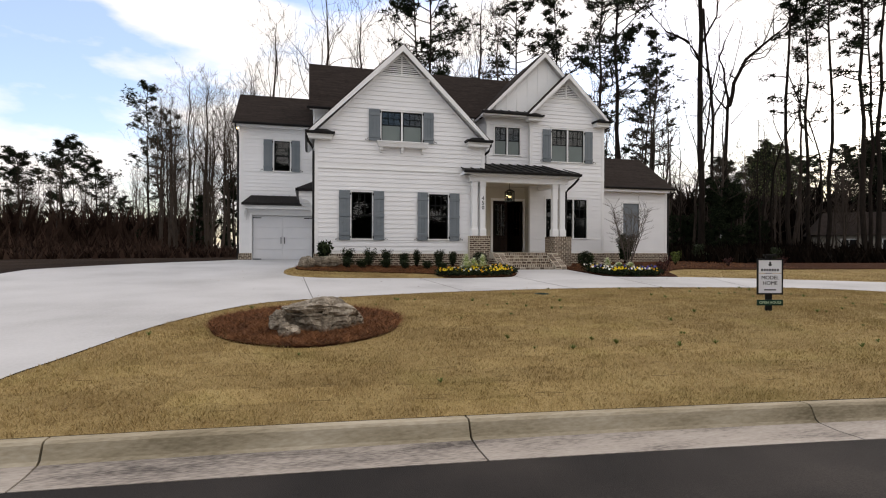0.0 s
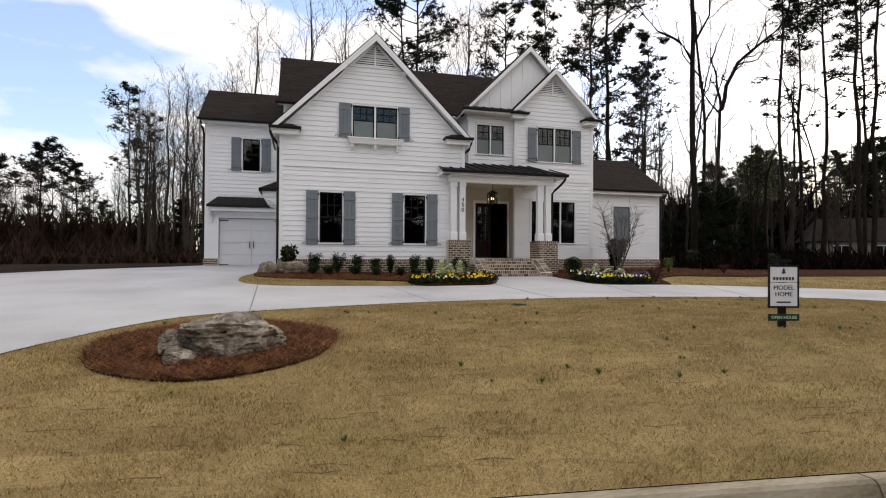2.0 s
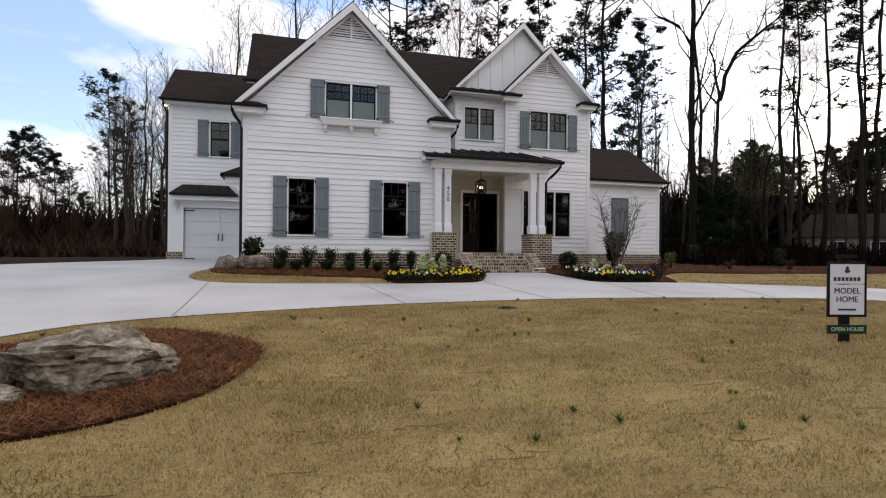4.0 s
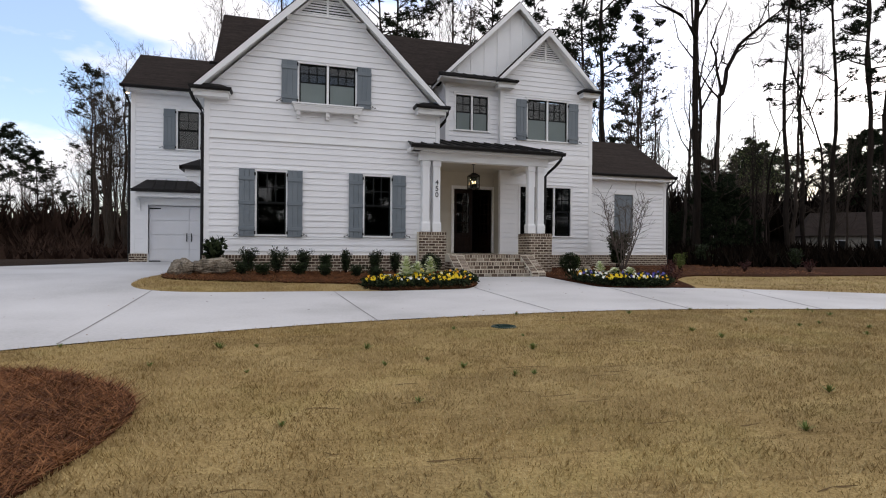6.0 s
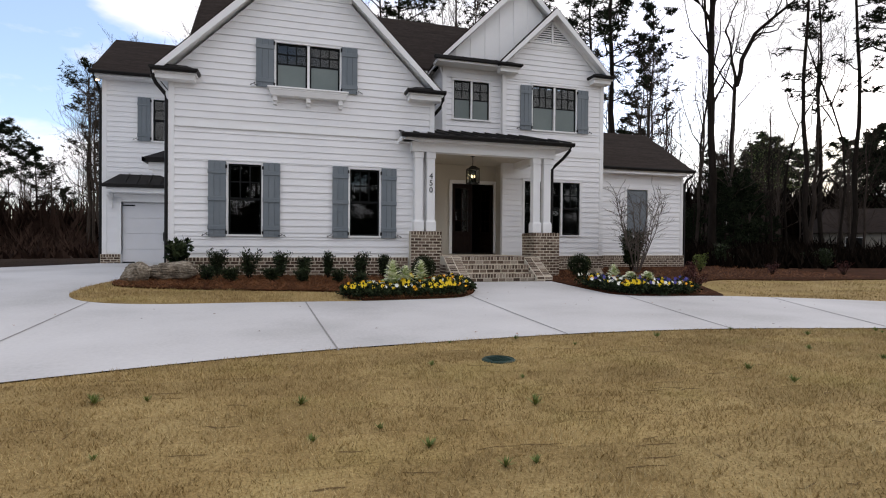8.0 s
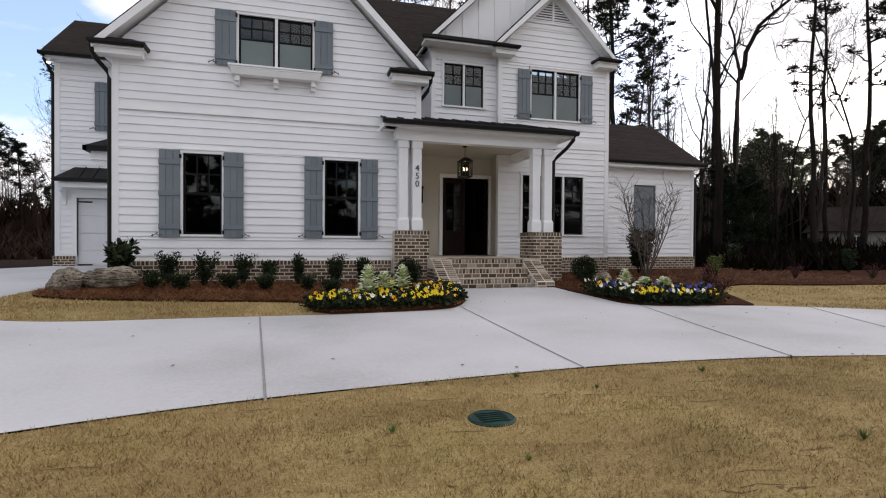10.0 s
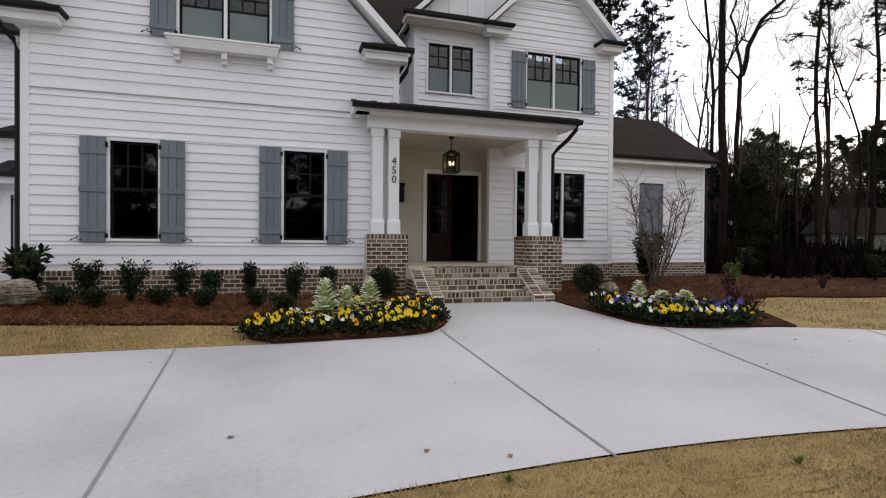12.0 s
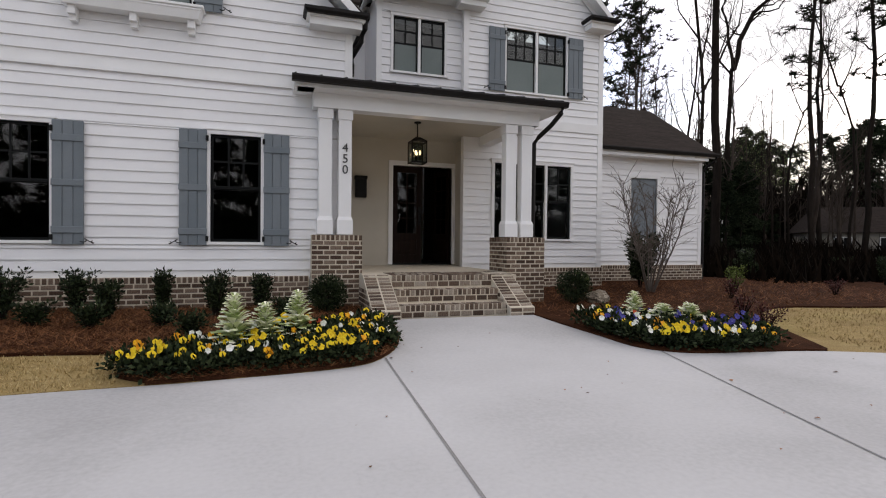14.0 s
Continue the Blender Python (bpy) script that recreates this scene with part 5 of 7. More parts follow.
bm = bmesh.new()
lathe(bm, [(0.17, 0.0), (0.17, 0.03), (0.155, 0.04), (0.15, 0.034), (0.02, 0.038)], 0, 0, 24)
cover_ob = tagged(part("valve_cover", bm, COVER_GREEN), "round green plastic valve cover set in the lawn", "valve cover")
cover_ob.matrix_basis = pose(4.72, 12.25, ground_z(4.72, 12.25) - 0.028)
bm = bmesh.new()
for i in range(5):
    box(bm, -0.1, 0.1, -0.08 + i * 0.04 - 0.006, -0.08 + i * 0.04 + 0.006, 0.039, 0.044)
part("rib", bm, COVER_GREEN, cover_ob)
bm = bmesh.new()
lathe(bm, [(0.03, 0.3), (0.03, 0.62), (0.036, 0.62), (0.036, 0.68), (0.01, 0.69)], 0.98, 20.95, 10)
tagged(part("vent_pipe", bm, PIPE), "short white plastic pipe by the brick foundation", "pipe")


# ---- plants ----
def leaves_into(V, F, centre, count, radius, size, r, squash=1.0, width=0.4, up=0.3, shell=0.5):
    cx, cy, cz = centre
    for _ in range(count):
        d = Vector((r.gauss(0, 1), r.gauss(0, 1), r.gauss(0, 1))).normalized()
        k = radius * (shell + (1 - shell) * r.random())
        p = Vector((cx + d.x * k, cy + d.y * k, cz + d.z * k * squash))
        ax = (d + Vector((r.uniform(-0.7, 0.7), r.uniform(-0.7, 0.7), r.uniform(-0.4, 0.7) + up))).normalized()
        s = size * r.uniform(0.6, 1.2)
        side = ax.cross(Vector((r.uniform(-1, 1), r.uniform(-1, 1), r.uniform(-1, 1)))).normalized() * s * width * 0.5
        i = len(V)
        V += [tuple(p), tuple(p + ax * s * 0.5 + side), tuple(p + ax * s), tuple(p + ax * s * 0.5 - side)]
        F.append((i, i + 1, i + 2, i + 3))


def stem_into(V, F, pts, rads, sides=4):
    base = len(V)
    for k, p in enumerate(pts):
        p = Vector(p)
        d = (Vector(pts[min(k + 1, len(pts) - 1)]) - Vector(pts[max(k - 1, 0)])).normalized()
        u = d.orthogonal().normalized()
        v = d.cross(u)
        for s in range(sides):
            a = 2 * math.pi * s / sides
            V.append(tuple(p + rads[k] * (math.cos(a) * u + math.sin(a) * v)))
    for k in range(len(pts) - 1):
        for s in range(sides):
            a, b = base + k * sides + s, base + k * sides + (s + 1) % sides
            F.append((a, b, b + sides, a + sides))


def shrub(name, label, h, w, leaf_mat, seed, loc, group="", leaf=0.07, stems=7, count=420, ball=False, category="shrub"):
    r = random.Random(seed)
    ob = empty(name, label, category, group)
    V, F, LV, LF = [], [], [], []
    for i in range(stems):
        a, t = 2 * math.pi * i / stems + r.uniform(-0.3, 0.3), r.uniform(0.2, 1.0)
        tip = (math.cos(a) * w * 0.42 * t, math.sin(a) * w * 0.42 * t, h * r.uniform(0.7, 0.98))
        stem_into(V, F, [(math.cos(a) * 0.02, math.sin(a) * 0.02, -0.03), (tip[0] * 0.5, tip[1] * 0.5, tip[2] * 0.5), tip], [0.012, 0.008, 0.003])
        if not ball:
            for k in range(6):
                f = 0.3 + 0.7 * k / 5
                leaves_into(LV, LF, (tip[0] * f, tip[1] * f, tip[2] * f), count // (stems * 6), w * 0.17, leaf, r, 0.8, 0.45, 0.5, 0.1)
    if ball:
        leaves_into(LV, LF, (0, 0, h * 0.52), count, w * 0.5, leaf, r, h / w, 0.5, 0.1, 0.75)
        leaves_into(LV, LF, (0, 0, h * 0.5), count // 2, w * 0.36, leaf * 1.5, r, h / w, 0.7, 0.1, 0.4)
    link_mesh("stem_cluster", V, F, BARK, ob)
    link_mesh("foliage", LV, LF, leaf_mat, ob)
    ob.matrix_basis = pose(*loc, 0, 0, seed * 37 % 360)
    return ob


def on_bed(x, y, k=0.05):
    return (x, y, ground_z(x, y) + k)


row = None
for i, (x, y) in enumerate(((1.05, 20.65), (1.75, 20.3), (2.46, 20.75), (2.99, 20.15), (3.58, 20.65), (4.34, 20.3), (4.96, 20.6))):
    row = shrub("foundation_shrub", "young loose dark evergreen shrub along the brick foundation", (0.62, 0.66, 0.6, 0.5, 0.66, 0.64, 0.56)[i], (0.56, 0.56, 0.5, 0.44, 0.4, 0.46, 0.42)[i], LEAF, 11 + i, on_bed(x, y), "foundation shrubs", 0.062, 11, 1350)
for i, (x, y) in enumerate(((0.95, 19.75), (1.45, 19.6), (2.3, 19.75), (2.95, 19.6), (3.75, 19.65), (4.15, 19.1), (5.3, 19.9))):
    if i < 2:
        low = shrub("low_shrub", "low dark sprawling shrub in pine straw", 0.3, 0.58, LEAF, 31 + i, on_bed(x, y), "low shrubs", 0.06, 11, 800)
    else:
        copy_thing(low, pose(*on_bed(x, y), 0, 0, 50 * i))
shrub("spiky_shrub", "upright spiky dark green shrub at the house corner", 0.8, 0.5, LEAF, 41, on_bed(0.2, 20.6), "", 0.17, 14, 900)
shrub("boxwood", "clipped round dark green boxwood by the steps", 0.58, 0.6, LEAF, 42, on_bed(5.95, 20.35), "boxwoods", 0.04, 6, 2200, True)
shrub("boxwood", "clipped round dark green boxwood by the steps", 0.62, 0.66, LEAF, 43, on_bed(10.55, 20.6), "boxwoods", 0.04, 6, 2200, True)
shrub("bright_shrub", "small yellow-green shrub beside the boxwood", 0.45, 0.45, BRIGHT_LEAF, 44, on_bed(11.25, 21.4), "", 0.05, 7, 500)
shrub("holly_shrub", "tall dense dark evergreen shrub against the wing", 1.3, 1.15, LEAF, 45, on_bed(13.75, 22.7), "", 0.1, 11, 3600)
shrub("bright_shrub", "yellow-green shrub at the end of the wing", 0.6, 0.55, BRIGHT_LEAF, 46, on_bed(15.6, 21.6), "", 0.06, 8, 600)
for i, (x, y, h) in enumerate(((14.4, 20.6, 0.42), (12.6, 18.7, 0.42), (12.1, 17.85, 0.4), (17.5, 20.6, 0.35), (20, 20.2, 0.4))):
    shrub("maroon_shrub", "small maroon-leaved shrub in pine straw", h, h * 1.5, RED_LEAF, 50 + i, on_bed(x, y), "maroon shrubs", 0.05, 8, 420)


side_rng = random.Random(77)
for i in range(10):
    x, y = side_rng.uniform(17.8, 38), side_rng.uniform(21.5, 29)
    m = pose(*on_bed(x, y), 0, 0, side_rng.uniform(0, 360)) @ Matrix.Scale(side_rng.uniform(0.9, 1.6), 4)
    tagged(copy_thing(low if i % 3 else row, m), "dark shaded shrub under the trees", "shrub", "woodland shrubs")


def bare_ornamental(loc):
    """A leafless many-stemmed small tree."""
    r = random.Random(5)
    ob = empty("multi_stem_tree", "leafless multi-stemmed small tree before the wing", "tree")
    V, F, TV, TF = [], [], [], []
    for i in range(9):
        a = 2 * math.pi * i / 9 + r.uniform(-0.2, 0.2)
        h, reach = r.uniform(1.75, 2.35), r.uniform(0.35, 0.95)
        pts = [(0.05 * math.cos(a), 0.05 * math.sin(a), -0.05)]
        for k in range(1, 6):
            f = k / 5
            pts.append((math.cos(a) * reach * f ** 0.8 + r.uniform(-0.03, 0.03), math.sin(a) * reach * f ** 0.8 + r.uniform(-0.03, 0.03), h * f))
        stem_into(V, F, pts, [0.02, 0.017, 0.013, 0.01, 0.007, 0.003], 5)
        for k in range(2, 6):
            for _ in range(7):
                p = Vector(pts[k]).lerp(Vector(pts[k - 1]), r.random())
                d = Vector((r.uniform(-1, 1), r.uniform(-1, 1), r.uniform(0.2, 1.3))).normalized()
                L = r.uniform(0.2, 0.5)
                q = p + d * L
                stem_into(TV, TF, [p, p + d * L * 0.5 + Vector((0, 0, 0.02)), q], [0.006, 0.005, 0.003], 3)
                for _ in range(3):
                    e = (d + Vector((r.uniform(-0.9, 0.9), r.uniform(-0.9, 0.9), r.uniform(-0.2, 0.7)))).normalized()
                    s = p.lerp(q, r.uniform(0.3, 1))
                    stem_into(TV, TF, [s, s + e * r.uniform(0.08, 0.22)], [0.004, 0.002], 3)
    link_mesh("trunk", V, F, TWIG, ob)
    link_mesh("crown", TV, TF, TWIG, ob)
    ob.matrix_basis = pose(*loc) @ Matrix.Scale(1.18, 4)


bare_ornamental(on_bed(13.4, 21.9))


# bedding plants
def pansy(seed, mat, label, blooms=6):
    r = random.Random(seed)
    ob = empty("pansy", label, "flower", "bedding pansies")
    V, F = [], []
    leaves_into(V, F, (0, 0, 0.08), 190, 0.15, 0.05, r, 0.6, 0.6, 0.4, 0.3)
    link_mesh("foliage", V, F, LEAF, ob)
    V, F = [], []
    for _ in range(blooms):
        a, k = r.uniform(0, 6.28), r.uniform(0.0, 0.13)
        c = Vector((math.cos(a) * k, math.sin(a) * k, r.uniform(0.13, 0.2)))
        n = Vector((r.uniform(-0.5, 0.5), -0.9 + r.uniform(-0.3, 0.3), r.uniform(0.3, 0.9))).normalized()
        u = n.orthogonal().normalized()
        w = n.cross(u)
        for j in range(5):
            b = 2 * math.pi * j / 5
            d, e = math.cos(b) * u + math.sin(b) * w, math.cos(b + 1.57) * u + math.sin(b + 1.57) * w
            s = 0.031
            i = len(V)
            V += [tuple(c), tuple(c + d * s * 0.7 + e * s * 0.55), tuple(c + d * s + n * 0.006), tuple(c + d * s * 0.7 - e * s * 0.55)]
            F.append((i, i + 1, i + 2, i + 3))
    link_mesh("blossoms", V, F, mat, ob)
    return ob


kinds = [pansy(61, YELLOW, "dark-leaved pansy with yellow blossoms"), pansy(62, ORANGE, "dark-leaved pansy with orange-yellow blossoms"), pansy(63, WHITE_PETAL, "dark-leaved pansy with white blossoms"), pansy(64, BLUE_PETAL, "dark-leaved pansy with blue-violet blossoms"), pansy(65, RED_PETAL, "dark-leaved pansy with red-orange blossoms", 3), pansy(66, YELLOW, "dark-leaved pansy with few yellow blossoms", 1), pansy(67, WHITE_PETAL, "dark-leaved pansy with few white blossoms", 2)]
left_patch = curve_points([(3.75, 17.45), (4.7, 17.45), (5.85, 17.58), (6.32, 18.0), (6.55, 18.6), (6.42, 19.2), (5.95, 19.1), (5.2, 18.7), (4.4, 18.35), (3.8, 17.95)], 3)
right_patch = curve_points([(9.58, 18.8), (9.62, 18.0), (9.8, 17.32), (10.3, 17.08), (10.7, 17.03), (11.15, 17.02), (11.5, 17.35), (11.55, 17.95), (11.1, 18.5), (10.4, 18.85)], 3)
spots = []
for patch in (left_patch, right_patch):
    tries = 0
    mine = []
    while len(mine) < 95 and tries < 4000:
        tries += 1
        x, y = rng.uniform(min(p[0] for p in patch), max(p[0] for p in patch)), rng.uniform(min(p[1] for p in patch), max(p[1] for p in patch))
        if inside(x, y, patch) and all((x - a) ** 2 + (y - b) ** 2 > 0.024 for a, b in mine):
            mine.append((x, y))
    spots += mine
used = [0] * 7
for x, y in spots:
    f = 0.5 + 0.5 * noise.noise(Vector((x * 1.7, y * 1.7, 3.0))) + rng.uniform(-0.25, 0.25)
    k = 0 if f < 0.34 else 1 if f < 0.56 else 2 if f < 0.68 else 3 if f < 0.9 else 4
    if x < 7 and k in (2, 3) and rng.random() < 0.75:
        k = 0
    if x > 7 and k in (0, 2) and rng.random() < 0.35:
        k = 3
    if rng.random() < 0.56:
        k = 5 if rng.random() < 0.8 else 6
    m = pose(x, y, ground_z(x, y) + 0.05, 0, 0, rng.uniform(-35, 35)) @ Matrix.Scale(rng.uniform(0.95, 1.3), 4)
    if used[k] == 0:
        kinds[k].matrix_basis = m
    else:
        copy_thing(kinds[k], m)
    used[k] += 1


def kale(h, w, seed, loc):
    r = random.Random(seed)
    ob = empty("flowering_kale", "tall ruffled cream and green flowering kale", "plant", "flowering kales")
    V, F = [], []
    stem_into(V, F, [(0, 0, -0.02), (0, 0, h * 0.9)], [0.02, 0.012], 5)
    link_mesh("stem", V, F, WEED, ob)
    V, F = [], []
    n = 110
    for i in range(n):
        f = i / n
        a = i * 2.4
        z = h * (0.12 + 0.86 * f)
        L = w * 0.55 * (1 - f * 0.78) * r.uniform(0.85, 1.1)
        d = Vector((math.cos(a), math.sin(a), 0.35 + 0.9 * f - r.uniform(0, 0.3)))
        s = Vector((-math.sin(a), math.cos(a), 0)) * L * 0.24
        p = Vector((0, 0, z))
        k = len(V)
        tip = p + d * L
        V += [tuple(p), tuple(p + d * L * 0.6 + s + Vector((0, 0, 0.012))), tuple(tip + s * 0.7 - Vector((0, 0, 0.03))), tuple(tip - s * 0.7 - Vector((0, 0, 0.02))), tuple(p + d * L * 0.6 - s + Vector((0, 0, 0.008)))]
        F.append((k, k + 1, k + 2, k + 3, k + 4))
    link_mesh("ruffled_leaves", V, F, PALE_LEAF, ob)
    ob.matrix_basis = pose(*loc)


for i, (x, y, h, w) in enumerate(((4.72, 18.05, 0.66, 0.52), (5.03, 18.22, 0.52, 0.48), (5.4, 18.4, 0.62, 0.5), (10.25, 18.5, 0.5, 0.44), (10.55, 18.25, 0.34, 0.5), (11.0, 18.2, 0.34, 0.52))):
    kale(h, w, 70 + i, on_bed(x, y))


# ---- trees ----
def grow(V, F, r, p, d, L, rad, level, last, kids, bend=0.3, rise=0.1):
    """A crooked limb with its side shoots, down to fine twigs."""
    seg = (6, 4, 3, 2)[min(level, 3)]
    pts, rs, q = [p.copy()], [rad], p.copy()
    tip = 0.25 if level < last else 0.4
    for k in range(seg):
        d = (d + Vector((r.gauss(0, bend), r.gauss(0, bend), r.gauss(rise, bend * 0.8)))).normalized()
        q = q + d * L / seg
        pts.append(q.copy())
        rs.append(max(rad * (1 - (1 - tip) * (k + 1) / seg), 0.007))
    stem_into(V, F, pts, rs, 5 if level == 0 else 3)
    if level < last:
        for i in range(kids[level]):
            f = (0.2 + 0.8 * (i + r.random()) / kids[level]) * seg
            j = min(int(f), seg - 1)
            s = pts[j].lerp(pts[j + 1], f - j)
            axis = (pts[j + 1] - pts[j]).normalized()
            e = (axis + Vector((r.gauss(0, 0.6), r.gauss(0, 0.6), r.gauss(0.2, 0.45)))).normalized()
            grow(V, F, r, s, e, L * r.uniform(0.3, 0.55) * (1.15 - 0.4 * f / seg), max(rs[j] * 0.55, 0.009), level + 1, last, kids, bend * 1.1, rise)


def bare_tree(name, label, h, r0, seed, clear=0.45, limbs=20, mat=BARK, reach=0.3, lean=0.0, kids=(5, 4), wander=0.009, steep=(1.0, 2.6)):
    r = random.Random(seed)
    ob = empty(name, label, "tree", "leafless trees")
    V, F, CV, CF = [], [], [], []
    n = 12
    spine, rad = [], []
    wob = Vector((0, 0, 0))
    for k in range(n + 1):
        f = k / n
        spine.append(Vector((lean * h * f, 0, h * f - 0.3 * (k == 0))) + wob)
        rad.append(r0 * (1.25 if k == 0 else 1) * (1 - f) ** 0.8 + 0.012)
        wob += Vector((r.uniform(-1, 1), r.uniform(-1, 1), 0)) * h * wander
    stem_into(V, F, spine, rad, 8)
    for i in range(limbs):
        f = min(clear + (1 - clear) * (i + r.random()) / limbs, 0.98)
        k = min(int(f * n), n - 1)
        p = spine[k].lerp(spine[k + 1], f * n - k)
        a = r.uniform(0, 6.28)
        d = Vector((math.cos(a), math.sin(a), r.uniform(*steep))).normalized()
        L = h * reach * (1.1 - 0.75 * (f - clear) / (1 - clear)) * r.uniform(0.6, 1.1)
        grow(CV, CF, r, p, d, L, max(r0 * 0.36 * (1.15 - f), 0.018), 0, len(kids), kids, 0.22, 0.12)
    link_mesh("trunk", V, F, mat, ob)
    link_mesh("crown", CV, CF, mat, ob)
    return ob


def forked_tree(label, r0, spine, forks, seed, twigs=(5, 4), mat=BARK):
    """A leafless tree with its own trunk line and main forks, each a line of x, z steps."""
    r = random.Random(seed)
    ob = empty("forked_tree", label, "tree", "leafless trees")
    V, F, CV, CF = [], [], [], []

    def line(pts, ra, rb):
        out = [Vector((x, 0.25 * math.sin(1.7 * i + seed), z)) for i, (x, z) in enumerate(pts)]
        fine = []
        for a, b in zip(out, out[1:]):
            fine += [a, a.lerp(b, 0.5) + Vector((r.gauss(0, 0.05), r.gauss(0, 0.05), 0))]
        fine.append(out[-1])
        rads = [ra + (rb - ra) * k / (len(fine) - 1) for k in range(len(fine))]
        return fine, rads

    trunk, rads = line(spine, r0, r0 * 0.5)
    rads[0] *= 1.3
    stem_into(V, F, trunk, rads, 9)
    for pts, ra, count in forks:
        fork, fr = line(pts, ra, ra * 0.25)
        stem_into(CV, CF, fork, fr, 6)
        for i in range(count):
            f = (0.15 + 0.85 * (i + r.random()) / count) * (len(fork) - 1)
            j = min(int(f), len(fork) - 2)
            s = fork[j].lerp(fork[j + 1], f - j)
            e = ((fork[j + 1] - fork[j]).normalized() + Vector((r.gauss(0, 0.8), r.gauss(0, 0.8), r.gauss(0.1, 0.5)))).normalized()
            grow(CV, CF, r, s, e, r.uniform(1.5, 4.0), max(fr[j] * 0.5, 0.02), 0, len(twigs), twigs, 0.3, 0.06)
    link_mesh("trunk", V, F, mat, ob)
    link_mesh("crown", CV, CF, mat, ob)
    return ob


def pine_tree(name, label, h, r0, seed, clear=0.5, limbs=24, reach=0.2, blade=0.34, subs=5, tufts=6, needles=9, low=0, group="pines", sag=0.0):
    """A pine: bare pole, crooked limbs, and needle clumps at the ends of their side shoots."""
    r = random.Random(seed)
    ob = empty(name, label, "tree", group)
    V, F, NV, NF, LV, LF = [], [], [], [], [], []
    bend = r.uniform(-0.03, 0.03) * h
    spine = [Vector((bend * (k / 8) ** 2 + r.gauss(0, 0.004) * h, r.gauss(0, 0.004) * h, h * k / 8 - 0.3 * (k == 0))) for k in range(9)]
    stem_into(V, F, spine, [r0 * (1 - 0.82 * k / 8) for k in range(9)], 8)

    def clump(c, s):
        for _ in range(needles):
            e = Vector((r.gauss(0, 1), r.gauss(0, 1), r.gauss(0.3, 0.7))).normalized()
            sd = e.orthogonal().normalized() * blade * 0.13
            if r.random() < 0.5:
                sd = e.cross(sd)
            j = len(NV)
            NV.extend([tuple(c + sd * s), tuple(c - sd * s), tuple(c + e * blade * s * r.uniform(0.7, 1.25))])
            NF.append((j, j + 1, j + 2))

    for i in range(limbs + low):
        if i < limbs:
            f = min(clear + (1 - clear) * ((i + r.random()) / limbs) ** 0.85, 0.99)
            g = (f - clear) / (1 - clear)
            L = h * reach * ((0.5 + 1.0 * g) if g < 0.5 else (1.65 - 1.3 * g)) * r.uniform(0.4, 1.15)
        else:
            f, g = clear * r.uniform(0.55, 1.0), 0.0
            L = h * reach * r.uniform(0.25, 0.7)
        k = min(int(f * 8), 7)
        p = spine[k].lerp(spine[k + 1], f * 8 - k)
        a = r.uniform(0, 6.28)
        d = Vector((math.cos(a), math.sin(a), r.uniform(-0.15, 0.4) + g * 0.6 - sag)).normalized()
        pts = [p]
        for _ in range(4):
            d = (d + Vector((r.gauss(0, 0.2), r.gauss(0, 0.2), r.gauss(0.05, 0.12)))).normalized()
            pts.append(pts[-1] + d * L / 4)
        stem_into(LV, LF, pts, [0.05 * h / 20, 0.042 * h / 20, 0.034 * h / 20, 0.024 * h / 20, 0.012], 3)
        for _ in range(subs if i < limbs else max(2, subs // 2)):
            s = r.uniform(1.6, 4.0)
            j = min(int(s), 3)
            q = pts[j].lerp(pts[j + 1], s - j)
            e = (d + Vector((r.gauss(0, 0.8), r.gauss(0, 0.8), r.gauss(0.2, 0.3)))).normalized()
            M = L * r.uniform(0.2, 0.45)
            end = q + e * M
            stem_into(LV, LF, [q, end], [0.018 * h / 20, 0.008], 3)
            for m in range(tufts):
                c = q.lerp(end, r.uniform(0.35, 1.1)) + Vector((r.gauss(0, 1), r.gauss(0, 1), r.gauss(0.1, 0.6))) * M * 0.3
                clump(c, r.uniform(0.7, 1.2))
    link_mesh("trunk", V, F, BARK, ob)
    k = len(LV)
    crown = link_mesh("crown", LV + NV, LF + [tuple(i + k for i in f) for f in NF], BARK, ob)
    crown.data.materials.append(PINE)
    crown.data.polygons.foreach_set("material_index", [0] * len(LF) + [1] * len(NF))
    return ob


def plant_all(kinds_, places):
    """Sets out copies of the kinds: kind, x, y, scale, turn."""
    first = set()
    for k, x, y, s, a in places:
        m = pose(x, y, ground_z(x, y) - 0.1, 0, 0, a) @ Matrix.Scale(s, 4)
        if k in first:
            c = copy_thing(kinds_[k], m)
            c.matrix_basis = m
        else:
            first.add(k)
            kinds_[k].matrix_basis = m


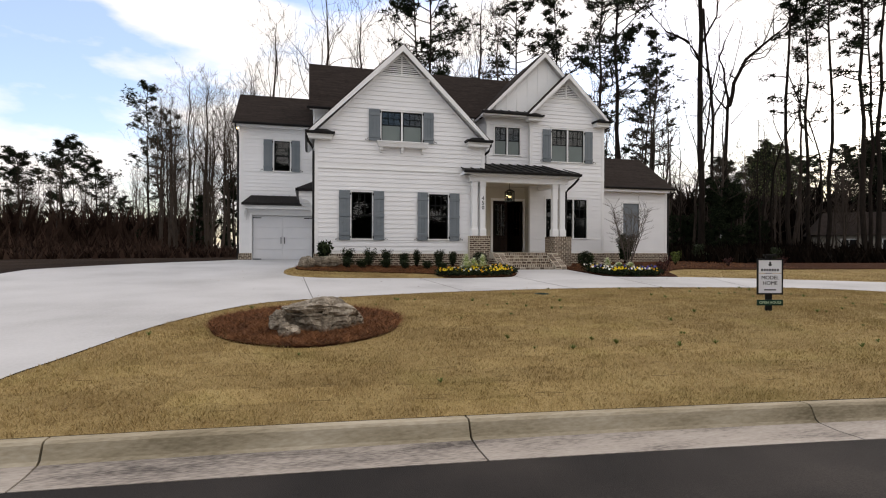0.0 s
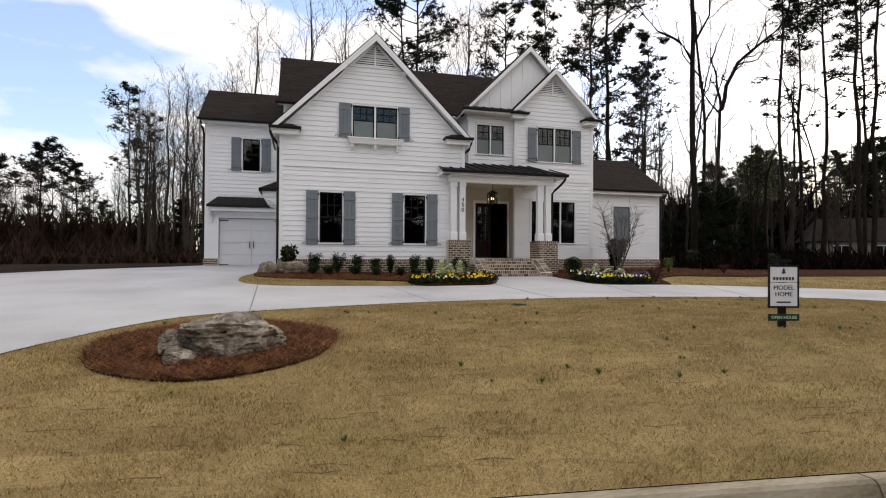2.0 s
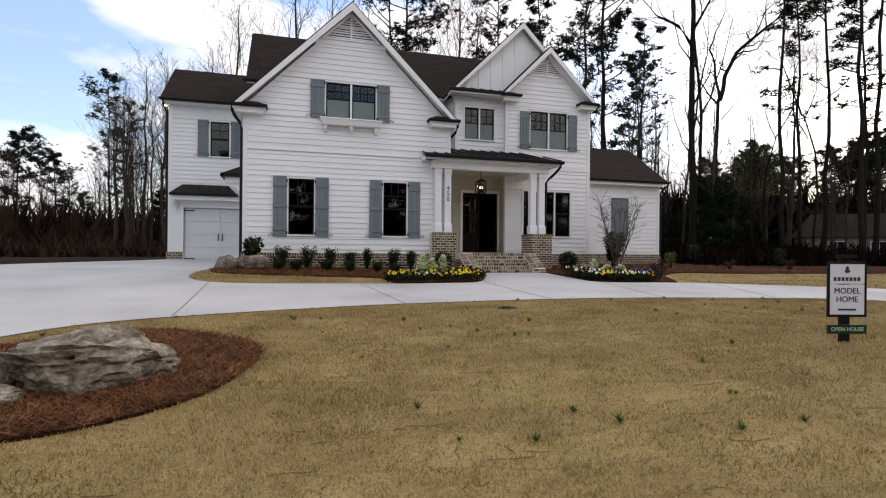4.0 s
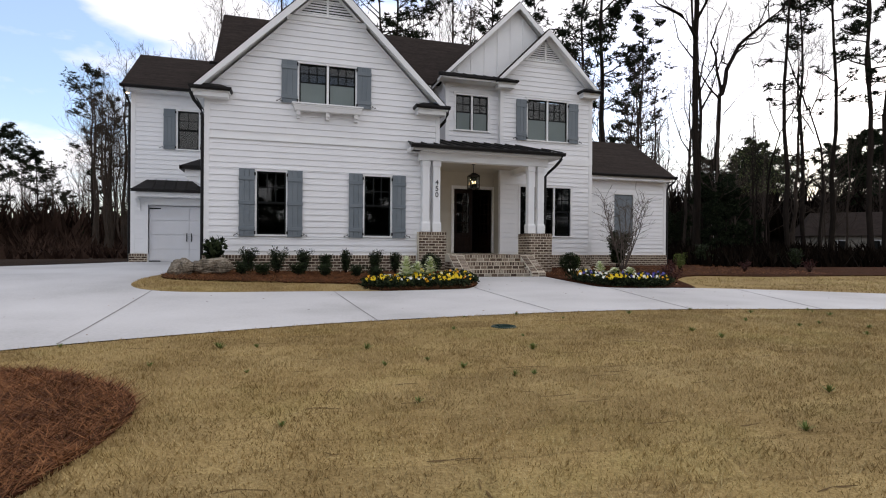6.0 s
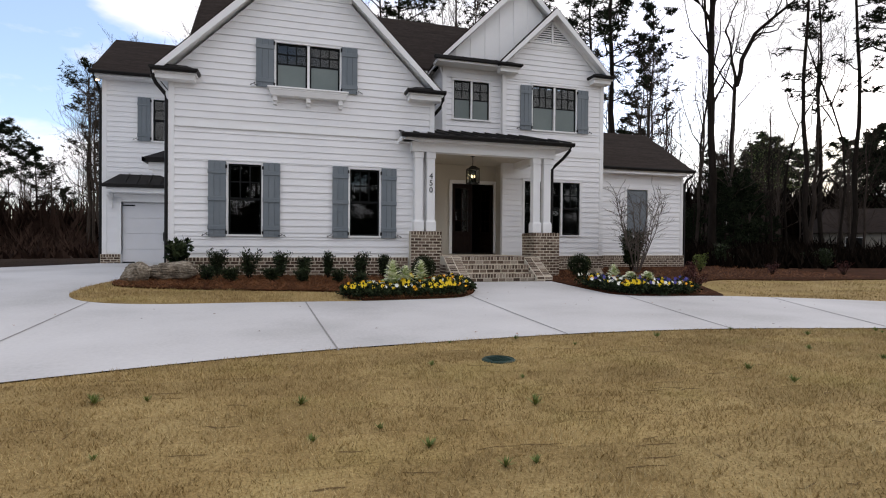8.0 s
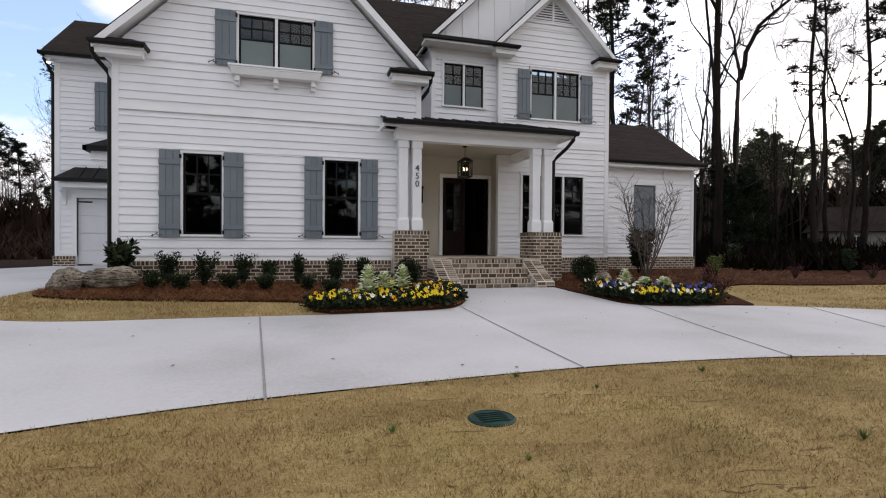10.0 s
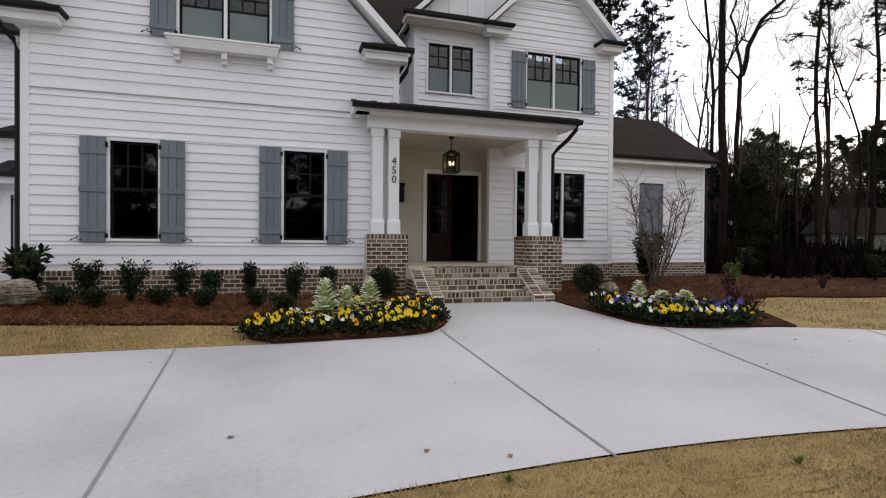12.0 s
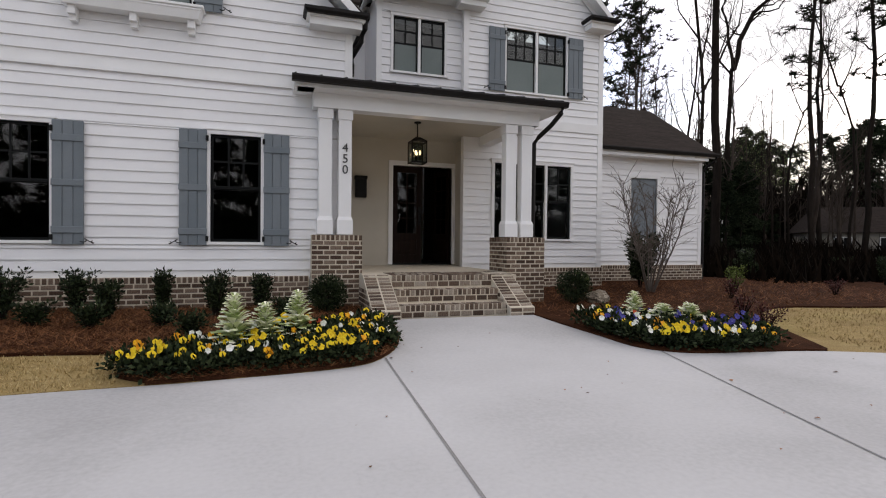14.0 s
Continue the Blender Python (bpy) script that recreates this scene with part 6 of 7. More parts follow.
# the tall dark trees beside the house, each with its own forks
special = {
    "A": forked_tree("tall straight dark leafless hardwood beside the house", 0.23, [(0, -0.3), (-0.1, 5), (-0.15, 10), (-0.05, 14), (-0.25, 19), (-0.1, 25)],
                     [([(-0.1, 14.2), (-1.2, 15.6), (-2.6, 16.4), (-4.2, 18.4)], 0.1, 8), ([(0, 15.6), (0.9, 17.4), (1.3, 20)], 0.09, 6), ([(-0.1, 10.2), (0.9, 12.4), (1.3, 14.6)], 0.06, 4), ([(-0.2, 18.6), (-1.4, 21), (-1.8, 25)], 0.09, 6)], 3),
    "B": forked_tree("tall leafless tree with a wide crooked fork", 0.27, [(0, -0.3), (0.1, 4), (0.0, 9), (0.15, 14.3)],
                     [([(0.15, 14.1), (0.6, 16.3), (1.9, 18.6), (3.6, 20.1), (5.4, 21.6), (6.4, 23.1), (6.9, 26)], 0.2, 14), ([(0.1, 14.0), (-0.2, 16), (-0.1, 17.4), (-0.7, 18.7), (-0.3, 20.2), (0.6, 22)], 0.13, 8), ([(0.1, 13.6), (-0.8, 14.6), (-1.7, 16.4), (-2.0, 18.4)], 0.09, 6), ([(0.3, 12.4), (1.8, 14.2), (4.2, 16.0)], 0.05, 5)], 4),
    "C": forked_tree("tall leafless tree with steep limbs", 0.22, [(0, -0.3), (-0.15, 8), (-0.15, 16), (-0.9, 22), (-1.3, 29)],
                     [([(-0.2, 16), (1.0, 18), (2.2, 22), (3.2, 27)], 0.11, 8), ([(-0.15, 14.4), (-1.2, 17), (-1.5, 20.5)], 0.09, 6), ([(-0.8, 21.4), (-2.6, 24), (-3.6, 28)], 0.1, 8), ([(-0.4, 19), (0.6, 23), (0.5, 28)], 0.1, 8)], 6),
    "G": forked_tree("slender crooked leafless tree leaning among the pines", 0.1, [(0, -0.3), (0.15, 5), (-0.2, 8.5), (-0.9, 11.5)],
                     [([(-0.9, 11.4), (-1.9, 13.2), (-2.8, 15.2), (-3.0, 17)], 0.07, 7), ([(-0.4, 9.6), (-1.8, 11.2), (-2.0, 14), (-1.2, 16)], 0.05, 6), ([(-0.8, 11), (0.0, 13.4), (-0.2, 16)], 0.05, 6)], 8),
}
plant_all(special, [("A", 27.2, 33.5, 1.0, -15), ("B", 37.9, 42.8, 1.0, -15), ("C", 46.0, 53.4, 1.0, -15), ("G", 41.0, 36.0, 1.0, -15), ("G", 39.3, 39.0, 0.9, 150), ("C", 50.0, 60.0, 0.8, 140)])

DECID = "leafless hardwood tree standing in the wood"
bare = {
    "d": bare_tree("bare_tree", DECID, 20, 0.18, 4, 0.34, 20, PALE_BARK, 0.4),
    "e": bare_tree("bare_tree", DECID, 18, 0.16, 5, 0.3, 18, PALE_BARK, 0.44, 0.03),
    "f": bare_tree("bare_tree", DECID, 15, 0.14, 6, 0.26, 18, PALE_BARK, 0.42),
    "g": bare_tree("bare_tree", "thin leafless sapling at the edge of the wood", 11, 0.07, 7, 0.35, 14, BARK, 0.22, 0.02, (4, 3)),
}
wood = random.Random(31)
places = [("d", -3.3, 55, 1.13, 0), ("e", 2.4, 55, 1.5, 140), ("d", 5.2, 57, 1.3, 220), ("d", 17.6, 54, 1.36, 300), ("e", 19.6, 56, 1.45, 40), ("f", 14.4, 57, 1.6, 40), ("d", 8.4, 58, 1.25, 75),
          ("d", -12.5, 62, 0.92, 30), ("e", -10.6, 61, 1.02, 80), ("d", -9.4, 63, 0.86, 120), ("f", -14.2, 64, 0.95, 10), ("e", -8.2, 60, 0.9, 200), ("d", -11.4, 67, 0.98, 250), ("f", -7.0, 58, 1.1, 310), ("e", -13.3, 60, 0.84, 170),
          ("d", -5.6, 57, 0.9, 250), ("f", -16.2, 70, 0.95, 100), ("d", -6.2, 62, 0.95, 60)]
for i in range(15):
    places.append((wood.choice("def"), wood.uniform(-18, -6.5), wood.uniform(60, 76), wood.uniform(0.7, 0.95), wood.uniform(0, 360)))
for i in range(40):
    x = wood.uniform(-52, -14)
    places.append((wood.choice("def"), x, wood.uniform(84, 108), wood.uniform(0.62, 0.84) * (0.72 + 0.28 * min(1, (x + 50) / 30)), wood.uniform(0, 360)))
for i in range(34):
    places.append((wood.choice("gggef"), wood.uniform(23, 46), wood.uniform(37, 56), wood.uniform(0.7, 1.1), wood.uniform(0, 360)))
for i in range(14):
    places.append((wood.choice("def"), wood.uniform(44, 80), wood.uniform(50, 66), wood.uniform(0.6, 0.9), wood.uniform(0, 360)))
# unseen trees added behind the camera for the window glass to mirror
for i in range(10):
    places.append((wood.choice("de"), wood.uniform(-30, 40), wood.uniform(-34, -18), wood.uniform(0.6, 0.9), wood.uniform(0, 360)))
plant_all(bare, places)

pines = {
    "p": pine_tree("pine_tree", "tall pine with a high open crown", 27, 0.22, 21, 0.5, 27, 0.17, 0.38, 6, 6, 9, 7),
    "q": pine_tree("pine_tree", "tall pine with an uneven crown", 26, 0.2, 22, 0.42, 25, 0.16, 0.38, 6, 6, 9, 5),
    "t": pine_tree("pine_tree", "tall slender pine with a bare trunk and small crown", 27, 0.2, 27, 0.7, 20, 0.12, 0.34, 5, 6, 9, 6),
    "r": pine_tree("pine_tree", "pine with a broad rounded dark crown", 17, 0.22, 23, 0.3, 34, 0.26, 0.5, 6, 6, 9, 4),
    "s": pine_tree("pine_tree", "dense dark evergreen at the edge of the wood", 11, 0.18, 24, 0.06, 44, 0.24, 0.5, 5, 5, 6),
}
pine_spots = ([("p", 24.3, 39.5, 1.0, 0), ("q", 35.7, 50.4, 0.93, 40), ("p", 31.6, 55, 1.2, 140), ("q", 27.2, 56, 1.12, 90), ("p", 12.2, 55, 1.16, 60), ("q", 10.4, 52, 1.05, 200), ("q", 38.6, 56, 0.84, 10), ("p", 23.6, 60, 1.1, 250),
                  ("t", 39.2, 37.4, 1.0, 30), ("t", 40.2, 34.5, 0.93, 200), ("t", 41.7, 33.0, 1.05, 100), ("t", 43.6, 33.2, 1.0, 310), ("t", 49, 44, 1.05, 80), ("t", 52, 40, 1.0, 150),
                  ("p", -23.7, 90, 0.93, 0), ("q", -22.2, 92, 0.84, 60), ("r", -39.3, 100, 1.04, 0), ("r", -34.4, 101, 0.88, 160), ("r", -44.6, 99, 0.9, 220), ("r", -29.6, 98, 0.5, 90), ("s", -9.0, 66, 0.75, 0), ("s", -13.0, 70, 0.6, 40),
                  ("s", 30.5, 42, 0.42, 60), ("s", 24.0, 32.6, 0.26, 0), ("s", 33.5, 38, 0.34, 30), ("s", 27.8, 32.5, 0.3, 50), ("s", 33.5, 37.5, 0.5, 80), ("s", 35.4, 39.0, 0.55, 130), ("s", 37.0, 41.0, 0.6, 190), ("s", 34.6, 41.0, 0.6, 240), ("s", 31.6, 37.0, 0.42, 300)]
          + [("r", 2 + d * math.sin(radians(a)), 6 + d * math.cos(radians(a)), wood.uniform(0.95, 1.2), wood.uniform(0, 360)) for a, d in ((wood.uniform(42, 60), wood.uniform(104, 116)) for _ in range(15))]
          + [("s", wood.uniform(30, 54), wood.uniform(40, 56), wood.uniform(0.25, 0.55), wood.uniform(0, 360)) for _ in range(32)]
          + [("s", wood.uniform(-48, -14), wood.uniform(80, 92), wood.uniform(0.2, 0.36), wood.uniform(0, 360)) for _ in range(8)]
          # two unseen rows behind the camera, added to darken what the windows mirror
          + [("s", -40 + 3.4 * i, wood.uniform(-28, -20), wood.uniform(0.9, 1.2), wood.uniform(0, 360)) for i in range(25)]
          + [("s", -38 + 5.2 * i, wood.uniform(-38, -32), wood.uniform(1.3, 1.6), wood.uniform(0, 360)) for i in range(15)])
# a clear view is left through to the neighbouring house
plant_all(pines, [p for p in pine_spots if not (p[0] in "s" and p[1] > 20 and 1.12 < (p[1] - 2) / (p[2] - 6) < 1.75 and p[2] < 58)])

# a young tree coming into leaf
spring = bare_tree("spring_tree", "young tree with fresh pale yellow-green leaves in the wood", 15.5, 0.12, 41, 0.4, 20, BARK, 0.24)
V, F = [], []
r_ = random.Random(5)
for i in range(2600):
    a, g = r_.uniform(0, 6.28), r_.uniform(0.45, 1.02)
    rr = 3.4 * math.sqrt(r_.random()) * (1.25 - 0.8 * abs(g - 0.62) / 0.4)
    c = Vector((rr * math.cos(a), rr * math.sin(a), 15.5 * g))
    e = Vector((r_.gauss(0, 1), r_.gauss(0, 1), r_.gauss(0, 1))).normalized() * 0.07
    s = e.orthogonal() * 0.5
    j = len(V)
    V += [tuple(c - e), tuple(c + s), tuple(c + e), tuple(c - s)]
    F.append((j, j + 1, j + 2, j + 3))
link_mesh("leaves", V, F, BRIGHT_LEAF, spring)
spring.matrix_basis = pose(50.3, 50.6, 0.3)


def far_wood():
    """Small far trees and brush that close the horizon, too many to count."""
    r = random.Random(9)
    V, F = [], []
    for i in range(280):
        a = r.uniform(-62, 70) if i % 5 else r.uniform(-180, 180)
        dist = r.uniform(100, 135) if a < 0 else r.uniform(80, 115)
        x, y = 5 + dist * math.sin(radians(a)), 5 + dist * math.cos(radians(a))
        h = r.uniform(9, 15) * (0.85 if a < -26 else 1.0)
        z0 = ground_z(x, y) - 0.2
        top = Vector((x + r.uniform(-0.6, 0.6), y, z0 + h))
        stem_into(V, F, [(x, y, z0), Vector((x, y, z0)).lerp(top, 0.5), top], [0.14, 0.09, 0.02], 4)
        for _ in range(18):
            f = r.uniform(0.2, 0.95)
            p = Vector((x, y, z0)).lerp(top, f)
            d = Vector((r.uniform(-1, 1), r.uniform(-1, 1), r.uniform(0.4, 1.5))).normalized()
            L = h * 0.3 * (1.2 - f)
            q = p + d * L
            stem_into(V, F, [p, q], [0.04, 0.014], 3)
            for _ in range(6):
                e = (d + Vector((r.uniform(-1, 1), r.uniform(-1, 1), r.uniform(-0.3, 0.9)))).normalized()
                s = p.lerp(q, r.uniform(0.3, 1))
                stem_into(V, F, [s, s + e * L * r.uniform(0.3, 0.6)], [0.022, 0.01], 3)
    tagged(link_mesh("far_woods", V, F, PALE_BARK), "leafless grey-brown woods closing the horizon", "woods", "", "stuff")
    V, F, LV, LF, BV, BF = [], [], [], [], [], []
    for i in range(62000):
        if i % 5 == 4:
            # unseen thickets added across the street, behind the walk, to darken window reflections
            tv, tf, x, y = BV, BF, r.uniform(-60, 60), r.uniform(-46, -26)
            h, w = r.uniform(1.5, 7.0), r.uniform(0.1, 0.4)
        else:
            a = r.uniform(-62, 72)
            if -14 < a < 26:
                a = r.uniform(28, 72)
            dist = 34 + 78 * r.random() ** 1.2 if a < 0 else 19 + 52 * r.random() ** 0.8
            x, y = 5 + dist * math.sin(radians(a)), 5 + dist * math.cos(radians(a))
            if a > 0 and (x < 18.5 or y < 22.6):
                continue
            if 49 < a < 58 and dist > 36 and r.random() < 0.8:
                continue
            h = (0.4 + 5.6 * r.random() ** 1.8 * (0.55 + 0.45 * math.sin(a * 1.3) * math.sin(a * 0.47 + 1)) * min(1, max(0.06, (dist - 40) / 50))) if a < 0 else r.uniform(0.4, 1.0) + r.random() ** 2 * max(0.0, dist - 24) * 0.04
            w = r.uniform(0.05, 0.22) if a < 0 else r.uniform(0.03, 0.12)
            if a > 0 and i % 3 == 0:
                # the far wood beyond the neighbouring house
                dist = r.uniform(100, 128)
                x, y = 5 + dist * math.sin(radians(a)), 5 + dist * math.cos(radians(a))
                h, w = r.uniform(4.0, 14.0), r.uniform(0.3, 0.9)
            if a < 0 and dist > 88:
                h, w = r.uniform(2.0, 7.5), r.uniform(0.3, 0.7)
            tv, tf = (LV, LF) if a < 0 else (V, F)
        z0 = ground_z(x, y) - 0.1
        d = Vector((r.uniform(-0.6, 0.6), r.uniform(-0.6, 0.6), 1)) * h
        b = r.uniform(0, 3.14)
        j = len(tv)
        tv += [(x - w * math.cos(b), y - w * math.sin(b), z0 + h * 0.1), (x + w * math.cos(b), y + w * math.sin(b), z0), (x + d.x, y + d.y, z0 + d.z)]
        tf.append((j, j + 1, j + 2))
    tagged(link_mesh("underbrush", V, F, BRUSH), "dense underbrush under the tall trees, deep shade put into its colour", "underbrush", "", "stuff")
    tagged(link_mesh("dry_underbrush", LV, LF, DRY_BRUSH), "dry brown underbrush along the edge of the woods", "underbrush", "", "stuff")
    tagged(link_mesh("street_thicket", BV, BF, BRUSH), "unseen dark thicket added behind the camera to darken window reflections", "underbrush", "", "stuff")


far_wood()


# neighbouring house among the trees
nb = empty("neighbour_house", "low tan house with a dark roof beyond the trees", "house")
bm = bmesh.new()
box(bm, 0, 16, 0, 8, -0.3, 2.7)
part("wall", bm, FAR_WALL, nb)
bm = bmesh.new()
hexa(bm, [(-0.5, -0.6, 2.6), (16.5, -0.6, 2.6), (16.5, 8.6, 2.6), (-0.5, 8.6, 2.6)], [(1.0, 3.8, 5.2), (15.0, 3.8, 5.2), (15.0, 4.2, 5.2), (1.0, 4.2, 5.2)])
part("roof", bm, SHINGLE, nb)
for x in (2.0, 5.5, 9.5, 12.5):
    bm = bmesh.new()
    box(bm, x - 0.08, x + 1.38, -0.05, -0.001, 0.72, 2.18)
    w = part("window", bm, TRIM, nb)
    for k in (0, 1):
        bm = bmesh.new()
        box(bm, x + 0.68 * k, x + 0.62 + 0.68 * k, -0.07, -0.052, 0.8, 2.1)
        part("pane", bm, BLACK, w)
nb.matrix_basis = pose(69.5, 60, -0.2, 0, 0, -42) @ Matrix.Scale(1.3, 4)


# a pale post among the dark trunks
bm = bmesh.new()
box(bm, -0.1, 0.1, -0.1, 0.1, -0.3, 2.85, 0.02)
hexa(bm, [(-0.13, -0.13, 2.86), (0.13, -0.13, 2.86), (0.13, 0.13, 2.86), (-0.13, 0.13, 2.86)], [(-0.03, -0.03, 2.98), (0.03, -0.03, 2.98), (0.03, 0.03, 2.98), (-0.03, 0.03, 2.98)])
post = tagged(part("wooden_post", bm, PIPE), "pale painted post standing among dark trees", "post")
post.matrix_basis = pose(38.3, 43.8, ground_z(38.3, 43.8), 0, 0, 10)


# ---- grass, needles and weeds ----
def patchy(x, y, cell, seed):
    """Soft random patches between 0 and 1 over the plan."""
    table = np.random.RandomState(seed).uniform(0, 1, (128, 128))
    fx, fy = x / cell, y / cell
    ix, iy = np.floor(fx).astype(int), np.floor(fy).astype(int)
    tx, ty = fx - ix, fy - iy
    tx, ty = tx * tx * (3 - 2 * tx), ty * ty * (3 - 2 * ty)
    at = lambda a, b: table[a % 128, b % 128]
    return (at(ix, iy) * (1 - tx) + at(ix + 1, iy) * tx) * (1 - ty) + (at(ix, iy + 1) * (1 - tx) + at(ix + 1, iy + 1) * tx) * ty


def blades(name, poly, count, h, w, mat, label, lift=0.0, flat=False, seed=1, bare_lines=()):
    r = np.random.RandomState(seed)
    xs, ys = np.array([p[0] for p in poly]), np.array([p[1] for p in poly])
    pts = np.stack([r.uniform(xs.min(), xs.max(), count * 3), r.uniform(ys.min(), ys.max(), count * 3)], 1)
    keep = np.zeros(len(pts), bool)
    j = len(poly) - 1
    for i in range(len(poly)):
        cross = (ys[i] > pts[:, 1]) != (ys[j] > pts[:, 1])
        with np.errstate(divide="ignore", invalid="ignore"):
            lim = (xs[j] - xs[i]) * (pts[:, 1] - ys[i]) / (ys[j] - ys[i] + 1e-12) + xs[i]
        keep ^= cross & (pts[:, 0] < lim)
        j = i
    pts = pts[keep][:count]
    if bare_lines:
        away = np.ones(len(pts), bool)
        for x0, y0, x1, y1, half in bare_lines:
            dx, dy = x1 - x0, y1 - y0
            near = np.flatnonzero((np.abs(pts[:, 0] - (x0 + x1) / 2) < abs(dx) / 2 + 2 * half) & (np.abs(pts[:, 1] - (y0 + y1) / 2) < abs(dy) / 2 + 2 * half))
            qx, qy = pts[near, 0], pts[near, 1]
            k = np.clip(((qx - x0) * dx + (qy - y0) * dy) / (dx * dx + dy * dy), 0, 1)
            off = np.hypot(qx - x0 - k * dx, qy - y0 - k * dy)
            if half < 0.1:
                off = off / ((0.4 + patchy(qx, qy, 0.05, 3)) * np.sin(np.pi * np.clip(k, 0.04, 0.96)))
            away[near] &= off > half
        pts = pts[away]
    n = len(pts)
    z = np.array([ground_z(float(a), float(b)) for a, b in pts]) + lift
    a = r.uniform(0, 2 * np.pi, n)
    hh = h * r.uniform(0.5, 1.3, n)
    if not flat:
        hh *= 0.15 + 1.15 * patchy(pts[:, 0], pts[:, 1] * 1.6, 0.1, 1) + 0.6 * patchy(pts[:, 0], pts[:, 1], 0.4, 2)
    ux, uy = np.cos(a) * w / 2, np.sin(a) * w / 2
    b = r.uniform(0, 2 * np.pi, n)
    tilt = r.uniform(0.3, 1.2, n) if not flat else r.uniform(1.2, 7, n)
    lean = hh * tilt / np.sqrt(1 + tilt * tilt)
    up = hh / np.sqrt(1 + tilt * tilt)
    co = np.empty((n, 3, 3))
    co[:, 0] = np.stack([pts[:, 0] - ux, pts[:, 1] - uy, z - 0.003], 1)
    co[:, 1] = np.stack([pts[:, 0] + ux, pts[:, 1] + uy, z - 0.003], 1)
    co[:, 2] = np.stack([pts[:, 0] + lean * np.cos(b), pts[:, 1] + lean * np.sin(b), z + up + (0.004 if flat else 0)], 1)
    me = bpy.data.meshes.new(name)
    me.vertices.add(n * 3)
    me.loops.add(n * 3)
    me.polygons.add(n)
    me.vertices.foreach_set("co", co.reshape(-1))
    me.loops.foreach_set("vertex_index", np.arange(n * 3, dtype=np.int32))
    me.polygons.foreach_set("loop_start", np.arange(0, n * 3, 3, dtype=np.int32))
    me.update()
    me.validate()
    me.materials.append(mat)
    return tagged(new(name, me), label, "grass" if not flat else "pine straw", "", "stuff")


# gaps between the rolls of turf, and short streaks imitating shadows of uneven turf
seams = []
seam_rng = random.Random(12)
for i in range(420):
    x, y = seam_rng.uniform(-2.6, 12.5), 5.7 + 0.43 * seam_rng.randint(0, 17) + seam_rng.gauss(0, 0.09)
    y -= 0.09 * (x - 2)
    L = seam_rng.uniform(0.05, 0.3)
    if seam_rng.random() < 0.16:
        x1, y1 = x + seam_rng.uniform(-0.08, 0.08), y + seam_rng.uniform(0.1, 0.22)
    else:
        x1, y1 = x + L, y - 0.12 * L + seam_rng.uniform(-0.03, 0.03)
    if inside(x, y, lawn_outline) and inside(x1, y1, lawn_outline) and ((x - MC[0]) / 2.3) ** 2 + ((y - MC[1]) / 1.9) ** 2 > 1:
        mx, my = x + (x1 - x) * seam_rng.uniform(0.35, 0.65), (y + y1) / 2 + seam_rng.uniform(-0.035, 0.035)
        seams += [(x, y, mx, my, seam_rng.uniform(0.006, 0.015)), (mx - 0.02, my, x1, y1, seam_rng.uniform(0.005, 0.013))]
seams.append((4.7, 12.25, 4.74, 12.25, 0.165))
blades("lawn_blades", lawn_outline, 520000, 0.03, 0.007, BLADE, "short dormant golden grass blades of the front lawn", 0.0, False, 2, seams)
blades("verge_blades", [p for p in island_edge if p[0] < 3.9] + [(-0.4, 19.2), (0.3, 18.66), (1.9, 18.5), (3.7, 18.35)], 9000, 0.045, 0.012, BLADE, "short dormant grass blades of the verge", 0.02, False, 3)
blades("side_blades", [(12.5, 16.6), (14.6, 15.3), (17.2, 13.3), (26, 11), (30, 18.6), (22, 18.9), (16.8, 19.05), (14.4, 19.4), (13.1, 18.6)], 26000, 0.045, 0.018, BLADE, "short dormant grass blades beyond the driveway", 0.0, False, 4)
blades("bed_needles", mulch_outline, 40000, 0.15, 0.009, NEEDLE, "loose pine straw over the planting bed", 0.055, True, 5)
blades("ring_needles", ring, 42000, 0.13, 0.008, NEEDLE, "loose pine straw round the boulder", 0.025, True, 6)
blades("side_needles", [(9.4, 21.0), (9.5, 18.6), (9.8, 17.2), (11.6, 16.95), (13.1, 18.8), (14.4, 19.6), (20, 19.3), (20, 24.3), (10.1, 23.2)], 9000, 0.17, 0.01, NEEDLE, "loose pine straw beside the house", 0.04, True, 7)
V, F = [], []
for x, y, x1, y1, half in seams[:-1]:
    n = 5
    base = len(V)
    sx, sy = -(y1 - y), x1 - x
    d = math.hypot(sx, sy)
    for k in range(n + 1):
        px, py = x + (x1 - x) * k / n, y + (y1 - y) * k / n
        w = half * 0.5 * math.sin(math.pi * (k + 0.3) / (n + 0.6)) * seam_rng.uniform(0.5, 1.2) / d
        z = ground_z(px, py) + 0.004
        V += [(px - sx * w, py - sy * w, z), (px + sx * w, py + sy * w, z + 0.003)]
    F += [(base + 2 * k, base + 2 * k + 2, base + 2 * k + 3, base + 2 * k + 1) for k in range(n)]
tagged(link_mesh("turf_gaps", V, F, GAP_SHADE), "dark gaps between rolls of laid turf and painted shadow streaks of uneven turf", "turf gap", "", "stuff")
weed = None
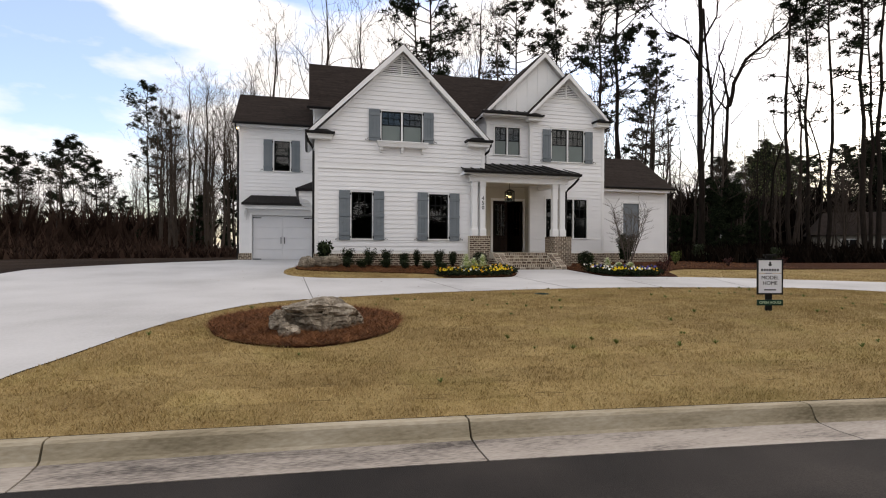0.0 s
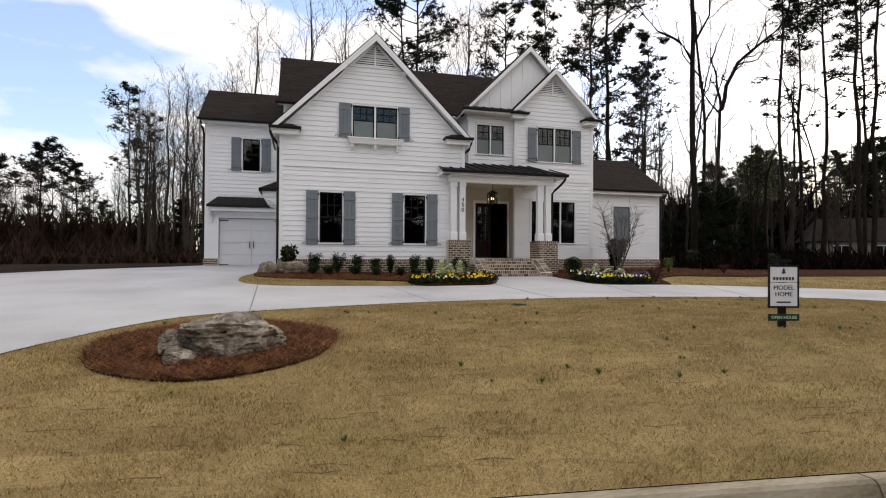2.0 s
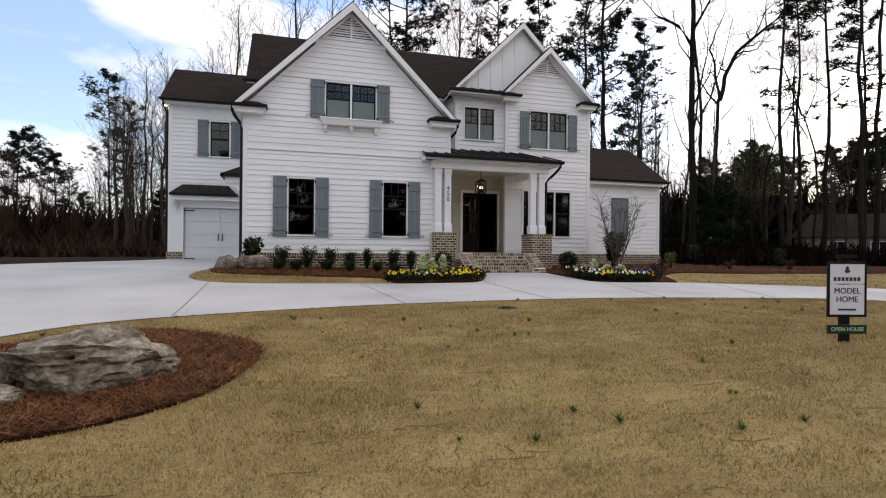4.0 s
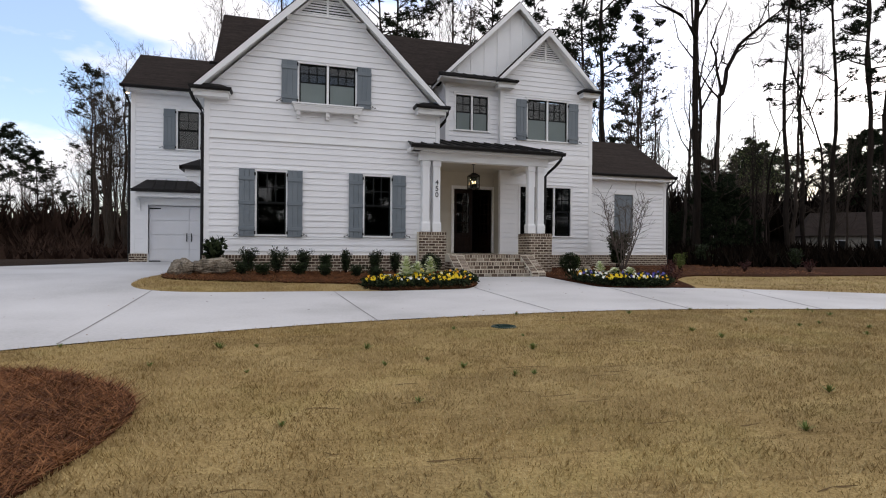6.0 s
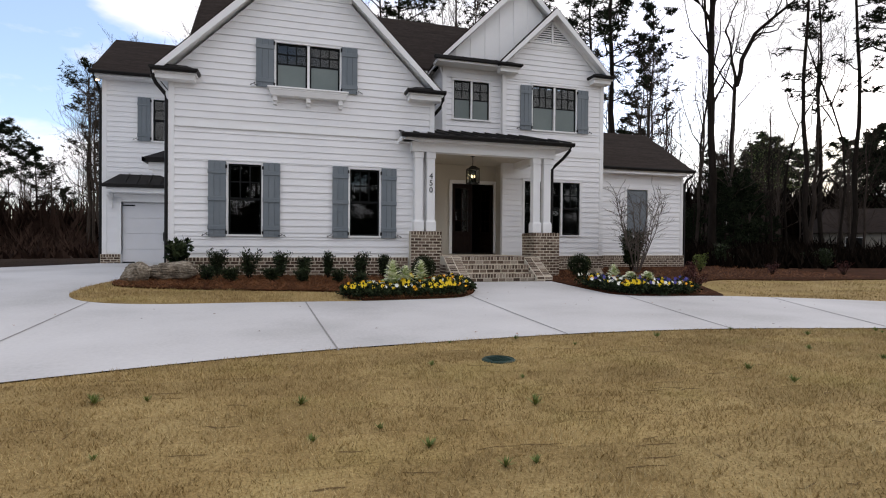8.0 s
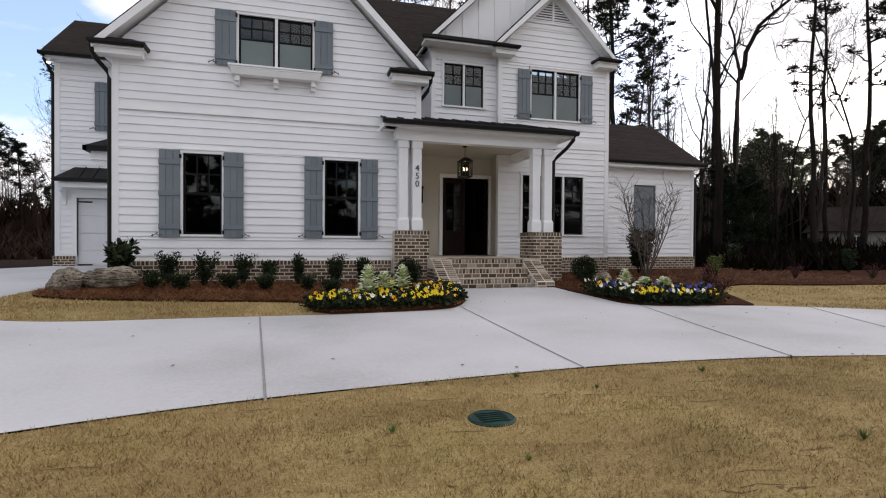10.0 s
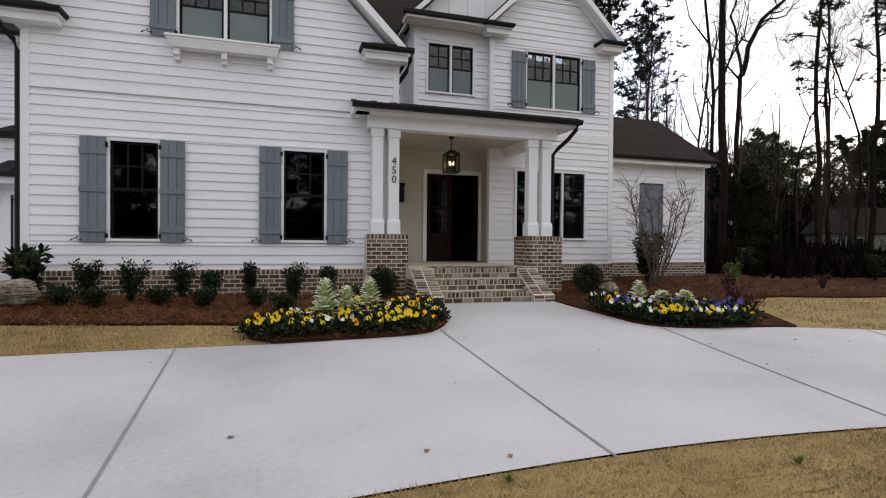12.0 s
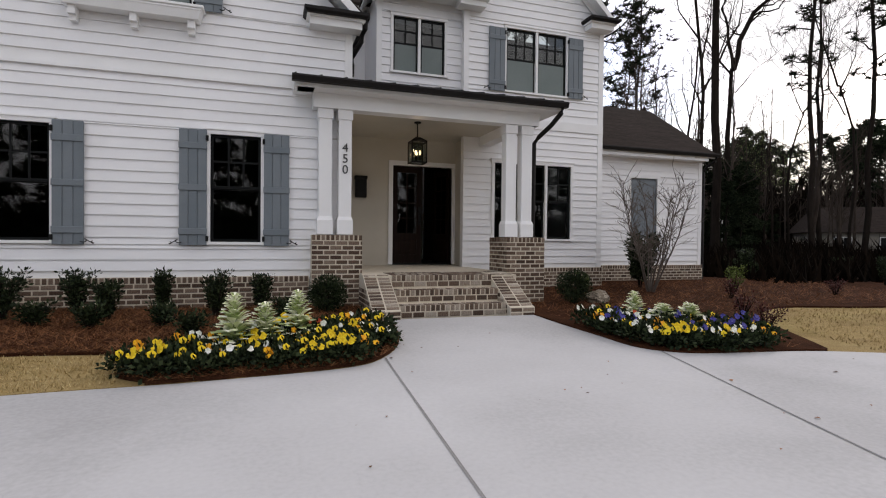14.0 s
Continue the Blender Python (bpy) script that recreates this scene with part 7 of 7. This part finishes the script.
for i in range(90):
    x, y = rng.uniform(-2.8, 11), rng.uniform(6, 13.2)
    if not inside(x, y, lawn_outline) or ((x - MC[0]) / 1.5) ** 2 + ((y - MC[1]) / 1.8) ** 2 < 1 or (x - 4.72) ** 2 + (y - 12.25) ** 2 < 0.1:
        continue
    if weed is None:
        V, F = [], []
        for k in range(22):
            a, t = rng.uniform(0, 6.28), rng.uniform(0.2, 1)
            q = Vector((math.cos(a) * 0.07 * t, math.sin(a) * 0.07 * t, 0.06 * rng.uniform(0.5, 1.1)))
            s = Vector((-math.sin(a), math.cos(a), 0)) * 0.005
            j = len(V)
            V += [tuple(s), tuple(-s), tuple(q * 0.6 - s), tuple(q), tuple(q * 0.6 + s)]
            F.append((j, j + 1, j + 2, j + 3, j + 4))
        weed = tagged(link_mesh("weed_tuft", V, F, WEED), "small green weed tuft in the lawn", "weed", "weed tufts")
        weed.matrix_basis = pose(x, y, ground_z(x, y))
    else:
        copy_thing(weed, pose(x, y, ground_z(x, y), 0, 0, rng.uniform(0, 360)) @ Matrix.Scale(rng.uniform(0.6, 1.2), 4))

# bits of dry leaf on the driveway
V, F = [], []
for i in range(70):
    x, y = rng.uniform(-3, 13), rng.uniform(12.5, 19)
    if not inside(x, y, drive_outline):
        continue
    a, L = rng.uniform(0, 6.28), rng.uniform(0.012, 0.04)
    z = ground_z(x, y) + 0.019
    j = len(V)
    V += [(x, y, z), (x + L * math.cos(a), y + L * math.sin(a), z + 0.006), (x + L * 1.6 * math.cos(a + 0.5), y + L * 1.6 * math.sin(a + 0.5), z + 0.003), (x + L * math.cos(a + 1.2), y + L * math.sin(a + 1.2), z + 0.007)]
    F.append((j, j + 1, j + 2, j + 3))
tagged(link_mesh("leaf_bits", V, F, NEEDLE), "bits of dry brown leaf scattered on the driveway", "leaf litter", "", "stuff")

# ---- brickwork ----
COURSE, BL, BH, BD = 0.0813, 0.203, 0.06, 0.09
_b1 = bmesh.new()
hexa(_b1, [(-0.5, 0.0, -0.5), (0.5, 0.0, -0.5), (0.5, 0.0, 0.5), (-0.5, 0.0, 0.5)], [(-0.47, -1, -0.42), (0.47, -1, -0.44), (0.475, -1, 0.42), (-0.47, -1, 0.44)])
bmesh.ops.recalc_face_normals(_b1, faces=_b1.faces)


def brick_mesh(name, mat):
    me = bpy.data.meshes.new(name)
    _b1.to_mesh(me)
    me.materials.append(mat)
    return me


BRICK_ME, PAVER_ME = brick_mesh("brick", BRICK), brick_mesh("paver", PAVER)


def lay(parent, me, p, u, n, length, height, proud=0.007):
    """One brick: p the middle of its back, u along it, n out of the wall."""
    u, n = Vector(u), Vector(n)
    w = (-n).cross(u) * -1
    ob = new("brick", me)
    ob.parent = parent
    m = Matrix((u * length, -n * proud * rng.uniform(0.75, 1.2), w * height)).transposed().to_4x4()
    m.translation = Vector(p)
    ob.matrix_basis = m


def brick_face(parent, me, a, u, n, width, z0, z1, rowlock=True):
    """Running bond over a face from point a along u, with a rowlock course on top."""
    u = Vector(u)
    top = z1 - (0.1 if rowlock else 0)
    k = 0
    z = top - COURSE
    while z > z0 - 0.08:
        s = -BL / 2 if k % 2 else 0.0
        while s < width - 0.01:
            s0, s1 = max(s, 0), min(s + BL, width)
            if s1 - s0 > 0.03:
                lay(parent, me, Vector(a) + u * (s0 + s1) / 2 + Vector((0, 0, z + COURSE / 2)), u, n, s1 - s0 - 0.022, BH)
            s += BL
        z -= COURSE
        k += 1
    if rowlock:
        m = max(1, round(width / COURSE))
        for i in range(m):
            lay(parent, me, Vector(a) + u * width * (i + 0.5) / m + Vector((0, 0, z1 - 0.05)), u, n, width / m - 0.026, 0.088, 0.012)


def core(name, label, *boxes):
    bm = bmesh.new()
    for b in boxes:
        box(bm, *b)
    return part(name, bm, MORTAR, house, label)


south, west, east = (0, -1, 0), (-1, 0, 0), (1, 0, 0)
c1 = core("foundation", "brown brick foundation with cream mortar", (-0.16, 5.72, 21.195, 21.245, 0.2, 0.955))
brick_face(c1, BRICK_ME, (-0.16, 21.195, 0), (1, 0, 0), south, 5.88, 0.42, 0.955)
c2 = core("foundation", "brown brick foundation with cream mortar", (10.12, 13.03, 23.24, 23.295, 0.2, 0.955))
brick_face(c2, BRICK_ME, (10.12, 23.24, 0), (1, 0, 0), south, 2.91, 0.42, 0.955)
c3 = core("foundation", "brown brick foundation with cream mortar", (13.04, 17.33, 24.37, 24.425, 0.2, 0.95))
brick_face(c3, BRICK_ME, (13.04, 24.37, 0), (1, 0, 0), south, 4.29, 0.42, 0.95)
c4 = core("foundation", "brown brick foundation with cream mortar", (-3.52, -2.92, 27.64, 27.695, 0.3, 0.9))
brick_face(c4, BRICK_ME, (-3.52, 27.64, 0), (1, 0, 0), south, 0.6, 0.56, 0.9)
for x0, x1, y1 in ((5.74, 6.6, 21.24), (9.3, 10.12, 21.75)):
    c = core("pedestal", "brown brick porch pedestal", (x0 + 0.012, x1 - 0.012, 20.952, y1, 0.15, 1.655))
    brick_face(c, BRICK_ME, (x0, 20.952, 0), (1, 0, 0), south, x1 - x0, 0.38, 1.66)
    if x0 > 8:
        brick_face(c, BRICK_ME, (x0 + 0.012, y1, 0), (0, -1, 0), west, y1 - 20.94, 0.6, 1.66)
# porch floor and steps
c = core("porch_floor", "washed brick porch floor", (6.62, 9.29, 20.5, 24.19, 0.2, 0.985), (9.29, 9.42, 21.76, 24.19, 0.2, 0.985))
for i in range(27):
    for j in range(4):
        lay(c, PAVER_ME, (7.08 + 0.0815 * i - 0.02, 20.6 + j * 0.205, 0.985), (0, 1, 0), (0, 0, 1), 0.185, 0.062, 0.008)
steps = core("porch_steps", "washed brick porch steps", (7.0, 8.8, 19.86, 20.5, 0.1, 0.555), (7.0, 8.8, 20.19, 20.5, 0.5, 0.765), (7.0, 8.8, 20.48, 20.52, 0.7, 0.985))
for k, (y, zt) in enumerate(((19.86, 0.57), (20.19, 0.78), (20.475, 1.0))):
    n = 22
    for i in range(n):
        x = 7.0 + 1.8 * (i + 0.5) / n
        lay(steps, PAVER_ME, (x, y, zt - 0.054), (1, 0, 0), south, 1.8 / n - 0.022, 0.094, 0.009)
        if k < 2:
            lay(steps, PAVER_ME, (x, y + 0.1, zt - 0.013), (1, 0, 0), (0, 0, 1), 1.8 / n - 0.02, 0.195, 0.009)
    for row_z in (zt - 0.157,):
        for i in range(9):
            x = 7.0 + 0.2 * (i + 0.5)
            lay(steps, PAVER_ME, (x, y, row_z), (1, 0, 0), south, 0.178, 0.078, 0.007)
for x0, x1 in ((6.54, 6.98), (8.8, 9.24)):
    bm = bmesh.new()
    prof = [(19.7, 0.1), (19.7, 0.5), (19.78, 0.52), (20.6, 1.0), (20.94, 1.0), (20.94, 0.1)]
    hexa(bm, [(x0, y, z) for y, z in prof], [(x1, y, z) for y, z in prof])
    ck = part("step_cheek", bm, MORTAR, house, "sloping washed brick cheek wall beside the steps")
    slope = Vector((0, 0.82, 0.48)).normalized()
    up = Vector((0, -slope.z, slope.y))
    for i in range(12):
        for j in range(2):
            p = Vector((x0 + 0.11 + 0.22 * j, 19.76, 0.512)) + slope * (0.04 + 0.0805 * i)
            lay(ck, PAVER_ME, p, (1, 0, 0), up, 0.195, 0.058, 0.008)
    for j in range(2):
        for z in (0.46, 0.38):
            lay(ck, PAVER_ME, (x0 + 0.11 + 0.22 * j, 19.7, z), (1, 0, 0), south, 0.195, 0.058, 0.008)
    xs, nn = (x0, west) if x0 > 8 else (x1, east)
    xs2 = x1 if x0 > 8 else x0
    for k in range(5):
        z = 0.42 + COURSE * k
        y = 19.76 + max(0, (z - 0.5)) / 0.585 + 0.06
        while y < 20.9:
            L = min(BL, 20.92 - y)
            if L > 0.05:
                lay(ck, PAVER_ME, (x0, y + L / 2, z), (0, -1, 0), west, L - 0.022, BH)
            y += BL
_b1.free()
